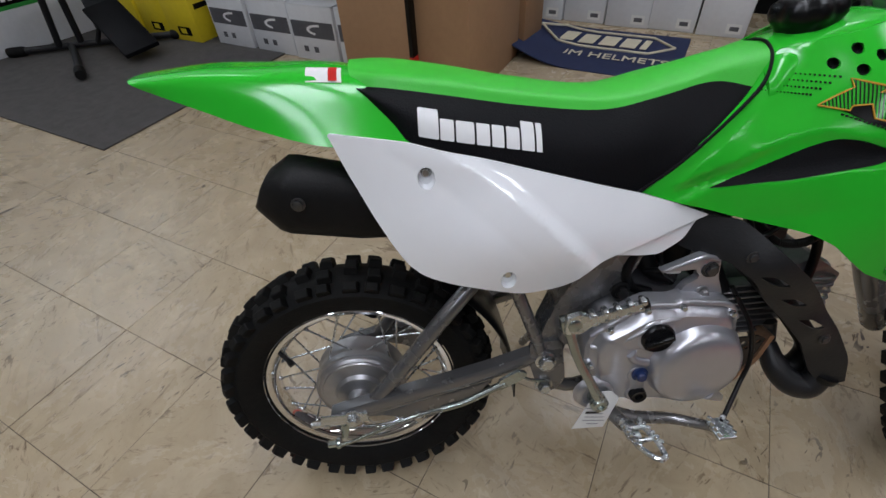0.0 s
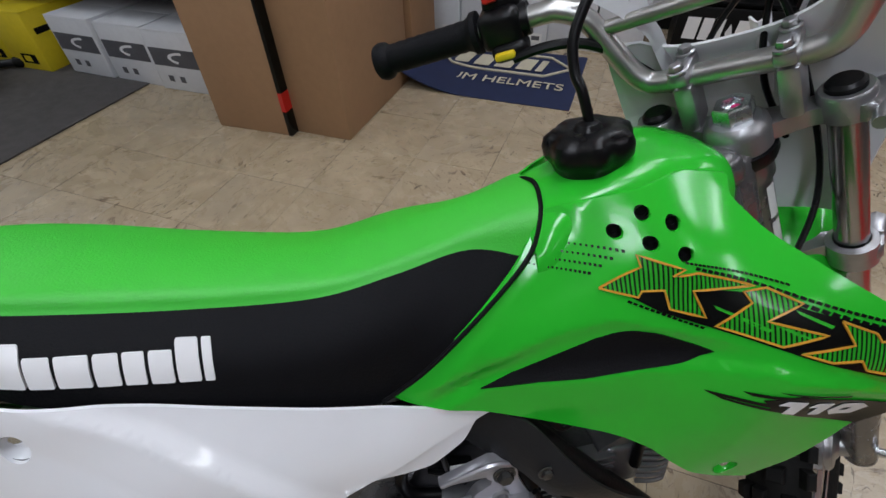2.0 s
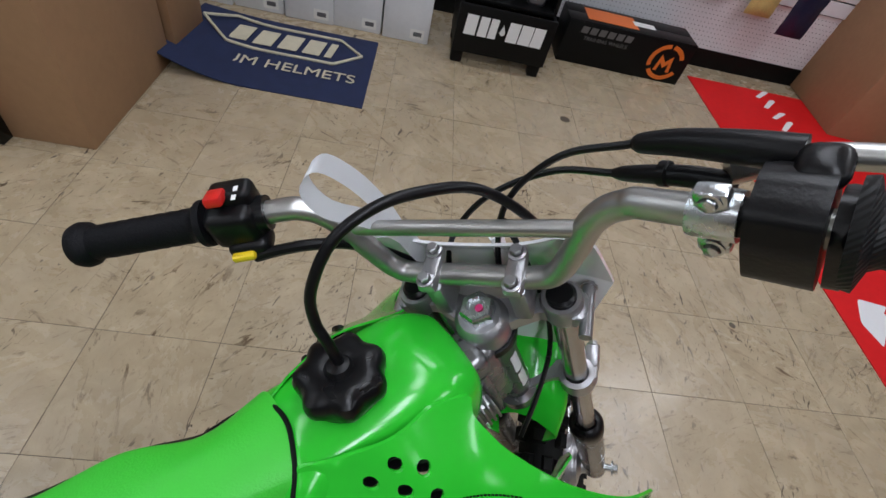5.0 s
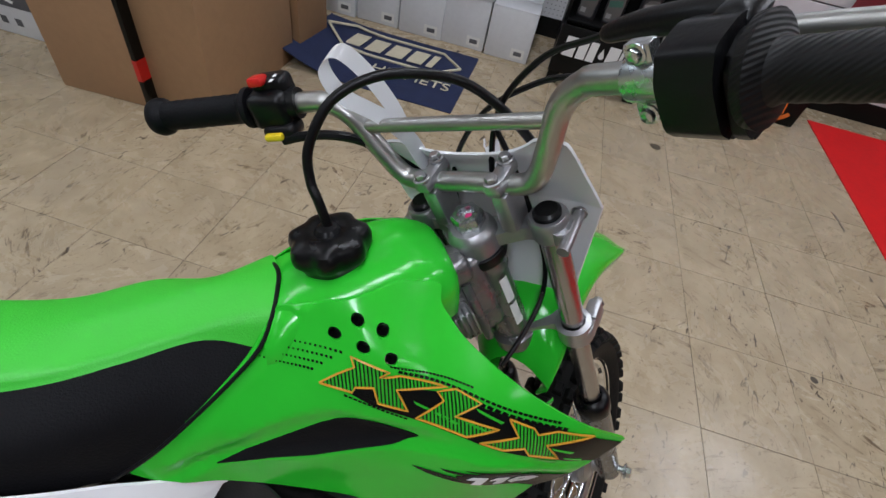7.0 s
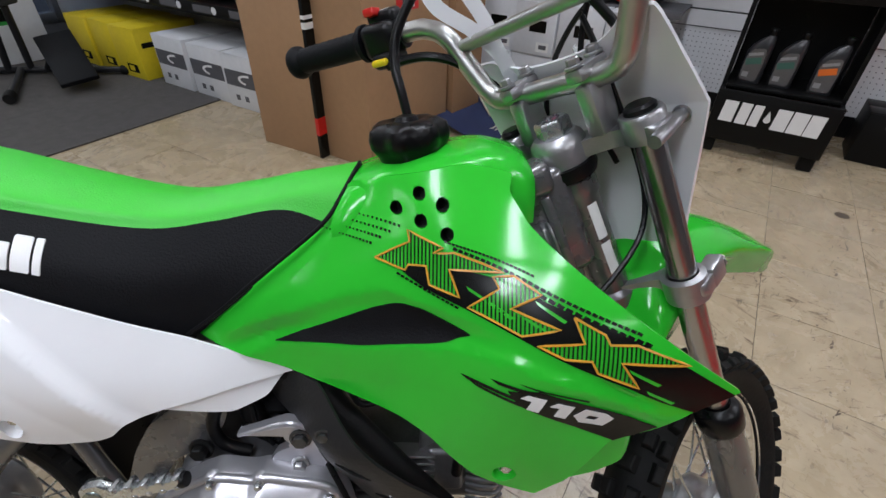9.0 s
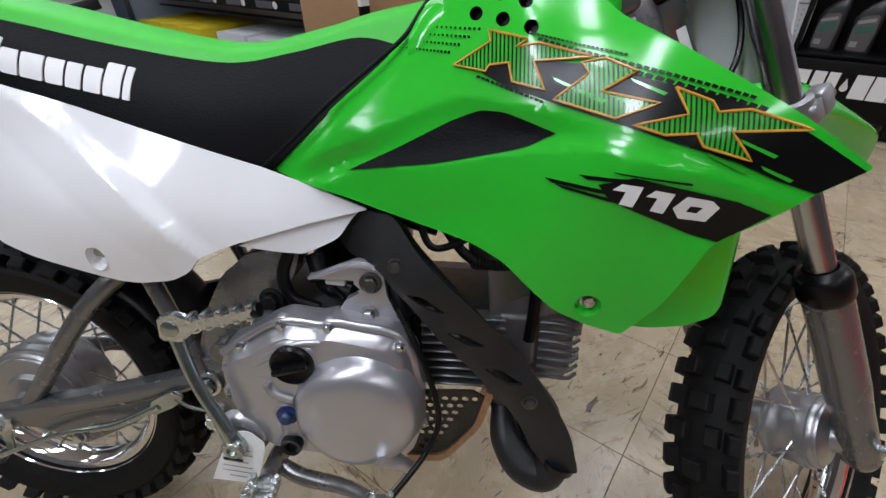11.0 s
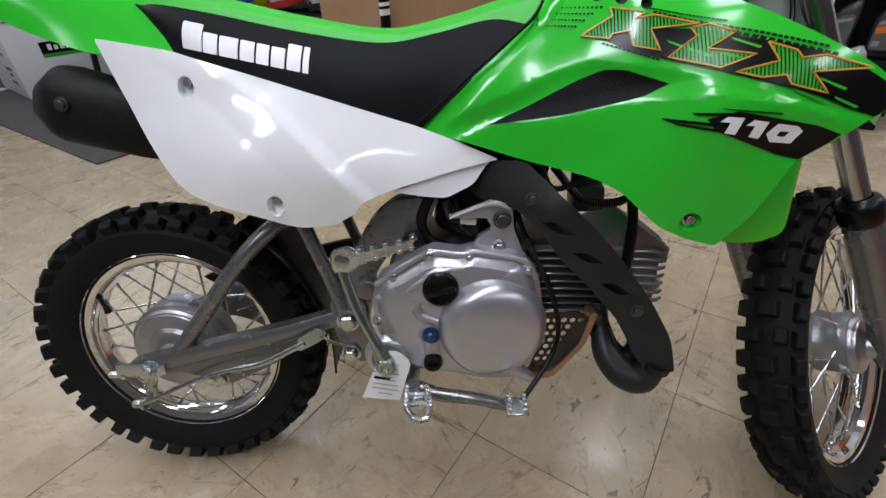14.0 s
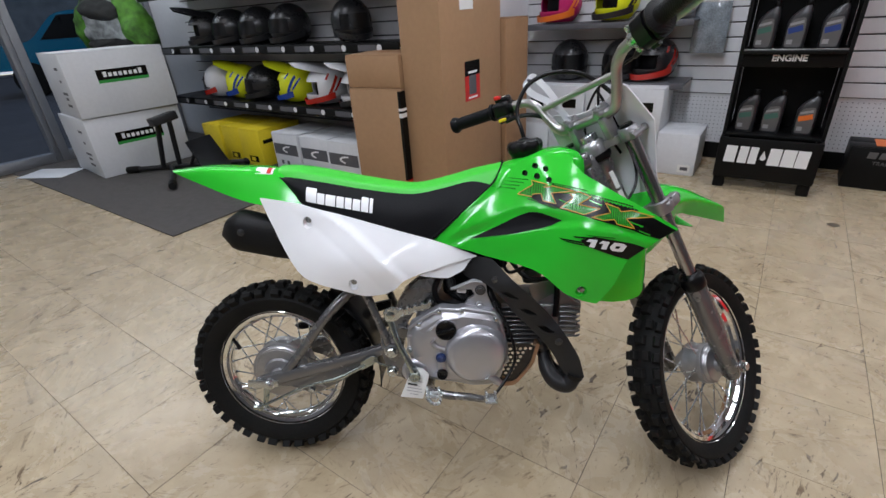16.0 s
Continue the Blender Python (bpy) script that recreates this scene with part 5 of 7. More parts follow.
nut = lathe(bmesh.new(), [(0.0185, -0.022), (0.0185, -0.008), (0.0165, -0.005), (0.0105, -0.005), (0.0098, -0.012), (0, -0.012)], pose(0.002, 0, 0), 6)
fpart("hexagon_nut", nut, ZINC, "zinc plated hexagon nut")
fpart("stem_nut", bm, ALU)
bm = lathe(bmesh.new(), [(0.0, 0.0), (0.0042, 0.0), (0.0042, 0.002), (0.0, 0.003)], pose(0.002, -0.002, -0.0115), 12)
fpart("paint_mark", bm, material("pink_marker", (0.6, 0.03, 0.16), 0.4, spots=0.1), "pink inspection mark on the stem nut")
bm = lathe(bmesh.new(), [(0.023, -0.070), (0.030, -0.068), (0.0325, -0.061), (0.032, -0.053), (0.023, -0.053)], None, 28)
fpart("bearing_cover", bm, BLACKP)
bm = box(bmesh.new(), (0.060, 0.050, 0.125), pose(0.800, -0.022, 0.705, 0, -26, 0), 0.012, 3)
box(bm, (0.046, 0.040, 0.034), pose(0.768, -0.034, 0.752, 0, -26, 0), 0.009, 3)
box(bm, (0.012, 0.010, 0.110), pose(0.808, -0.046, 0.690, 0, -26, 0), 0.004, 2)
part("frame_casting", bm, FRAMEGREY, bike, "grey cast frame part beside the steering head")
bm = box(bmesh.new(), (0.032, 0.026, 0.040), pose(0.782, -0.054, 0.688, 0, -26, 0), 0.005)
bracket = part("head_bracket", bm, ALU, bike, "ribbed cast bracket beside the steering head")
for i in range(5):
    part("rib", box(bmesh.new(), (0.0034, 0.016, 0.040), pose(0.770 + 0.0062 * i, -0.064, 0.686 + 0.003 * i, 0, -26, 0), 0.0012, 1), ALU, bracket)
for line in ([(0.700, -0.040, 0.735), (0.722, -0.045, 0.715), (0.735, -0.040, 0.680), (0.728, -0.030, 0.640)], [(0.712, -0.020, 0.745), (0.742, -0.046, 0.735), (0.756, -0.050, 0.700), (0.745, -0.045, 0.660), (0.72, -0.03, 0.63)], [(0.72, 0.01, 0.74), (0.745, 0.0, 0.72), (0.76, -0.035, 0.690), (0.75, -0.04, 0.64)]):
    part("wiring_loom", tube(bmesh.new(), line, 0.0048, 8, 24), BLACKP, bike, "black wiring beside the steering head")
part("bracket_arm", tube(bmesh.new(), [(0.715, -0.055, 0.752), (0.735, -0.052, 0.742), (0.765, -0.042, 0.728)], 0.011, 12, 12), ALU, bike)
part("bracket_bolt", bolt(bmesh.new(), pose(0.752, -0.075, 0.665) @ RIGHT, 0.007, 0.008), ZINC, bike)
for y in (-0.079, 0.079):
    bm = tube(bmesh.new(), [(0.029, y, -0.024), (0.010, y, -0.43)], 0.0150, 24)
    leg = fpart("fork_tube", bm, FORKSTEEL, "polished steel fork tube")
    bm = lathe(bmesh.new(), [(0.0, 0.001), (0.010, 0.001), (0.0150, 0.0), (0.0150, 0.006), (0.012, 0.009), (0.0, 0.009)], pose(0.028, y, -0.025), 24)
    part("fork_cap", bm, BLACKP, leg, "black rubber fork cap")
    bm = lathe(bmesh.new(), [(0.017, 0.0), (0.024, -0.004), (0.0275, -0.012), (0.0275, -0.034), (0.0245, -0.040)], pose(0.0115, y, -0.395) @ pose(0, 0, 0, 0, 2.7, 0), 24)
    part("dust_seal", bm, BLACKP, leg, "black rubber dust seal")
    bm = lathe(bmesh.new(), [(0.0175, 0.01), (0.0245, 0.005), (0.0245, -0.13), (0.0225, -0.17), (0.0220, -0.248), (0.016, -0.260), (0, -0.262)], pose(0.0100, y, -0.43) @ pose(0, 0, 0, 0, 2.7, 0), 24)
    box(bm, (0.030, 0.020, 0.050), pose(-0.004, y, -0.662), 0.006)
    part("fork_slider", bm, FRAMEGREY, leg, "grey painted fork slider")
bm = tube(bmesh.new(), [(-0.003, -0.118, -0.654), (-0.003, 0.100, -0.654)], 0.007, 12)
bolt(bm, pose(-0.003, -0.112, -0.654) @ RIGHT, 0.010, 0.012)
fpart("front_axle", bm, ZINC)
# front mudguard: a domed top, a crease along each side, and sides that fold in below it
CROWN = [(-0.042, -0.276), (-0.024, -0.254), (0.0, -0.232), (0.060, -0.212), (0.12, -0.228), (0.173, -0.258), (0.225, -0.302), (0.272, -0.346), (0.288, -0.362)]
CREASE = [(-0.046, -0.288), (-0.028, -0.274), (-0.005, -0.258), (0.060, -0.246), (0.115, -0.256), (0.165, -0.278), (0.215, -0.312), (0.265, -0.350), (0.288, -0.369)]
SKIRT = [(-0.050, -0.306), (-0.032, -0.306), (-0.010, -0.306), (0.060, -0.305), (0.120, -0.292), (0.168, -0.322), (0.225, -0.364), (0.278, -0.403), (0.304, -0.422)]


def fender_rail(line, y, up=0.0):
    ws = (0.75, 0.85, 0.95, 1.0, 1.03, 1.04, 1.04, 1.02, 0.97)
    return [(x + up * 0.4, y * w, z + up) for (x, z), w in zip(line, ws)]


half = [fender_rail(SKIRT, 0.044), fender_rail([tuple(Vector(a).lerp(Vector(b), 0.5)) for a, b in zip(SKIRT, CREASE)], 0.058), fender_rail(CREASE, 0.069), fender_rail(CROWN, 0.056, 0.002), fender_rail(CROWN, 0.036, 0.016), fender_rail(CROWN, 0.018, 0.023)]
bm = patch(bmesh.new(), [[(x, -y, z) for x, y, z in r] for r in half] + [fender_rail(CROWN, 0, 0.026)] + half[::-1], 34, 45, 0.003)
fpart("front_mudguard", bm, GREEN, "glossy lime green front mudguard")
# white number plate and its strap
bm = bmesh.new()
cols = []
for z, w, x in ((0.064, 0.106, 0.046), (0.057, 0.114, 0.049), (0.01, 0.121, 0.060), (-0.030, 0.126, 0.069), (-0.042, 0.125, 0.070), (-0.09, 0.108, 0.068), (-0.15, 0.087, 0.062), (-0.19, 0.075, 0.058)):
    cols.append([(x - 0.014 * abs(k / 8) ** 3, w * k / 8, z - (0.024 * (1 - min(1, abs(k / 8) / 0.78) ** 3) if z > 0.03 else 0)) for k in range(-8, 9)])
patch(bm, cols, 24, 26, 0.003)
fpart("number_plate", bm, WHITEP, "blank white plastic number plate")
bm = bmesh.new()
line = catmull([(0.052, 0.060, -0.02), (0.040, 0.060, 0.03), (0.038, 0.064, 0.068), (0.042, 0.070, 0.10), (0.040, 0.080, 0.140), (0.030, 0.092, 0.172), (0.014, 0.104, 0.166), (0.012, 0.098, 0.136), (0.028, 0.078, 0.100), (0.036, 0.062, 0.066), (0.044, 0.062, 0.03)], 48)
prev = None
for p in line:
    cur = [bm.verts.new(p + Vector(o)) for o in ((0.0075, -0.0030, 0.003), (-0.0075, 0.0030, -0.003))]
    if prev:
        bm.faces.new((prev[0], prev[1], cur[1], cur[0]))
    prev = cur
bmesh.ops.solidify(bm, geom=list(bm.faces), thickness=0.0022)
fpart("plate_strap", bm, WHITEP, "looped white rubber strap")
bm = patch(bmesh.new(), [[(0.062, -0.028, 0.045), (0.055, -0.026, 0.0), (0.050, -0.024, -0.03)], [(0.045, -0.020, 0.045), (0.045, -0.020, 0.0), (0.045, -0.020, -0.03)], [(0.062, -0.010, 0.045), (0.055, -0.012, 0.0), (0.050, -0.014, -0.03)]], 8, 7, 0.002)
fpart("plate_bracket", bm, WHITEP)

# ---- shop: materials ----
def tile_material():
    """Marbled vinyl tile: pale beige with short brown streaks that run another way on each tile."""
    m = bpy.data.materials.new("vinyl_tile")
    m.use_nodes = True
    n, l = m.node_tree.nodes, m.node_tree.links
    b = n["Principled BSDF"]
    tc, info, mp, rot = n.new("ShaderNodeTexCoord"), n.new("ShaderNodeObjectInfo"), n.new("ShaderNodeMapping"), n.new("ShaderNodeVectorMath")
    rot.operation = "SCALE"
    rot.inputs[0].default_value = (7.0, 13.0, 6.28)
    l.new(info.outputs["Random"], rot.inputs["Scale"])
    l.new(tc.outputs["Object"], mp.inputs["Vector"])
    sep, comb = n.new("ShaderNodeSeparateXYZ"), n.new("ShaderNodeCombineXYZ")
    l.new(rot.outputs[0], sep.inputs[0]), l.new(sep.outputs["Z"], comb.inputs["Z"])
    l.new(comb.outputs[0], mp.inputs["Rotation"]), l.new(rot.outputs[0], mp.inputs["Location"])

    def streak(scale, squash, lo, hi):
        s, t, r = n.new("ShaderNodeMapping"), n.new("ShaderNodeTexNoise"), n.new("ShaderNodeValToRGB")
        s.inputs["Scale"].default_value = (scale, scale * squash, scale)
        t.inputs["Scale"].default_value, t.inputs["Detail"].default_value, t.inputs["Roughness"].default_value, t.inputs["Distortion"].default_value = 1.0, 6, 0.68, 0.6
        l.new(mp.outputs[0], s.inputs["Vector"]), l.new(s.outputs[0], t.inputs["Vector"]), l.new(t.outputs["Fac"], r.inputs[0])
        r.color_ramp.elements[0].position, r.color_ramp.elements[1].position = lo, hi
        return r.outputs[0]

    def mix(fac, a, c):
        x = n.new("ShaderNodeMix")
        x.data_type = "RGBA"
        for k, v in ((0, fac), (6, a), (7, c)):
            if isinstance(v, tuple):
                x.inputs[k].default_value = (*v, 1)
            else:
                l.new(v, x.inputs[k])
        return x.outputs[2]

    base = mix(streak(9, 1.0, 0.35, 0.7), (0.356, 0.279, 0.176), (0.472, 0.379, 0.250))
    def both(a, c):
        x = n.new("ShaderNodeMath")
        x.operation = "MULTIPLY"
        l.new(a, x.inputs[0]), l.new(c, x.inputs[1])
        return x.outputs[0]

    where = streak(5, 1.2, 0.38, 0.62)
    base = mix(both(streak(9, 4.2, 0.585, 0.630), where), base, (0.095, 0.058, 0.030))
    base = mix(both(streak(26, 2.6, 0.60, 0.66), where), base, (0.14, 0.092, 0.052))
    geo, turn = n.new("ShaderNodeNewGeometry"), n.new("ShaderNodeMapping")
    turn.inputs["Rotation"].default_value = (0, 0, radians(-46))
    l.new(geo.outputs["Position"], turn.inputs["Vector"])

    def scuff(sx, sy, lo, hi, detail=3.0):
        a, t, r = n.new("ShaderNodeMapping"), n.new("ShaderNodeTexNoise"), n.new("ShaderNodeValToRGB")
        a.inputs["Scale"].default_value, a.inputs["Location"].default_value = (sx, sy, 1), (sx * 0.13, sy * 0.07, 0)
        t.inputs["Scale"].default_value, t.inputs["Detail"].default_value, t.inputs["Distortion"].default_value = 1.0, detail, 1.2
        l.new(turn.outputs[0], a.inputs["Vector"]), l.new(a.outputs[0], t.inputs["Vector"]), l.new(t.outputs["Fac"], r.inputs[0])
        r.color_ramp.elements[0].position, r.color_ramp.elements[1].position = lo, hi
        return r.outputs[0]

    worn = scuff(2.6, 2.6, 0.40, 0.60)
    base = mix(both(scuff(14, 46, 0.648, 0.685), worn), base, (0.055, 0.036, 0.022))
    base = mix(both(scuff(30, 74, 0.658, 0.70), worn), base, (0.075, 0.050, 0.030))
    base = mix(streak(60, 2.0, 0.62, 0.74), base, (0.24, 0.175, 0.11))
    base = mix(streak(2.2, 1.0, 0.50, 0.85), base, (0.36, 0.295, 0.21))
    l.new(base, b.inputs["Base Color"])
    r = n.new("ShaderNodeMapRange")
    r.inputs[3].default_value, r.inputs[4].default_value = 0.17, 0.40
    l.new(streak(6, 1.3, 0.3, 0.75), r.inputs[0]), l.new(r.outputs[0], b.inputs["Roughness"])
    return m


TILE = tile_material()
JOINT = material("dark_joint", (0.09, 0.068, 0.048), 0.8, spots=0.3)
CARD = material("brown_cardboard", (0.36, 0.21, 0.11), 0.75, spots=0.10, spot_scale=4, bump=0.15, bump_scale=90)
CARDDARK = material("darker_cardboard", (0.30, 0.165, 0.08), 0.75, spots=0.10, spot_scale=4, bump=0.15, bump_scale=90)
WHITECARD = material("white_carton", (0.66, 0.67, 0.69), 0.5, spots=0.08, spot_scale=4)
YELLOWCARD = material("yellow_carton", (0.72, 0.56, 0.02), 0.45, spots=0.10, spot_scale=5)
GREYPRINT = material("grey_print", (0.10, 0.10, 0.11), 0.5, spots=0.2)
CARPET = material("grey_carpet", (0.085, 0.078, 0.074), 0.95, spots=0.3, spot_scale=20, bump=0.8, bump_scale=700)
NAVY = material("navy_rug", (0.012, 0.022, 0.075), 0.85, spots=0.25, spot_scale=20, bump=0.6, bump_scale=600)
REDMAT = material("red_vinyl_runner", (0.66, 0.007, 0.009), 0.62, spots=0.1, spot_scale=4, bump=0.1, bump_scale=80, spec=0.25)
WALLWHITE = material("white_wall_panel", (0.70, 0.70, 0.72), 0.45, spots=0.06, spot_scale=3)
# dark grey that keeps the unseen walls from throwing light back
WALLDIM = material("bounce_cutting_grey", (0.22, 0.22, 0.23), 0.6, spots=0.1, spot_scale=3)
STANDBLACK = material("black_painted_board", (0.0045, 0.0045, 0.0045), 0.45, spots=0.25, spot_scale=6, rvar=0.08, spec=0.18)
STEELBLACK = material("black_powder_coat", (0.018, 0.018, 0.020), 0.45, 0.2, spots=0.2, spot_scale=20)
HELMETBLACK = material("satin_black_shell", (0.018, 0.018, 0.020), 0.3, spots=0.15, spot_scale=8, rvar=0.08)
HELMETYELLOW = material("fluo_yellow_shell", (0.70, 0.75, 0.02), 0.25, spots=0.06)
HELMETBLUE = material("blue_shell", (0.02, 0.06, 0.30), 0.25, spots=0.1)
HELMETWHITE = material("white_shell", (0.70, 0.70, 0.72), 0.22, spots=0.06)
HELMETRED = material("red_shell", (0.50, 0.03, 0.02), 0.25, spots=0.1)
ORANGE = material("orange_print", (0.75, 0.16, 0.02), 0.4, spots=0.06)
STONE = material("cream_print", (0.62, 0.57, 0.42), 0.85, spots=0.12, spot_scale=30, bump=0.5, bump_scale=500)
GREENLABEL = material("green_label", (0.03, 0.30, 0.05), 0.4, spots=0.1)
ALUFRAME = material("anodised_frame", (0.34, 0.35, 0.37), 0.4, 0.7, spots=0.1)

# ---- shop: floor, walls, ceiling ----
def structure(name, bm, mat, label, m=None):
    ob = link(name, bm, mat, False)
    ob.matrix_basis = m or ROOM
    return tagged(ob, label, name.rstrip("_0123456789"), kind="structure")


def slab(bm, u0, u1, v0, v1, z0, z1, bevel=0.0):
    return box(bm, (u1 - u0, v1 - v0, z1 - z0), pose((u0 + u1) / 2, (v0 + v1) / 2, (z0 + z1) / 2), bevel)


floor = structure("floor", slab(bmesh.new(), -4.62, 7, -6, 4, -0.12, -0.0015), JOINT, "beige marbled vinyl tile floor with dark joints and scuffs")
structure("wall_north", slab(bmesh.new(), -0.9, 7, 3.20, 3.35, -0.1, 3.1), WALLWHITE, "painted shop wall")
structure("wall_northwest", slab(bmesh.new(), -3.9, -0.9, 2.14, 2.30, -0.1, 3.1), WALLWHITE, "painted shop wall behind the helmet shelves")
structure("wall_step", slab(bmesh.new(), -0.9, -0.78, 2.14, 3.2, -0.1, 3.1), WALLWHITE, "white painted wall return")
# south and east walls are out of view, grey to cut bounced light
structure("wall_south", slab(bmesh.new(), -4.62, 7, -6.15, -6, -0.1, 3.1), WALLDIM, "unseen shop wall, grey to cut bounced light")
structure("wall_east", slab(bmesh.new(), 7, 7.15, -6, 3.35, -0.1, 3.1), WALLDIM, "painted shop wall")
structure("ceiling", slab(bmesh.new(), -4.62, 7.15, -6.15, 4, 3.0, 3.1), WALLWHITE, "white panel ceiling")
structure("baseboard", slab(bmesh.new(), -0.78, 7, 3.18, 3.20, 0, 0.11), STANDBLACK, "black skirting along the display wall")

# ceiling lamps: rows of fluorescent fittings that run towards the display wall
def ceiling_lamp(u, v, power, turn=90):
    lamp = thing("ceiling_light", "white fluorescent ceiling light fitting out of view", "ceiling light", ROOM @ pose(u, v, 2.94, 0, 0, turn), "ceiling lights")
    bm = bmesh.new()
    for s in (-1, 1):
        box(bm, (1.24, 0.03, 0.06), pose(0, s * 0.165, 0.03), 0.004)
        box(bm, (0.03, 0.30, 0.06), pose(s * 0.605, 0, 0.03), 0.004)
    part("frame", bm, WHITECARD, lamp)
    part("diffuser", box(bmesh.new(), (1.18, 0.30, 0.01), pose(0, 0, 0.045)), glowing("lamp_diffuser", (1.0, 0.97, 0.90), 3.0), lamp)
    data = bpy.data.lights.new("ceiling_lamp", "AREA")
    data.shape, data.size, data.size_y, data.energy, data.color = "RECTANGLE", 1.18, 0.28, power, (0.86, 0.93, 1.08)
    ob = new("ceiling_lamp", data)
    ob.matrix_basis = ROOM @ pose(u, v, 2.935, 0, 0, turn)


for u, v, power in ((0.45, 1.5, 14), (0.45, 0.0, 24), (0.45, -1.5, 30), (0.45, -3.0, 24), (2.9, 1.5, 17), (2.9, -0.6, 16), (2.9, -2.7, 8), (-1.95, 0.9, 11), (-1.95, -0.9, 9), (-1.95, -2.8, 7), (-3.9, 0.6, 8), (-3.9, -1.6, 5)):
    ceiling_lamp(u, v, power)
# two unseen lamps added near the display wall to brighten it and its cartons
for u in (0.9, 3.3):
    ceiling_lamp(u, 2.35, 13, 0)

# ---- things on the floor ----
def carton(name, label, w, d, h, m, mat, category="cardboard box", tape=True, tapemat=None, group=""):
    """A closed box with flaps, a seam and tape; base at z 0, centred."""
    t = thing(name, label, category, m, group)
    body = part("carton_body", box(bmesh.new(), (w, d, h - 0.006), pose(0, 0, (h - 0.006) / 2), 0.004), mat, t)
    for s in (-1, 1):
        part("flap", box(bmesh.new(), (w - 0.002, d / 2 - 0.002, 0.004), pose(0, s * d / 4, h - 0.0035, 0.25 * s, 0, 0), 0.001), mat, t)
    if tape:
        bm = box(bmesh.new(), (w - 0.004, 0.05, 0.0012), pose(0, 0, h), 0)
        for s in (-1, 1):
            box(bm, (0.0012, 0.05, 0.06), pose(s * w / 2, 0, h - 0.031))
        part("tape", bm, tapemat or CARDDARK, t, "strip of packing tape")
    return t


def decal(parent, bm, mat, name="print", label=""):
    return part(name, bm, mat, parent, label, None, False)


# brown cartons beside the bike
c1 = carton("carton", "brown cardboard carton standing on the floor", 0.365, 0.40, 0.70, ROOM @ pose(-0.885, 1.615, 0, 0, 0, 3), CARD)
c2 = carton("carton", "flat brown cardboard carton on top of another", 0.365, 0.38, 0.172, ROOM @ pose(-0.895, 1.62, 0.702, 0, 0, 4), CARD)
c3 = carton("tall_carton", "tall brown cardboard carton with a small product picture", 0.255, 0.62, 1.62, ROOM @ pose(-0.565, 1.775, 0, 0, 0, 0), CARD)
X = 0.1285
decal(c3, box(bmesh.new(), (0.001, 0.155, 0.205), pose(X, -0.02, 0.705)), RED, "picture_sticker", "red and black product picture")
decal(c3, box(bmesh.new(), (0.001, 0.155, 0.075), pose(X + 0.001, -0.02, 0.772)), INKBLACK)
decal(c3, box(bmesh.new(), (0.001, 0.075, 0.10), pose(X + 0.001, -0.02, 0.685)), GREYPRINT)
decal(c3, box(bmesh.new(), (0.001, 0.09, 0.012), pose(X + 0.002, -0.02, 0.752)), INKWHITE)
decal(c3, box(bmesh.new(), (0.001, 0.09, 0.010), pose(X + 0.002, -0.02, 0.618)), INKWHITE)
decal(c3, box(bmesh.new(), (0.001, 0.13, 0.09), pose(X, -0.06, 1.105)), PAPER, "shipping_label")
c4 = carton("carton", "brown cardboard carton behind the tall one", 0.26, 0.30, 1.0, ROOM @ pose(-0.545, 2.26, 0, 0, 0, 0), CARDDARK)
strip = thing("narrow_box", "narrow black, white and red printed carton edge", "box", ROOM @ pose(-0.7005, 1.45, 0))
part("carton_body", box(bmesh.new(), (0.019, 0.06, 0.69), pose(0, 0, 0.345), 0.002), INKBLACK, strip)
decal(strip, box(bmesh.new(), (0.0194, 0.0604, 0.08), pose(0, 0, 0.15)), RED)
decal(strip, box(bmesh.new(), (0.0194, 0.0604, 0.05), pose(0, 0, 0.575)), INKWHITE)
decal(strip, box(bmesh.new(), (0.0196, 0.0606, 0.012), pose(0, 0, 0.58)), INKBLACK)

# row of white helmet cartons by the wall
for i, w in enumerate((0.25, 0.25, 0.25, 0.25, 0.25)):
    u = -0.50 + i * 0.252
    for k in range(2 if i < 4 else 1):
        b = carton("helmet_box", "plain white helmet carton with a bar label", 0.246, 0.34, 0.268, ROOM @ pose(u + 0.004 * k, 2.87 + 0.01 * ((i + k) % 2), 0.27 * k, 0, 0, 0.6 * ((i * 7 + k * 3) % 5 - 2)), WHITECARD, "box", False, None, "white helmet cartons by the wall")
        decal(b, box(bmesh.new(), (0.075, 0.001, 0.05), pose(0.06, -0.1705, 0.045)), PAPER, "label")
        decal(b, box(bmesh.new(), (0.045, 0.001, 0.022), pose(0.062, -0.1712, 0.045)), GREYPRINT)
        if k:
            decal(b, box(bmesh.new(), (0.10, 0.001, 0.06), pose(0.02, -0.1705, 0.15)), INKBLACK)

# dealer rug lying with one end curled against the carton
rug = thing("rug", "dark blue printed floor rug with a curled end", "rug", ROOM @ pose(-0.06, 2.30, 0))
LEN, DEP = 0.86, 0.62
bm = bmesh.new()
cols = []
for i in range(25):
    x = -0.42 + LEN * i / 24
    lift = 0.0 if x > -0.05 else 0.10 * ((-0.05 - x) / 0.37) ** 1.8
    cols.append([(x + lift * 0.3, -DEP / 2, 0.004 + lift * 0.9), (x + lift * 0.1, 0, 0.004 + lift * 0.6), (x, DEP / 2, 0.004 + lift * 0.25)])
patch(bm, [[c[k] for c in cols] for k in range(3)], 40, 9, 0.005)
part("rug_body", bm, NAVY, rug)
bm = bmesh.new()
P = [(-0.36, 0.14), (-0.24, 0.24), (0.26, 0.24), (0.38, 0.12), (0.26, 0.0), (-0.22, 0.0)]
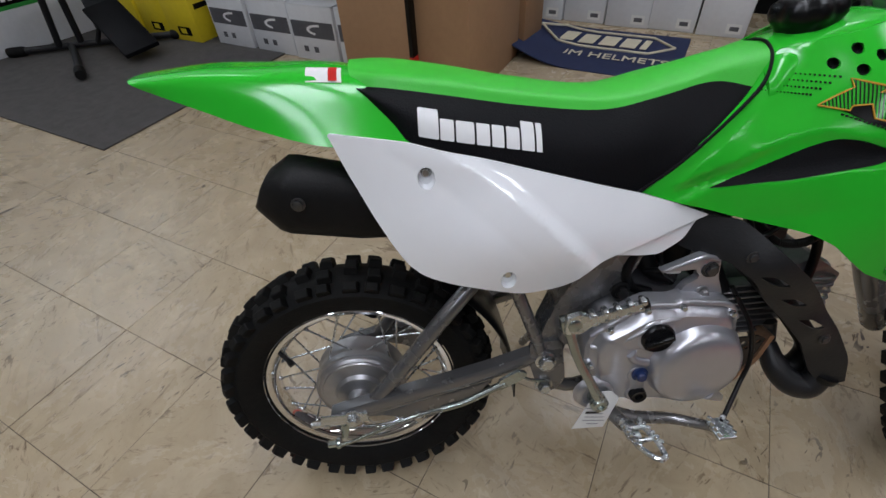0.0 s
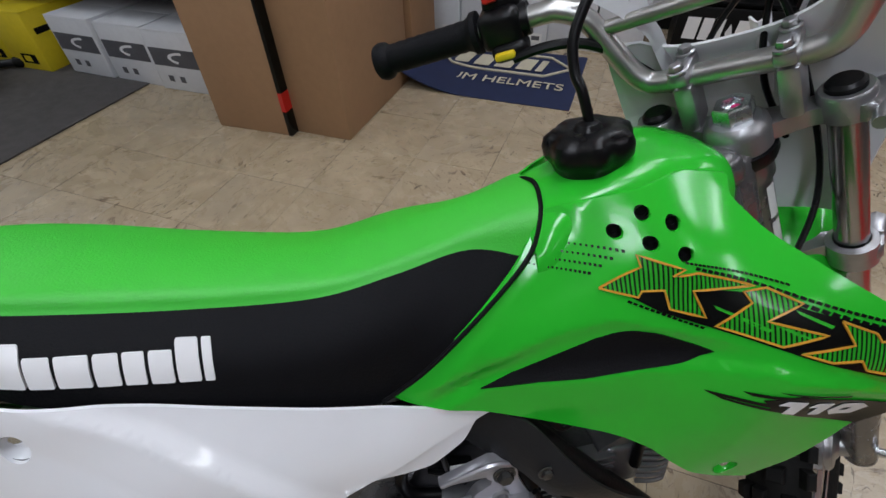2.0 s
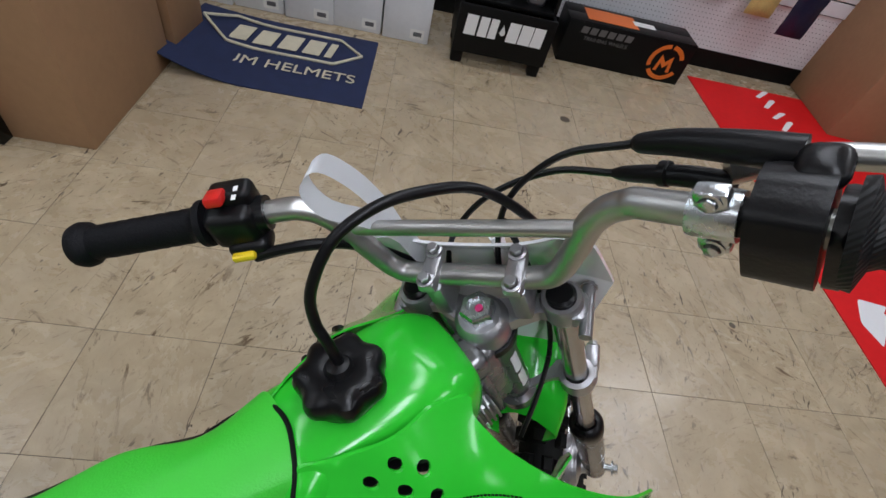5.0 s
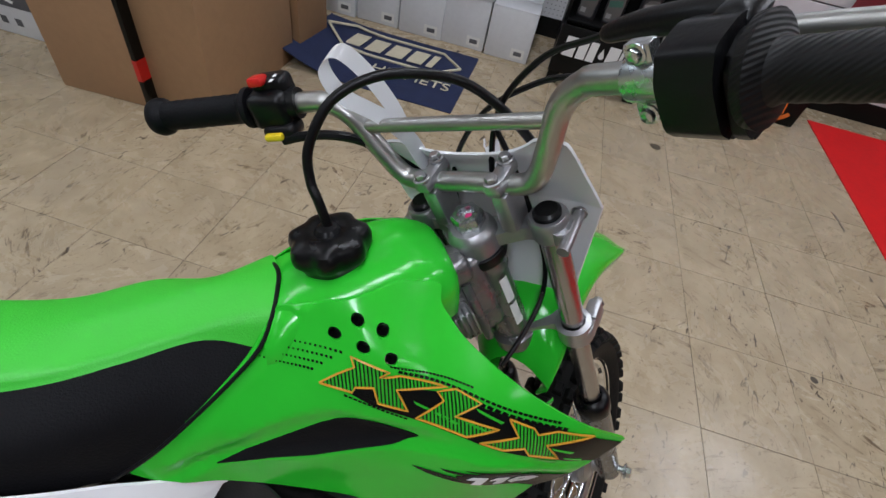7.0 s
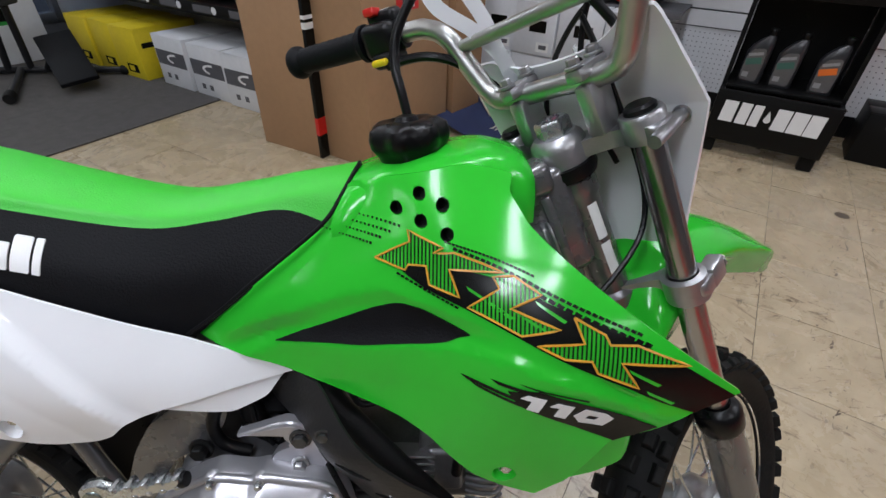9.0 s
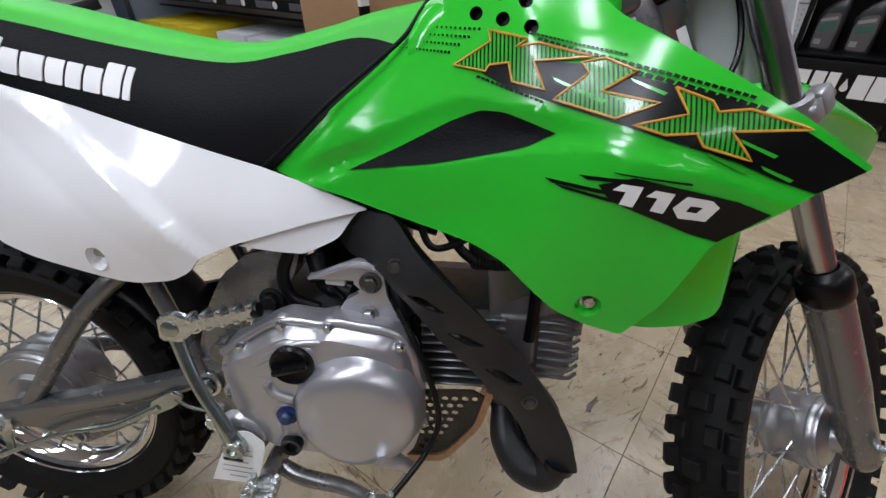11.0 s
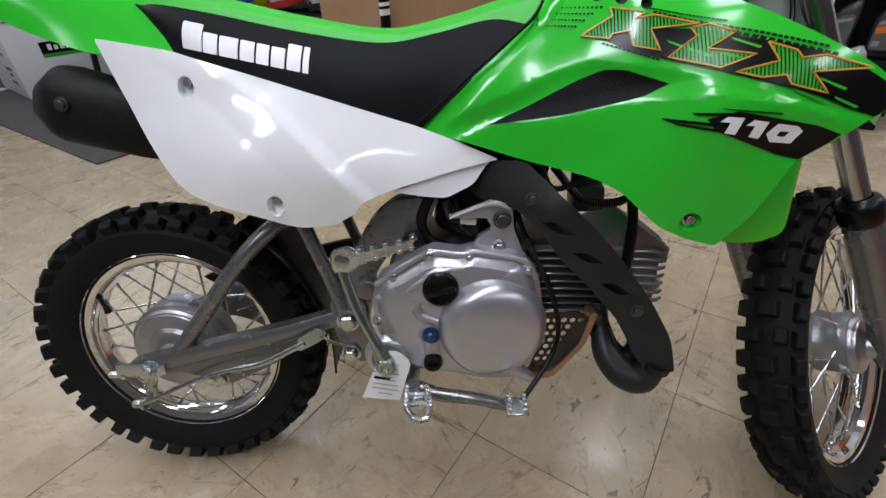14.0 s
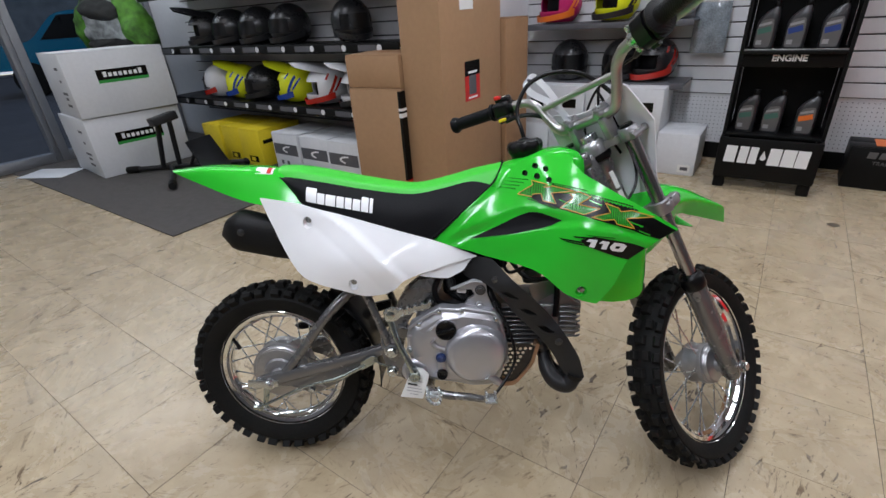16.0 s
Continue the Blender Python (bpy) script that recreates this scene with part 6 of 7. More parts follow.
for a, b in zip(P, P[1:] + P[:1]):
    tube(bm, [(x, y, 0.009 + (0.07 * ((-0.05 - x) / 0.37) ** 1.8 if x < -0.05 else 0)) for x, y in [tuple(Vector(a).lerp(Vector(b), i / 8)) for i in range(9)]], 0.007, 6)
decal(rug, bm, STONE, "border", "cream border line")
bm = bmesh.new()
for i, w in enumerate((0.080, 0.085, 0.088, 0.080, 0.034)):
    prism(bm, [(-w / 2, -0.068), (w / 2, -0.068), (w / 2 + 0.016, 0.068), (-w / 2 + 0.016, 0.068)], 0.003, pose((-0.17, -0.06, 0.055, 0.165, 0.245)[i] - 0.02, 0.115, 0.0095 + (0.006 if i == 0 else 0)))
decal(rug, bm, STONE, "emblem", "cream block emblem")
decal(rug, letters("UM HELMETS", 0.10, 0.001, pose(0.09, -0.11, 0.0105)), STONE, "lettering")

# oil display stand
stand = thing("oil_display_stand", "black oil display stand holding grey bottles", "display stand", ROOM @ pose(0.998, 2.57, 0))
SW, SD, SH = 0.49, 0.34, 1.75
for s in (-1, 1):
    part("side_panel", prism(bmesh.new(), [(0, 0.07), (SD, 0.07), (SD, SH), (0.10, SH), (0.075, 0.30), (0, 0.30)], 0.018, pose(s * (SW / 2 - 0.009) - 0.009, 0, 0) @ Matrix(((0, 0, 1, 0), (1, 0, 0, 0), (0, 1, 0, 0), (0, 0, 0, 1))), 0.002), STANDBLACK, stand)
    for v in (0.04, SD - 0.04):
        part("foot", box(bmesh.new(), (0.06, 0.06, 0.07), pose(s * (SW / 2 - 0.035), v, 0.035), 0.008), STANDBLACK, stand)
part("front_panel", box(bmesh.new(), (SW, 0.018, 0.235), pose(0, -0.009, 0.19), 0.004), STANDBLACK, stand)
part("back_panel", box(bmesh.new(), (SW - 0.04, 0.012, SH - 0.08), pose(0, SD - 0.008, 0.07 + (SH - 0.08) / 2)), STANDBLACK, stand)
for z in (0.31, 0.755, 1.20, 1.65):
    sh = part("shelf", box(bmesh.new(), (SW - 0.038, SD - 0.03, 0.016), pose(0, SD / 2 + 0.03, z), 0.002), STANDBLACK, stand)
    if z > 0.5:
        part("shelf_edge", box(bmesh.new(), (SW - 0.038, 0.012, 0.085), pose(0, 0.088, z - 0.035), 0.002), STANDBLACK, stand)
        part("shelf_lip", box(bmesh.new(), (SW - 0.038, 0.014, 0.008), pose(0, 0.082, z + 0.010), 0.001), BRUSHED, stand)
UP = pose(0, 0, 0, 90, 0, 0)
part("lettering", letters("ENGINE", 0.044, 0.001, pose(-0.01, 0.0805, 0.722) @ UP, 0.0016), INKWHITE, stand)
part("lettering", letters("YOUR", 0.044, 0.001, pose(0.0, 0.0805, 1.172) @ UP, 0.0016), INKWHITE, stand)
for x, w in ((-0.175, 0.062), (-0.112, 0.050), (-0.062, 0.044), (0.040, 0.062), (0.105, 0.066), (0.168, 0.062)):
    part("emblem_block", prism(bmesh.new(), [(-w / 2, -0.048), (w / 2 - 0.004, -0.048), (w / 2, 0.048), (-w / 2 + 0.006, 0.048)], 0.002, pose(x, -0.018, 0.215) @ UP, 0), INKWHITE, stand, "white block emblem")
bm = lathe(bmesh.new(), [(0, 0.0), (0.014, 0.0), (0.014, 0.002), (0, 0.002)], pose(-0.014, -0.018, 0.205) @ UP, 16)
prism(bm, [(-0.013, 0.0), (0.013, 0.0), (0.0, 0.035)], 0.002, pose(-0.014, -0.018, 0.210) @ UP)
part("drop_emblem", bm, INKWHITE, stand, "white drop emblem")


def bottle(m, accent, label):
    """Oil bottle: shouldered body leaning to a side neck, cap and label."""
    b = thing("oil_bottle", label, "bottle", m, "oil bottles on the stand")
    bm = bmesh.new()
    rings = []
    for z, x0, x1, d in ((0, -0.052, 0.052, 0.030), (0.006, -0.055, 0.055, 0.033), (0.145, -0.055, 0.055, 0.033), (0.175, -0.040, 0.056, 0.031), (0.205, -0.010, 0.054, 0.025), (0.222, 0.016, 0.048, 0.016), (0.232, 0.018, 0.046, 0.014)):
        rings.append([bm.verts.new(((x0 + x1) / 2 + (x1 - x0) / 2 * math.copysign(abs(math.cos(a)) ** 0.6, math.cos(a)), d * math.copysign(abs(math.sin(a)) ** 0.6, math.sin(a)), z)) for a in [2 * math.pi * k / 20 for k in range(20)]])
    for p, q in zip(rings, rings[1:]):
        for k in range(20):
            bm.faces.new((p[k], p[(k + 1) % 20], q[(k + 1) % 20], q[k]))
    bm.faces.new(rings[0][::-1]), bm.faces.new(rings[-1])
    part("bottle_body", bm, BOTTLE, b)
    part("cap", lathe(bmesh.new(), [(0.019, 0.226), (0.020, 0.230), (0.020, 0.252), (0.017, 0.256), (0, 0.256)], pose(0.032, 0, 0), 20), STANDBLACK, b)
    part("label", prism(bmesh.new(), smooth_outline([(-0.044, 0.012, 0.4), (0.040, 0.012, 0.4), (0.046, 0.10, 0.4), (0.040, 0.168, 0.6), (-0.02, 0.160, 0.6), (-0.044, 0.12, 0.5)], 0.01), 0.001, pose(0, -0.0335, 0) @ UP), GREYLABEL, b)
    part("label_band", box(bmesh.new(), (0.074, 0.001, 0.030), pose(-0.002, -0.0352, 0.105, 0, -14, 0), 0), accent, b, "coloured label band")
    part("label_print", box(bmesh.new(), (0.070, 0.001, 0.014), pose(-0.002, -0.0352, 0.138, 0, -14, 0), 0), PALEINK, b)
    part("label_print", box(bmesh.new(), (0.030, 0.001, 0.024), pose(-0.020, -0.0352, 0.040), 0), PALEINK, b)
    return b


PALEINK = material("pale_grey_print", (0.32, 0.32, 0.32), 0.4, spots=0.2, spot_scale=40)
BOTTLE = material("grey_bottle", (0.035, 0.035, 0.038), 0.3, spots=0.15, spot_scale=10)
GREYLABEL = material("silver_label", (0.13, 0.125, 0.125), 0.35, 0.2, spots=0.15, spot_scale=20)
TEAL = material("teal_band", (0.05, 0.14, 0.11), 0.4, spots=0.1)
BLUEBAND = material("blue_band", (0.02, 0.05, 0.22), 0.4, spots=0.1)
for z, row in ((0.318, ((-0.145, TEAL, "dark grey oil bottle with a green label band"), (-0.020, TEAL, "dark grey oil bottle with a green label band"), (0.135, ORANGE, "dark grey oil bottle with an orange label band"))),
               (0.763, ((-0.145, TEAL, "dark grey oil bottle with a teal label band"), (-0.010, BLUEBAND, "dark grey oil bottle with a blue label band"), (0.140, BLUEBAND, "dark grey oil bottle with a blue label band")))):
    for x, acc, lab in row:
        bottle(ROOM @ pose(0.998 + x, 2.57 + 0.135, z, 0, 0, -8 + 40 * x) @ Matrix.Diagonal((0.86, 0.9, 0.92, 1)), acc, lab)

# training wheel carton
mb = carton("printed_box", "long black and orange printed carton by the wall", 0.76, 0.24, 0.24, ROOM @ pose(1.765, 2.965, 0, 0, 0, -1), STANDBLACK, "box", False)
bm = bmesh.new()
for a0, a1 in ((20, 85), (95, 200), (215, 330)):
    ring = [(0.104 * math.cos(radians(a)), 0.104 * math.sin(radians(a))) for a in np.linspace(a0, a1, 14)] + [(0.080 * math.cos(radians(a)), 0.080 * math.sin(radians(a))) for a in np.linspace(a1, a0, 14)]
    prism(bm, ring, 0.001, pose(0.245, -0.1205, 0.115) @ UP)
prism(bm, [(-0.05, -0.05), (-0.03, -0.05), (-0.025, 0.0), (0.0, -0.03), (0.025, 0.0), (0.03, -0.05), (0.05, -0.05), (0.035, 0.045), (0.0, 0.005), (-0.035, 0.045)], 0.001, pose(0.245, -0.1205, 0.112) @ UP)
decal(mb, bm, ORANGE, "emblem", "orange ring emblem")
decal(mb, letters("TRAINING WHEELS", 0.030, 0.0005, pose(-0.14, -0.1206, 0.150) @ UP), GREYLABEL, "lettering")
for i in range(6):
    decal(mb, prism(bmesh.new(), [(-0.020, -0.018), (0.020, -0.018), (0.026, 0.018), (-0.014, 0.018)], 0.0006, pose(-0.28 + 0.052 * i, -0.1206, 0.195) @ UP), GREYLABEL, "emblem_block")
decal(mb, box(bmesh.new(), (0.30, 0.16, 0.001), pose(-0.12, 0.0, 0.241)), ORANGE, "print")
decal(mb, box(bmesh.new(), (0.13, 0.06, 0.001), pose(0.08, 0.0, 0.242)), PAPER, "label")

# grey entrance carpet and red runner
structure("carpet_1", slab(bmesh.new(), -4.48, -1.708, 0.49, 2.13, 0.0, 0.008, 0.002), CARPET, "dark grey entrance carpet with worn edge")
structure("carpet_2", slab(bmesh.new(), 2.278, 3.35, -1.5, 3.00, 0.0, 0.004, 0.001), REDMAT, "red vinyl floor runner with white print")
c5 = carton("carton", "large brown cardboard carton on the red runner", 0.7, 0.60, 0.9, ROOM @ pose(3.42, 2.86, 0.004, 0, 0, -6), CARD)
rr = thing("runner_print", "white brush lettering shapes printed on the runner", "print", ROOM @ pose(2.76, 2.65, 0.0045), kind="structure")
for v, w in ((0.30, 0.10), (0.19, 0.12), (0.06, 0.09), (-0.05, 0.12), (-0.17, 0.10), (-0.30, 0.08), (-0.45, 0.12), (-0.60, 0.10)):
    part("print", prism(bmesh.new(), [(-0.06, -w * 0.5), (-0.035, -w * 0.5 - 0.01), (0.07, w * 0.35), (0.065, w * 0.5), (0.03, w * 0.42)], 0.0008, pose(0.01, v, 0)), INKWHITE, rr)
logo = [(-0.02, 0.12), (0.10, 0.10), (0.06, 0.06), (0.10, 0.03), (0.04, 0.0), (0.06, -0.05), (0.0, -0.04), (-0.05, -0.10), (-0.08, 0.0)]
part("print", prism(bmesh.new(), smooth_outline([(x, y, 0.3) for x, y in logo], 0.02), 0.0008, pose(-0.33, -1.46, 0)), INKWHITE, rr)

# packets hung on the pegboard and slatwall
def packet(u, v, z, w, h, mat, header, label):
    """A flat filled bag with a folded card at its top."""
    p = thing("hanging_packet", label, "packet", ROOM @ pose(u, v, z), "packets hung on the wall")
    bm = bmesh.new()
    bmesh.ops.create_grid(bm, x_segments=10, y_segments=12, size=0.5)
    for q in bm.verts:
        x, y = q.co.x, q.co.y
        q.co = Vector((x * w, -0.020 * (1 - (2 * x) ** 2) * (1 - (2 * y) ** 4) + 0.006 * noise.noise(Vector((x * 6 + u, y * 6, z))), y * h))
    bmesh.ops.solidify(bm, geom=list(bm.faces), thickness=0.004)
    part("bag", bm, mat, p)
    part("header_card", box(bmesh.new(), (w * 1.02, 0.004, h * 0.16), pose(0, 0.0, h * 0.56), 0.001), header, p)
    part("hook", tube(bmesh.new(), [(0, -0.02, h * 0.60), (0, 3.185 - v, h * 0.61)], 0.003, 6), ZINC, p)


BAGGREY = material("clear_grey_bag", (0.30, 0.34, 0.38), 0.15, spots=0.5, spot_scale=14, bump=0.5, bump_scale=40)
BAGYELLOW = material("pale_yellow_bag", (0.62, 0.48, 0.18), 0.3, spots=0.3, spot_scale=16, bump=0.4, bump_scale=40)
BAGNAVY = material("navy_bag", (0.008, 0.012, 0.040), 0.35, spots=0.3, spot_scale=12, bump=0.4, bump_scale=40)
BAGRED = material("dull_red_bag", (0.22, 0.03, 0.04), 0.3, spots=0.4, spot_scale=12, bump=0.4, bump_scale=40)
packet(0.53, 3.08, 0.86, 0.20, 0.30, BAGGREY, WHITECARD, "clear bag with grey goods hung on the slatwall")
packet(2.53, 3.12, 0.47, 0.17, 0.18, BAGYELLOW, BLUEBAND, "yellow packet with a blue edge hung on the pegboard")
packet(2.66, 2.94, 0.49, 0.17, 0.26, BAGNAVY, STANDBLACK, "navy packet hung on the pegboard")
packet(2.25, 3.12, 0.56, 0.22, 0.22, BAGRED, WHITECARD, "dull red packet hung on the pegboard")

# helmet shelves on the left
for z in (0.49, 0.905, 1.33):
    sh = thing("shelf", "dark grey display shelf with price labels on its edge", "shelf", ROOM @ pose(-2.35, 1.92, z), "helmet shelves")
    part("board", box(bmesh.new(), (2.9, 0.42, 0.02), pose(0, 0, -0.01), 0.003), STANDBLACK, sh)
    part("edge_strip", box(bmesh.new(), (2.9, 0.012, 0.06), pose(0, -0.216, -0.02), 0.002), STANDBLACK, sh)
    for i in range(9):
        part("price_label", box(bmesh.new(), (0.15, 0.001, 0.036), pose(-1.2 + i * 0.30, -0.2226, -0.02), 0), GREYPRINT, sh)
        part("price_label", lathe(bmesh.new(), [(0, 0.001), (0.02, 0.001), (0.02, 0)], pose(-1.10 + i * 0.30, -0.2226, -0.02) @ UP, 14), HELMETWHITE, sh, "round white label")
# both slatwalls: a dark grey sheet behind white slats gives the grooves their tone
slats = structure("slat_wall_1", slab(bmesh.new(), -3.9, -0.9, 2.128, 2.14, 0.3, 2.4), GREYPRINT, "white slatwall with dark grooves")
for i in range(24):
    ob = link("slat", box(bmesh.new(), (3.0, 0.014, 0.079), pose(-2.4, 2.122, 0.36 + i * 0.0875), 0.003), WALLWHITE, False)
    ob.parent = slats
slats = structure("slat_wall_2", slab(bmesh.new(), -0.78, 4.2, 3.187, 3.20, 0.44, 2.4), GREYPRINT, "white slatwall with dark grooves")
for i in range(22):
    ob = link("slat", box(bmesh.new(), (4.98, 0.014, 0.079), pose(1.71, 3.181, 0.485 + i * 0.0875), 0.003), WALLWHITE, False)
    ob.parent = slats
bm = slab(bmesh.new(), -0.78, 4.2, 3.186, 3.20, 0.112, 0.44)
structure("pegboard", bm, WALLWHITE, "white perforated pegboard below the slatwall")
bm = bmesh.new()
for i in range(150):
    for j in range(12):
        p = (-0.70 + i * 0.0254, 3.1855, 0.135 + j * 0.0254)
        bm.faces.new([bm.verts.new((p[0] + 0.0032 * math.cos(a), p[1], p[2] + 0.0032 * math.sin(a))) for a in [math.pi * k / 3 for k in range(6)]])
ob = structure("peg_holes", bm, GREYPRINT, "rows of round pegboard holes")


def helmet(m, shell_mat, trim_mat, visor, label, open_face=False, group="helmets on the shelves"):
    """A crash helmet facing local -y: shell, chin bar, eye port, rim and peak. Base at z 0."""
    h = thing("helmet", label, "helmet", m, group)
    bm = bmesh.new()
    n, k = 28, 16
    rows = []
    for j in range(k + 1):
        f = math.pi * 0.80 * j / k
        row = []
        for i in range(n):
            a = 2 * math.pi * i / n
            x, y, z = 0.125 * math.sin(f) * math.cos(a), 0.150 * math.sin(f) * math.sin(a), 0.135 * math.cos(f) + 0.125
            if y < 0 and z < 0.11:
                y *= 1 + 0.22 * min(1, (0.11 - z) / 0.06) * max(0, math.sin(-a)) ** 2
            row.append(bm.verts.new((x, y, z)))
        rows.append(row)
    for p, q in zip(rows, rows[1:]):
        for i in range(n):
            c = (p[i].co + q[(i + 1) % n].co) / 2
            if c.y < -0.045 and 0.085 < c.z < 0.165 and abs(c.x) < 0.10:
                continue
            bm.faces.new((p[i], p[(i + 1) % n], q[(i + 1) % n], q[i]))
    bmesh.ops.remove_doubles(bm, verts=bm.verts, dist=1e-5)
    bmesh.ops.solidify(bm, geom=list(bm.faces), thickness=0.008)
    part("helmet_shell", bm, shell_mat, h)
    part("lining", lathe(bmesh.new(), [(0.0, 0.235), (0.06, 0.22), (0.10, 0.16), (0.105, 0.10), (0.09, 0.03), (0.0, 0.03)], pose(0, 0.01, 0), 20), VINYL, h)
    bm = patch(bmesh.new(), [[(-0.128, 0.02, 0.10), (-0.127, -0.05, 0.075), (-0.075, -0.155, 0.055), (0, -0.185, 0.05), (0.075, -0.155, 0.055), (0.127, -0.05, 0.075), (0.128, 0.02, 0.10)],
                             [(-0.125, 0.02, 0.05), (-0.122, -0.05, 0.035), (-0.07, -0.15, 0.02), (0, -0.18, 0.015), (0.07, -0.15, 0.02), (0.122, -0.05, 0.035), (0.125, 0.02, 0.05)]], 24, 6, 0.006)
    part("chin_bar", bm, trim_mat, h)
    if visor:
        bm = patch(bmesh.new(), [[(-0.11, -0.01, 0.215), (-0.09, -0.13, 0.250), (-0.06, -0.22, 0.278)], [(-0.04, -0.02, 0.262), (-0.03, -0.13, 0.292), (-0.025, -0.245, 0.305)], [(0.04, -0.02, 0.262), (0.03, -0.13, 0.292), (0.025, -0.245, 0.305)], [(0.11, -0.01, 0.215), (0.09, -0.13, 0.250), (0.06, -0.22, 0.278)]], 12, 13, 0.004)
        part("peak", bm, shell_mat, h)
        for s in (-1, 1):
            for y0, y1, z0, z1, w in ((0.10, 0.02, 0.20, 0.10, 0.018), (0.06, -0.02, 0.215, 0.085, 0.024), (0.00, -0.035, 0.225, 0.18, 0.016)):
                rails = []
                for d in (-w / 2, w / 2):
                    pts = [(y0 + (y1 - y0) * i / 6 + d, z0 + (z1 - z0) * i / 6) for i in range(7)]
                    rails.append([(s * (0.010 + 0.125 * math.sqrt(max(0.0, 1 - (y / 0.150) ** 2 - ((z - 0.125) / 0.135) ** 2))), y, z) for y, z in pts])
                part("graphic", patch(bmesh.new(), rails, 10, 4, 0.001), trim_mat, h)
    else:
        bm = patch(bmesh.new(), [[(-0.118, -0.05, 0.17), (-0.07, -0.135, 0.172), (0, -0.158, 0.172), (0.07, -0.135, 0.172), (0.118, -0.05, 0.17)], [(-0.123, -0.05, 0.08), (-0.075, -0.145, 0.08), (0, -0.17, 0.08), (0.075, -0.145, 0.08), (0.123, -0.05, 0.08)]], 16, 6, 0.003)
        part("visor_shield", bm, BLACKP, h, "smoked face shield")
    return h


for i in range(4):
    helmet(ROOM @ pose(-3.15 + i * 0.36, 1.90, 0.907, 0, 0, -20 + 6 * i), HELMETBLACK, HELMETBLACK, i == 0, "satin black helmet standing on the shelf")
helmet(ROOM @ pose(-1.45, 1.90, 0.907, 0, 0, 60), HELMETBLACK, HELMETBLACK, False, "satin black helmet standing on the shelf")
for u, a, b, v, yaw, lab in ((-3.15, HELMETWHITE, HELMETRED, False, -70, "white and red helmet on the shelf"), (-2.82, HELMETYELLOW, HELMETBLUE, True, -72, "fluorescent yellow and blue motocross helmet"), (-2.52, HELMETBLACK, HELMETBLACK, False, -40, "plain black helmet on the shelf"),
                             (-2.12, HELMETYELLOW, HELMETBLUE, True, -68, "fluorescent yellow and blue motocross helmet"), (-1.78, HELMETWHITE, HELMETRED, True, -30, "white, black and red motocross helmet"), (-1.42, HELMETWHITE, HELMETBLACK, True, -35, "white and black motocross helmet")):
    helmet(ROOM @ pose(u, 1.90, 0.492, 0, 0, yaw), a, b, v, lab)
for z in (0.545, 0.92):
    sh = thing("shelf", "narrow display shelf hooked to the slatwall", "shelf", ROOM @ pose(0.05, 3.02, z), "wall shelves")
    part("board", box(bmesh.new(), (1.15, 0.32, 0.012), pose(-0.16, 0, -0.006), 0.002), GREYPRINT, sh)
    part("edge_strip", box(bmesh.new(), (1.15, 0.01, 0.036), pose(-0.16, -0.165, -0.016), 0.002), GREYPRINT, sh)
PINK = material("magenta_shell", (0.50, 0.02, 0.14), 0.25, spots=0.1)
for u, z, a, b, yaw, v, lab in ((-0.36, 0.547, HELMETBLACK, HELMETBLACK, 20, False, "glossy black helmet on the wall shelf"), (0.02, 0.547, HELMETBLACK, HELMETBLACK, 10, False, "glossy black helmet on the wall shelf"), (0.24, 0.547, HELMETBLACK, HELMETRED, -30, True, "black helmet with red and white stripes"),
                                (-0.45, 0.922, PINK, ORANGE, -30, True, "pink and orange motocross helmet"), (-0.05, 0.922, HELMETYELLOW, HELMETBLACK, -30, True, "fluorescent yellow and black motocross helmet"), (0.32, 0.922, HELMETWHITE, PINK, -30, True, "white and pink motocross helmet")):
    helmet(ROOM @ pose(u, 3.02, z, 0, 0, yaw), a, b, v, lab, group="helmets on the wall")

# cartons under the shelves
for i in range(3):
    b = carton("yellow_box", "glossy yellow printed carton under the shelf", 0.26, 0.42, 0.30, ROOM @ pose(-3.0 + i * 0.265, 1.80 + 0.012 * (i % 2), 0.009, 0, 0, 1.2 * (i - 1)), YELLOWCARD, "box", False, None, "yellow cartons")
    decal(b, box(bmesh.new(), (0.11, 0.001, 0.05), pose(0.01, -0.2106, 0.06)), INKBLACK)
    decal(b, box(bmesh.new(), (0.05, 0.001, 0.03), pose(0.0, -0.2112, 0.06)), YELLOWCARD)
    if i == 2:
        decal(b, box(bmesh.new(), (0.001, 0.12, 0.03), pose(0.1306, -0.12, 0.20)), INKBLACK)
for i in range(4):
    b = carton("helmet_carton", "white printed helmet carton under the shelf", 0.30, 0.40, 0.29, ROOM @ pose(-2.075 + i * 0.312, 1.835 + 0.01 * (i % 2), 0.0 if i else 0.009, 0, 0, 1.0 * (i - 1)), WHITECARD, "box", False, None, "white printed cartons")
    decal(b, box(bmesh.new(), (0.28, 0.001, 0.085), pose(0, -0.2006, 0.165)), GREYPRINT, "print", "dark printed band")
    bm = bmesh.new()
    for k in range(7):
        prism(bm, [(0.09 * math.cos(radians(90 + k * 22)) * 1.0, 0.03 * math.sin(radians(90 + k * 22))), (0.09 * math.cos(radians(112 + k * 22)), 0.03 * math.sin(radians(112 + k * 22))), (0.07 * math.cos(radians(112 + k * 22)), 0.018 * math.sin(radians(112 + k * 22))), (0.07 * math.cos(radians(90 + k * 22)), 0.018 * math.sin(radians(90 + k * 22)))], 0.0005, pose(0.05, -0.2014, 0.165) @ UP)
    decal(b, bm, INKWHITE)
    decal(b, box(bmesh.new(), (0.03, 0.001, 0.03), pose(-0.07, -0.2006, 0.06)), GREYPRINT)
    decal(b, box(bmesh.new(), (0.03, 0.001, 0.03), pose(0.0, -0.2006, 0.06)), GREYPRINT)

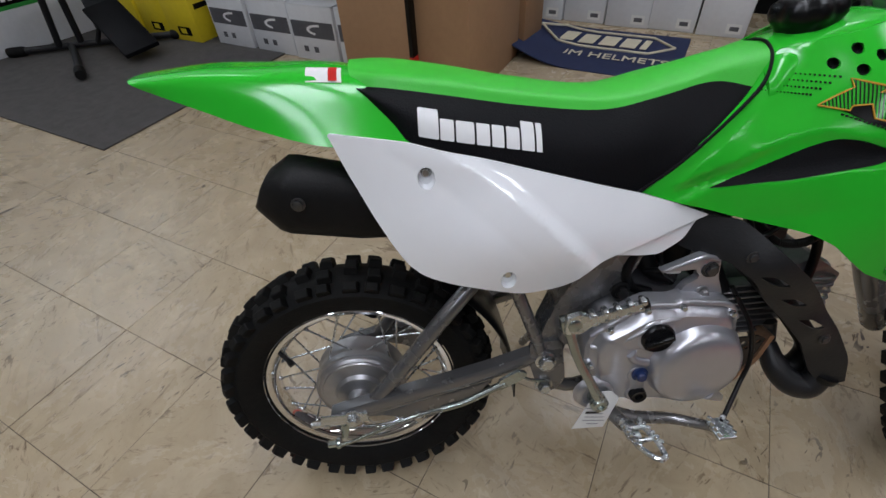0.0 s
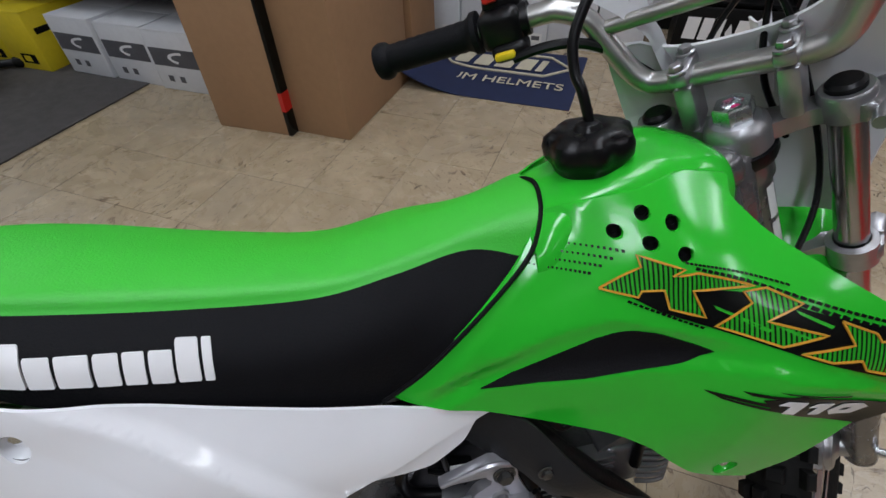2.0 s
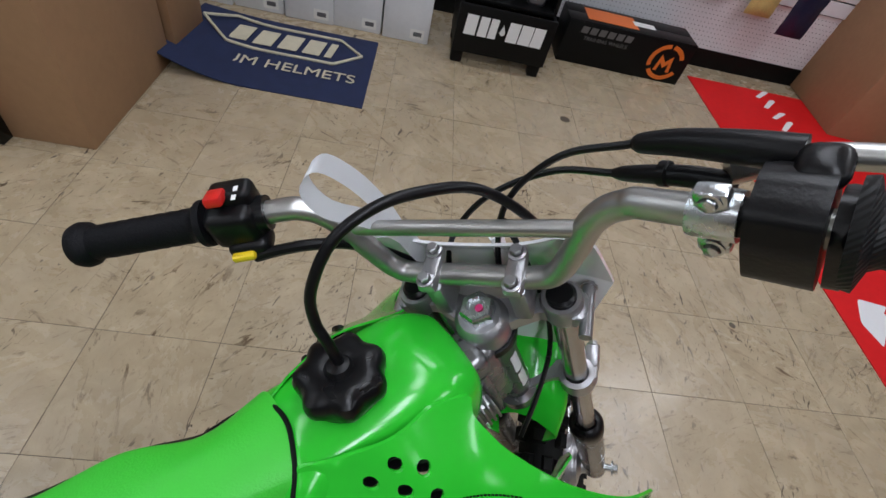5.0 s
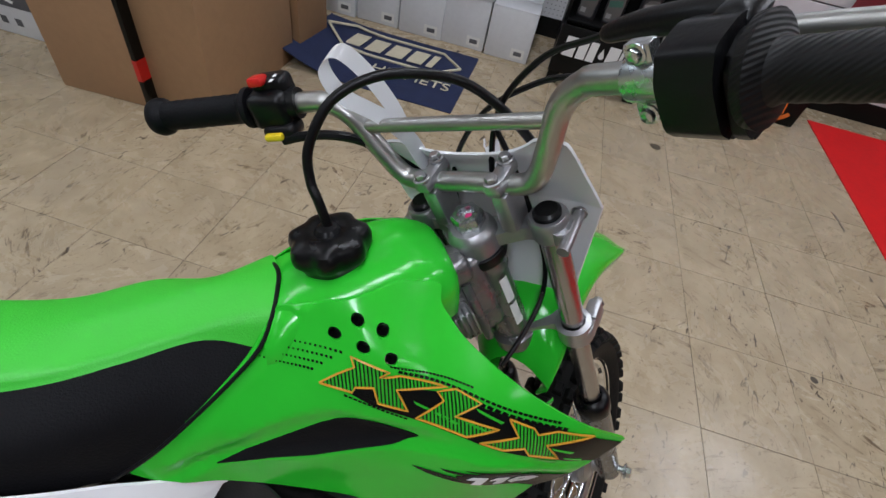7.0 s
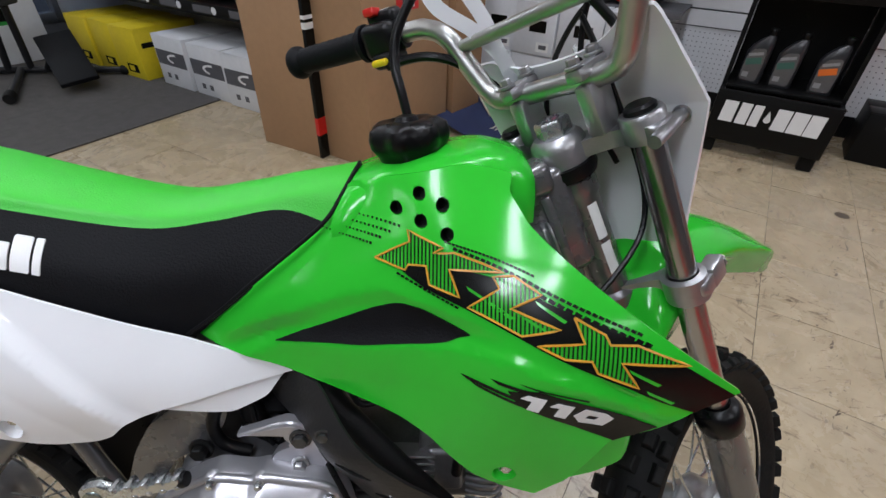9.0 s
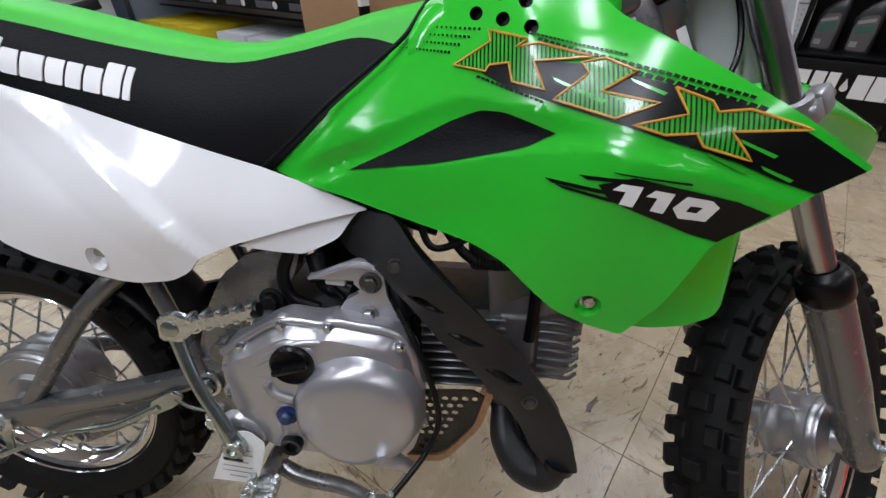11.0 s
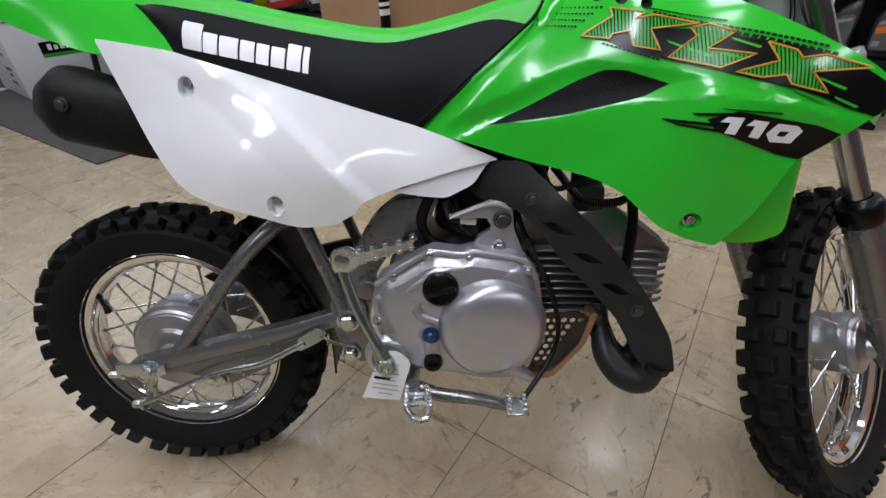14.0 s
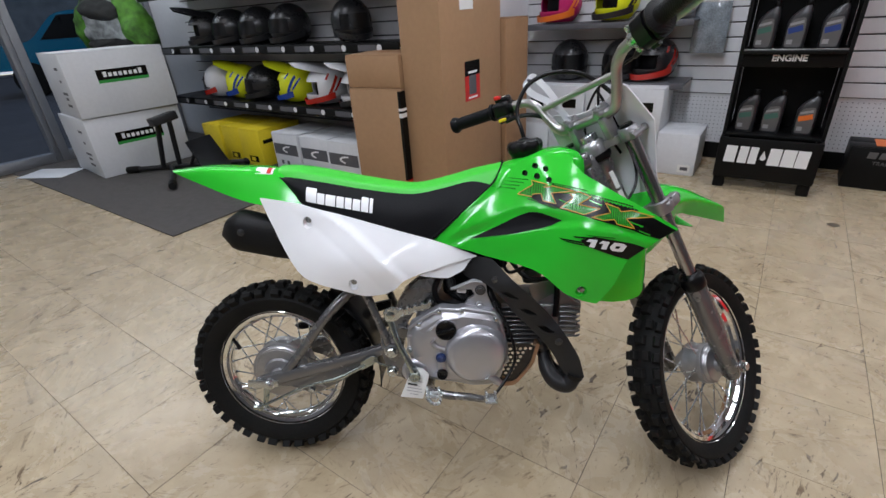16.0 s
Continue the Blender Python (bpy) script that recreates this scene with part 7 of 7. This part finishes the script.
# two large white cartons by the window
for k in range(2):
    b = carton("parts_carton", "large white dealer carton with a black and green label", 0.72, 0.66, 0.472, ROOM @ pose(-3.392 + 0.015 * k, 0.816, 0.009 + 0.474 * k, 0, 0, 85 - 2 * k) @ pose(0.36, 0.33, 0), WHITECARD, "box", False, None, "stacked white cartons")
    lx = 0.02 if k else 0.0
    decal(b, box(bmesh.new(), (0.36, 0.001, 0.095), pose(lx, -0.3306, 0.285)), INKBLACK, "label")
    decal(b, box(bmesh.new(), (0.36, 0.001, 0.022), pose(lx, -0.3312, 0.247)), GREENLABEL)
    for i in range(8):
        decal(b, box(bmesh.new(), (0.024, 0.0008, 0.038 if i in (0, 7) else 0.028), pose(lx - 0.125 + i * 0.036, -0.3316, 0.293 + (0.005 if i in (0, 7) else 0))), INKWHITE, "emblem_block")
    for z, w in ((0.36, 0.10), (0.27, 0.05), (0.18, 0.14), (0.14, 0.08), (0.09, 0.12)):
        decal(b, box(bmesh.new(), (0.001, w, 0.020), pose(-0.3606, -0.14, z)), GREYPRINT)

# black paddock stand on the carpet
ps = thing("paddock_stand", "black steel motorcycle lift stand on the carpet", "stand", ROOM @ pose(-2.95, 1.20, 0.008))
bm = bmesh.new()
tube(bm, [(-0.36, -0.19, 0.03), (-0.14, 0.0, 0.03), (0.06, 0.16, 0.03), (0.40, 0.41, 0.03)], 0.020, 12)
tube(bm, [(-0.12, 0.01, 0.03), (0.14, -0.12, 0.03), (0.38, -0.25, 0.03)], 0.020, 12)
part("base", bm, STEELBLACK, ps)
for k in (-1, 1):
    part("leg", tube(bmesh.new(), [(-0.12 + k * 0.045, 0.01 + k * 0.045, 0.04), (0.0 + k * 0.025, 0.0 + k * 0.035, 0.41)], 0.020, 10), STEELBLACK, ps)
for x, y, turn in ((-0.36, -0.19, 41), (0.38, -0.25, -28), (0.40, 0.41, 36)):
    part("rubber_foot", lathe(bmesh.new(), [(0, -0.05), (0.026, -0.05), (0.029, -0.03), (0.029, 0.03), (0.026, 0.05), (0, 0.05)], pose(x, y, 0.030, 0, 0, turn) @ pose(0, 0, 0, 0, 90, 0), 16), RUBBER, ps)
part("top_pad", box(bmesh.new(), (0.10, 0.20, 0.065), pose(0.01, 0.0, 0.435, 8, -6, 0), 0.01), STEELBLACK, ps)
part("foot_board", box(bmesh.new(), (0.50, 0.20, 0.030), pose(0.31, 0.12, 0.150, 0, 0, -16) @ pose(0, 0, 0, 8, 20, 0), 0.008), VINYL, ps, "black padded board of the stand")
part("board_stay", tube(bmesh.new(), [(0.02, 0.10, 0.04), (0.12, 0.14, 0.19)], 0.014, 10), STEELBLACK, ps)

# glazed front at the far left, street outside
structure("wall_west", slab(bmesh.new(), -4.62, -4.50, -6.0, -0.30, -0.1, 3.1), WALLWHITE, "painted shop wall")
structure("wall_corner", slab(bmesh.new(), -4.55, -3.9, 2.14, 2.30, -0.1, 3.1), WALLWHITE, "white painted shop wall beside the window")
GLASS = bpy.data.materials.new("clear_glass")
GLASS.use_nodes = True
GLASS.node_tree.nodes["Principled BSDF"].inputs["Transmission Weight"].default_value = 1.0
GLASS.node_tree.nodes["Principled BSDF"].inputs["Roughness"].default_value = 0.0
GLASS.node_tree.nodes["Principled BSDF"].inputs["IOR"].default_value = 1.02
for i, (v0, v1) in enumerate(((-0.30, 0.90), (0.90, 2.14))):
    win = structure("window_%d" % (i + 1), slab(bmesh.new(), -4.60, -4.50, v0, v0 + 0.07, 0, 3.0, 0.004), ALUFRAME, "grey aluminium framed shop window")
    part("post", slab(bmesh.new(), -4.60, -4.50, v1 - 0.05, v1 - 0.001, 0, 3.0, 0.004), ALUFRAME, win)
    part("window_sill", slab(bmesh.new(), -4.60, -4.50, v0 + 0.071, v1 - 0.051, 0, 0.09, 0.004), ALUFRAME, win)
    pane = part("pane", slab(bmesh.new(), -4.555, -4.549, v0 + 0.072, v1 - 0.052, 0.091, 2.99), GLASS, win)
    pane.visible_shadow = False
day = bpy.data.lights.new("window_daylight", "AREA")
day.shape, day.size, day.size_y, day.energy, day.color = "RECTANGLE", 2.2, 0.9, 15, (0.84, 0.93, 1.0)
new("window_daylight", day).matrix_basis = ROOM @ pose(-4.47, 0.92, 2.45, 0, 0, 90) @ pose(0, 0, 0, -72, 0, 0)
mat = thing("door_mat", "small white plastic mat by the window", "mat", ROOM @ pose(-4.08, 0.66, 0.0, 0, 0, 28))
part("mat_sheet", box(bmesh.new(), (0.44, 0.26, 0.004), pose(0, 0, 0.0105), 0.001), WHITECARD, mat)
ground = structure("ground", slab(bmesh.new(), -60, 60, -60, 60, -0.3, -0.121), material("asphalt", (0.09, 0.092, 0.10), 0.85, spots=0.3, spot_scale=2), "grey asphalt outside the shop")
car = thing("parked_truck", "blue pickup truck parked outside the window", "truck", ROOM @ pose(-12.6, 5.0, -0.12, 0, 0, 62))
CARBLUE = material("blue_car_paint", (0.01, 0.17, 0.30), 0.2, 0.2, spots=0.08, coat=0.6)
bm = prism(bmesh.new(), smooth_outline([(-2.5, 0.45, 0.3), (-2.5, 1.0, 0.4), (-1.4, 1.1, 0.4), (-0.8, 1.65, 0.5), (0.7, 1.70, 0.5), (1.0, 1.12, 0.3), (2.5, 1.1, 0.4), (2.5, 0.45, 0.3)], 0.2), 1.8, pose(0, 0.9, 0) @ RIGHT, 0.05)
part("body", bm, CARBLUE, car)
part("window", prism(bmesh.new(), [(-1.2, 1.12), (-0.75, 1.58), (0.62, 1.60), (0.85, 1.12)], 0.01, pose(0, -0.902, 0) @ RIGHT), BLACKP, car)
part("bumper", box(bmesh.new(), (4.9, 1.86, 0.14), pose(0, 0, 0.50), 0.03), CHROME, car)
for x in (-1.6, 1.6):
    for y in (-0.85, 0.85):
        part("road_wheel", lathe(bmesh.new(), [(0, -0.11), (0.2, -0.11), (0.34, -0.09), (0.36, 0), (0.34, 0.09), (0.2, 0.11), (0, 0.11)], pose(x, y, 0.36) @ RIGHT, 28), RUBBER, car)
structure("backdrop", slab(bmesh.new(), -24, -23, -20, 30, -0.121, 7.5), material("far_facade", (0.16, 0.18, 0.21), 0.7, spots=0.5, spot_scale=0.35), "grey building front across the street")
# riding jacket display behind the cartons
jk = thing("riding_jacket", "green, black and white riding jacket folded over a stand", "jacket", ROOM @ pose(-4.16, 1.62, 0, 0, 0, 20))
FABRICS = [material("black_fabric", (0.012, 0.013, 0.012), 0.8, spots=0.5, spot_scale=6, bump=0.5, bump_scale=90), material("green_fabric", (0.10, 0.30, 0.03), 0.75, spots=0.9, spot_scale=2, bump=0.4, bump_scale=80, dark=(0.010, 0.012, 0.008)), material("pale_fabric", (0.42, 0.45, 0.45), 0.75, spots=0.85, spot_scale=2, bump=0.4, bump_scale=80, dark=(0.02, 0.02, 0.025))]
for nm, c, size, k, tilt in (("torso", (0, 0, 1.13), (0.30, 0.20, 0.26), 2, 0), ("sleeve", (-0.26, -0.03, 1.17), (0.12, 0.12, 0.24), 1, 28), ("sleeve", (0.26, -0.03, 1.12), (0.12, 0.13, 0.25), 1, -20), ("collar", (0.0, 0, 1.38), (0.20, 0.15, 0.10), 0, 0), ("chest_panel", (0.02, -0.13, 1.24), (0.20, 0.10, 0.10), 0, 10), ("hem", (0, -0.02, 0.97), (0.27, 0.19, 0.08), 0, 0)):
    bm = bmesh.new()
    bmesh.ops.create_icosphere(bm, subdivisions=4, radius=1.0, matrix=pose(*c, 0, tilt, 0) @ Matrix.Diagonal((*size, 1)))
    for v in bm.verts:
        v.co += (v.co - Vector(c)) * (0.30 * noise.noise(v.co * 7) + 0.12 * noise.noise(v.co * 19))
    part(nm, bm, FABRICS[k], jk)
part("post", tube(bmesh.new(), [(0, 0, 0.009), (0, 0, 0.95)], 0.03, 12), STEELBLACK, jk)
part("base", lathe(bmesh.new(), [(0, 0.009), (0.2, 0.009), (0.2, 0.02), (0, 0.03)], None, 24), STEELBLACK, jk)

# graphics on the tank shroud and seat
def on_shroud(name, poly, mat, lift, label="", parent=None):
    bm = shell(bmesh.new(), smooth_outline(poly, 0.006), SHROUD, 0.0006, 0.006, (), lift + 0.0006)
    return part(name, bm, mat, parent or bike, label)


def hatch_material():
    """Green print crossed by fine dark lines."""
    m = material("hatched_green_print", (0.03, 0.45, 0.025), 0.22, coat=0.4)
    n, l = m.node_tree.nodes, m.node_tree.links
    w, r, t = n.new("ShaderNodeTexWave"), n.new("ShaderNodeValToRGB"), n.new("ShaderNodeTexCoord")
    w.bands_direction = "X"
    w.inputs["Scale"].default_value = 95
    r.color_ramp.elements[0].position, r.color_ramp.elements[1].position = 0.25, 0.5
    r.color_ramp.elements[0].color, r.color_ramp.elements[1].color = (0.003, 0.02, 0.003, 1), (0.022, 0.36, 0.02, 1)
    l.new(t.outputs["Object"], w.inputs["Vector"]), l.new(w.outputs["Fac"], r.inputs[0]), l.new(r.outputs[0], n["Principled BSDF"].inputs["Base Color"])
    return m


HATCH = hatch_material()
on_shroud("band_graphic", [(0.640, 0.694), (0.662, 0.703), (0.700, 0.702), (0.740, 0.698), (0.764, 0.690), (0.810, 0.679), (0.831, 0.672), (0.873, 0.653), (0.915, 0.628), (0.884, 0.612), (0.856, 0.621), (0.828, 0.633), (0.748, 0.657), (0.705, 0.669), (0.663, 0.682)], INKBLACK, 0.0008, "black printed shroud band")
for i, (x0, z0, w) in enumerate(((0.806, 0.640, 0.030), (0.826, 0.650, 0.026), (0.842, 0.632, 0.024), (0.700, 0.690, 0.040), (0.735, 0.682, 0.030), (0.755, 0.690, 0.024))):
    on_shroud("speed_line", [(x0, z0), (x0 + w, z0 - 0.42 * w), (x0 + w * 0.9, z0 - 0.42 * w - 0.002), (x0 + 0.002, z0 - 0.003)], INKGREEN, 0.0014)
for poly in ([(0.618, 0.699), (0.650, 0.718), (0.648, 0.727), (0.680, 0.719), (0.671, 0.713), (0.689, 0.716), (0.731, 0.705), (0.685, 0.702), (0.694, 0.680), (0.668, 0.686), (0.665, 0.701), (0.649, 0.699), (0.646, 0.694)],
             [(0.739, 0.704), (0.760, 0.695), (0.736, 0.680), (0.774, 0.673), (0.745, 0.661), (0.701, 0.673), (0.727, 0.693), (0.722, 0.701)],
             [(0.784, 0.684), (0.807, 0.675), (0.811, 0.668), (0.831, 0.670), (0.872, 0.657), (0.820, 0.655), (0.835, 0.635), (0.803, 0.644), (0.798, 0.653), (0.778, 0.651), (0.757, 0.657), (0.792, 0.666)]):
    g = on_shroud("logo_fill", poly, HATCH, 0.0014, "hatched green angular graphic with gold outline")
    bm = bmesh.new()
    ring = smooth_outline([(*p, 0) for p in poly], 0.006)
    pts = [Vector((x, SHROUD(x, z) - 0.0026, z)) for x, z in ring]
    tube(bm, pts + pts[:1], 0.0011, 5, 0, False)
    part("logo_outline", bm, ORANGEG, g, "gold outline")
bm = bmesh.new()
for r in range(4):
    for i in range(15):
        t = i / 14
        x, z = 0.580 - 0.005 * r + t * (0.060 - 0.004 * r), 0.733 - 0.0062 * r - t * 0.005
        q = 0.0005 + 0.0006 * t
        bm.faces.new([bm.verts.new((x + a * q, SHROUD(x + a * q, z + b * q) - 0.0016, z + b * q)) for a, b in ((-1, -1), (1, -1), (1, 1), (-1, 1))])
for row, (x0, z0, x1, z1, size) in enumerate(((0.682, 0.7235, 0.760, 0.7050, 0.0013), (0.690, 0.7185, 0.838, 0.6765, 0.0019), (0.735, 0.7010, 0.850, 0.6675, 0.0026), (0.640, 0.6895, 0.700, 0.6680, 0.0016))):
    for i in range(int((x1 - x0) / (2.5 * size))):
        t = i * 2.5 * size / (x1 - x0)
        x, z = x0 + (x1 - x0) * t, z0 + (z1 - z0) * t
        bm.faces.new([bm.verts.new((x + a * size, SHROUD(x + a * size, z + b * size) - 0.0016, z + b * size)) for a, b in ((-1.3, -0.2), (0.5, -0.9), (1.3, 0.1), (-0.5, 0.9))])
tagged(part("dot_pattern", bm, INKBLACK, bike, "fine black dot print"), kind="stuff")
for x0, z0, x1, z1, w in ((0.697, 0.611, 0.745, 0.605, 0.0035), (0.705, 0.607, 0.748, 0.599, 0.0030), (0.722, 0.617, 0.765, 0.616, 0.0030), (0.745, 0.622, 0.800, 0.616, 0.0015)):
    on_shroud("speed_line", [(x0, z0), (x1, z1 + w / 2), (x1, z1 - w / 2), (x0 + 0.006, z0 - w)], INKBLACK, 0.0008)
on_shroud("number_panel", [(0.736, 0.611), (0.761, 0.619), (0.834, 0.604), (0.858, 0.595), (0.829, 0.569), (0.808, 0.574), (0.745, 0.599)], INKBLACK, 0.0008, "black printed panel")
for poly, hole in (([(0.743, 0.6045), (0.749, 0.6105), (0.764, 0.609), (0.759, 0.589), (0.749, 0.591), (0.7522, 0.6035)], None), ([(0.767, 0.6003), (0.773, 0.6065), (0.787, 0.604), (0.782, 0.584), (0.772, 0.5865), (0.7752, 0.5993)], None),
                   ([(0.788, 0.590), (0.796, 0.602), (0.814, 0.599), (0.820, 0.593), (0.814, 0.578), (0.794, 0.580)], [(0.800, 0.593), (0.809, 0.592), (0.806, 0.586), (0.798, 0.587)])):
    poly, hole = [[(x + 0.003, 0.602 + (z - 0.597) * 0.86) for x, z in q] if q else None for q in (poly, hole)]
    bm = shell(bmesh.new(), smooth_outline(poly, 0.004), SHROUD, 0.0004, 0.006, [hole] if hole else (), 0.0024)
    part("model_digit", bm, INKWHITE, bike, "white model number digit")
for i, (w, h) in enumerate(((0.0235, 0.031), (0.016, 0.023), (0.0215, 0.023), (0.016, 0.023), (0.0145, 0.023), (0.016, 0.023), (0.016, 0.030), (0.007, 0.030))):
    x = 0.146 + 1.125 * sum((0.0225, 0.0165, 0.0215, 0.0165, 0.0155, 0.0165, 0.0165, 0.0)[:i])
    z = 0.702 - (x - 0.146) * 0.23
    c = [(x, z, 0.2), (x + w, z - 0.23 * w, 0.2), (x + w + 0.05 * h, z - 0.23 * w + h, 0.2), (x + 0.05 * h, z + h, 0.2)]
    bm = shell(bmesh.new(), smooth_outline(c, 0.004), SEATSIDE, 0.002, 0.006, (), 0.0018)
    part("seat_emblem", bm, INKWHITE, bike, "white block of the seat emblem")

for marks in ([(2.132, 2.095), (2.140, 2.060), (2.150, 1.955), (2.158, 1.965), (2.150, 2.070)], [(2.158, 1.700), (2.166, 1.672), (2.169, 1.690)], [(2.156, 1.600), (2.162, 1.560), (2.164, 1.350), (2.174, 1.345), (2.172, 1.540)]):
    part("rubber_mark", prism(bmesh.new(), smooth_outline([(x, y, 0.4) for x, y in marks], 0.02), 0.0007, pose(0, 0, 0.0004)), material("black_scuff", (0.05, 0.042, 0.035), 0.6, spots=0.6, spot_scale=60, dark=(0.26, 0.21, 0.15)), floor)
part("floor_spot", lathe(bmesh.new(), [(0.0, 0.0008), (0.022, 0.0008), (0.026, 0.0002)], pose(1.345, 2.219, 0), 18), material("old_gum_stain", (0.10, 0.075, 0.05), 0.6, spots=0.4, spot_scale=40), floor)
part("floor_spot", lathe(bmesh.new(), [(0.0, 0.0008), (0.010, 0.0008), (0.012, 0.0002)], pose(1.78, 1.10, 0), 14), material("old_gum_stain", (0.10, 0.075, 0.05), 0.6, spots=0.4, spot_scale=40), floor)

# ---- floor tiles, the nearest as pieces of their own ----
T = 0.3048
far = bmesh.new()
bm = bmesh.new()
box(bm, (T - 0.0014, T - 0.0014, 0.003), pose(0, 0, -0.0015), 0.0006, 1)
tile_mesh = bpy.data.meshes.new("tile")
bm.to_mesh(tile_mesh)
bm.free()
tile_mesh.materials.append(TILE)
for i in range(-26, 24):
    for j in range(-20, 14):
        u, v = -0.129 + (i + 0.5) * T, -0.10 + (j + 0.5) * T
        if -1.75 < u < 2.4 and -1.1 < v < 2.6:
            ob = new("tile", tile_mesh)
            ob.parent, ob.location = floor, (u, v, 0.0004 * math.sin(i * 3.1 + j * 1.7) - 0.0004)
        elif -4.5 < u < 7 and -6 < v < 3.2:
            h, q = T / 2 - 0.0007, [(-1, -1), (1, -1), (1, 1), (-1, 1)]
            top, low = ([far.verts.new((u + a * h, v + b * h, z)) for a, b in q] for z in (-0.0006, -0.0035))
            far.faces.new(top)
            for k in range(4):
                far.faces.new((low[k], low[(k + 1) % 4], top[(k + 1) % 4], top[k]))
ob = part("far_tiles", far, TILE, floor, "", None, False)
tagged(ob, kind="stuff")
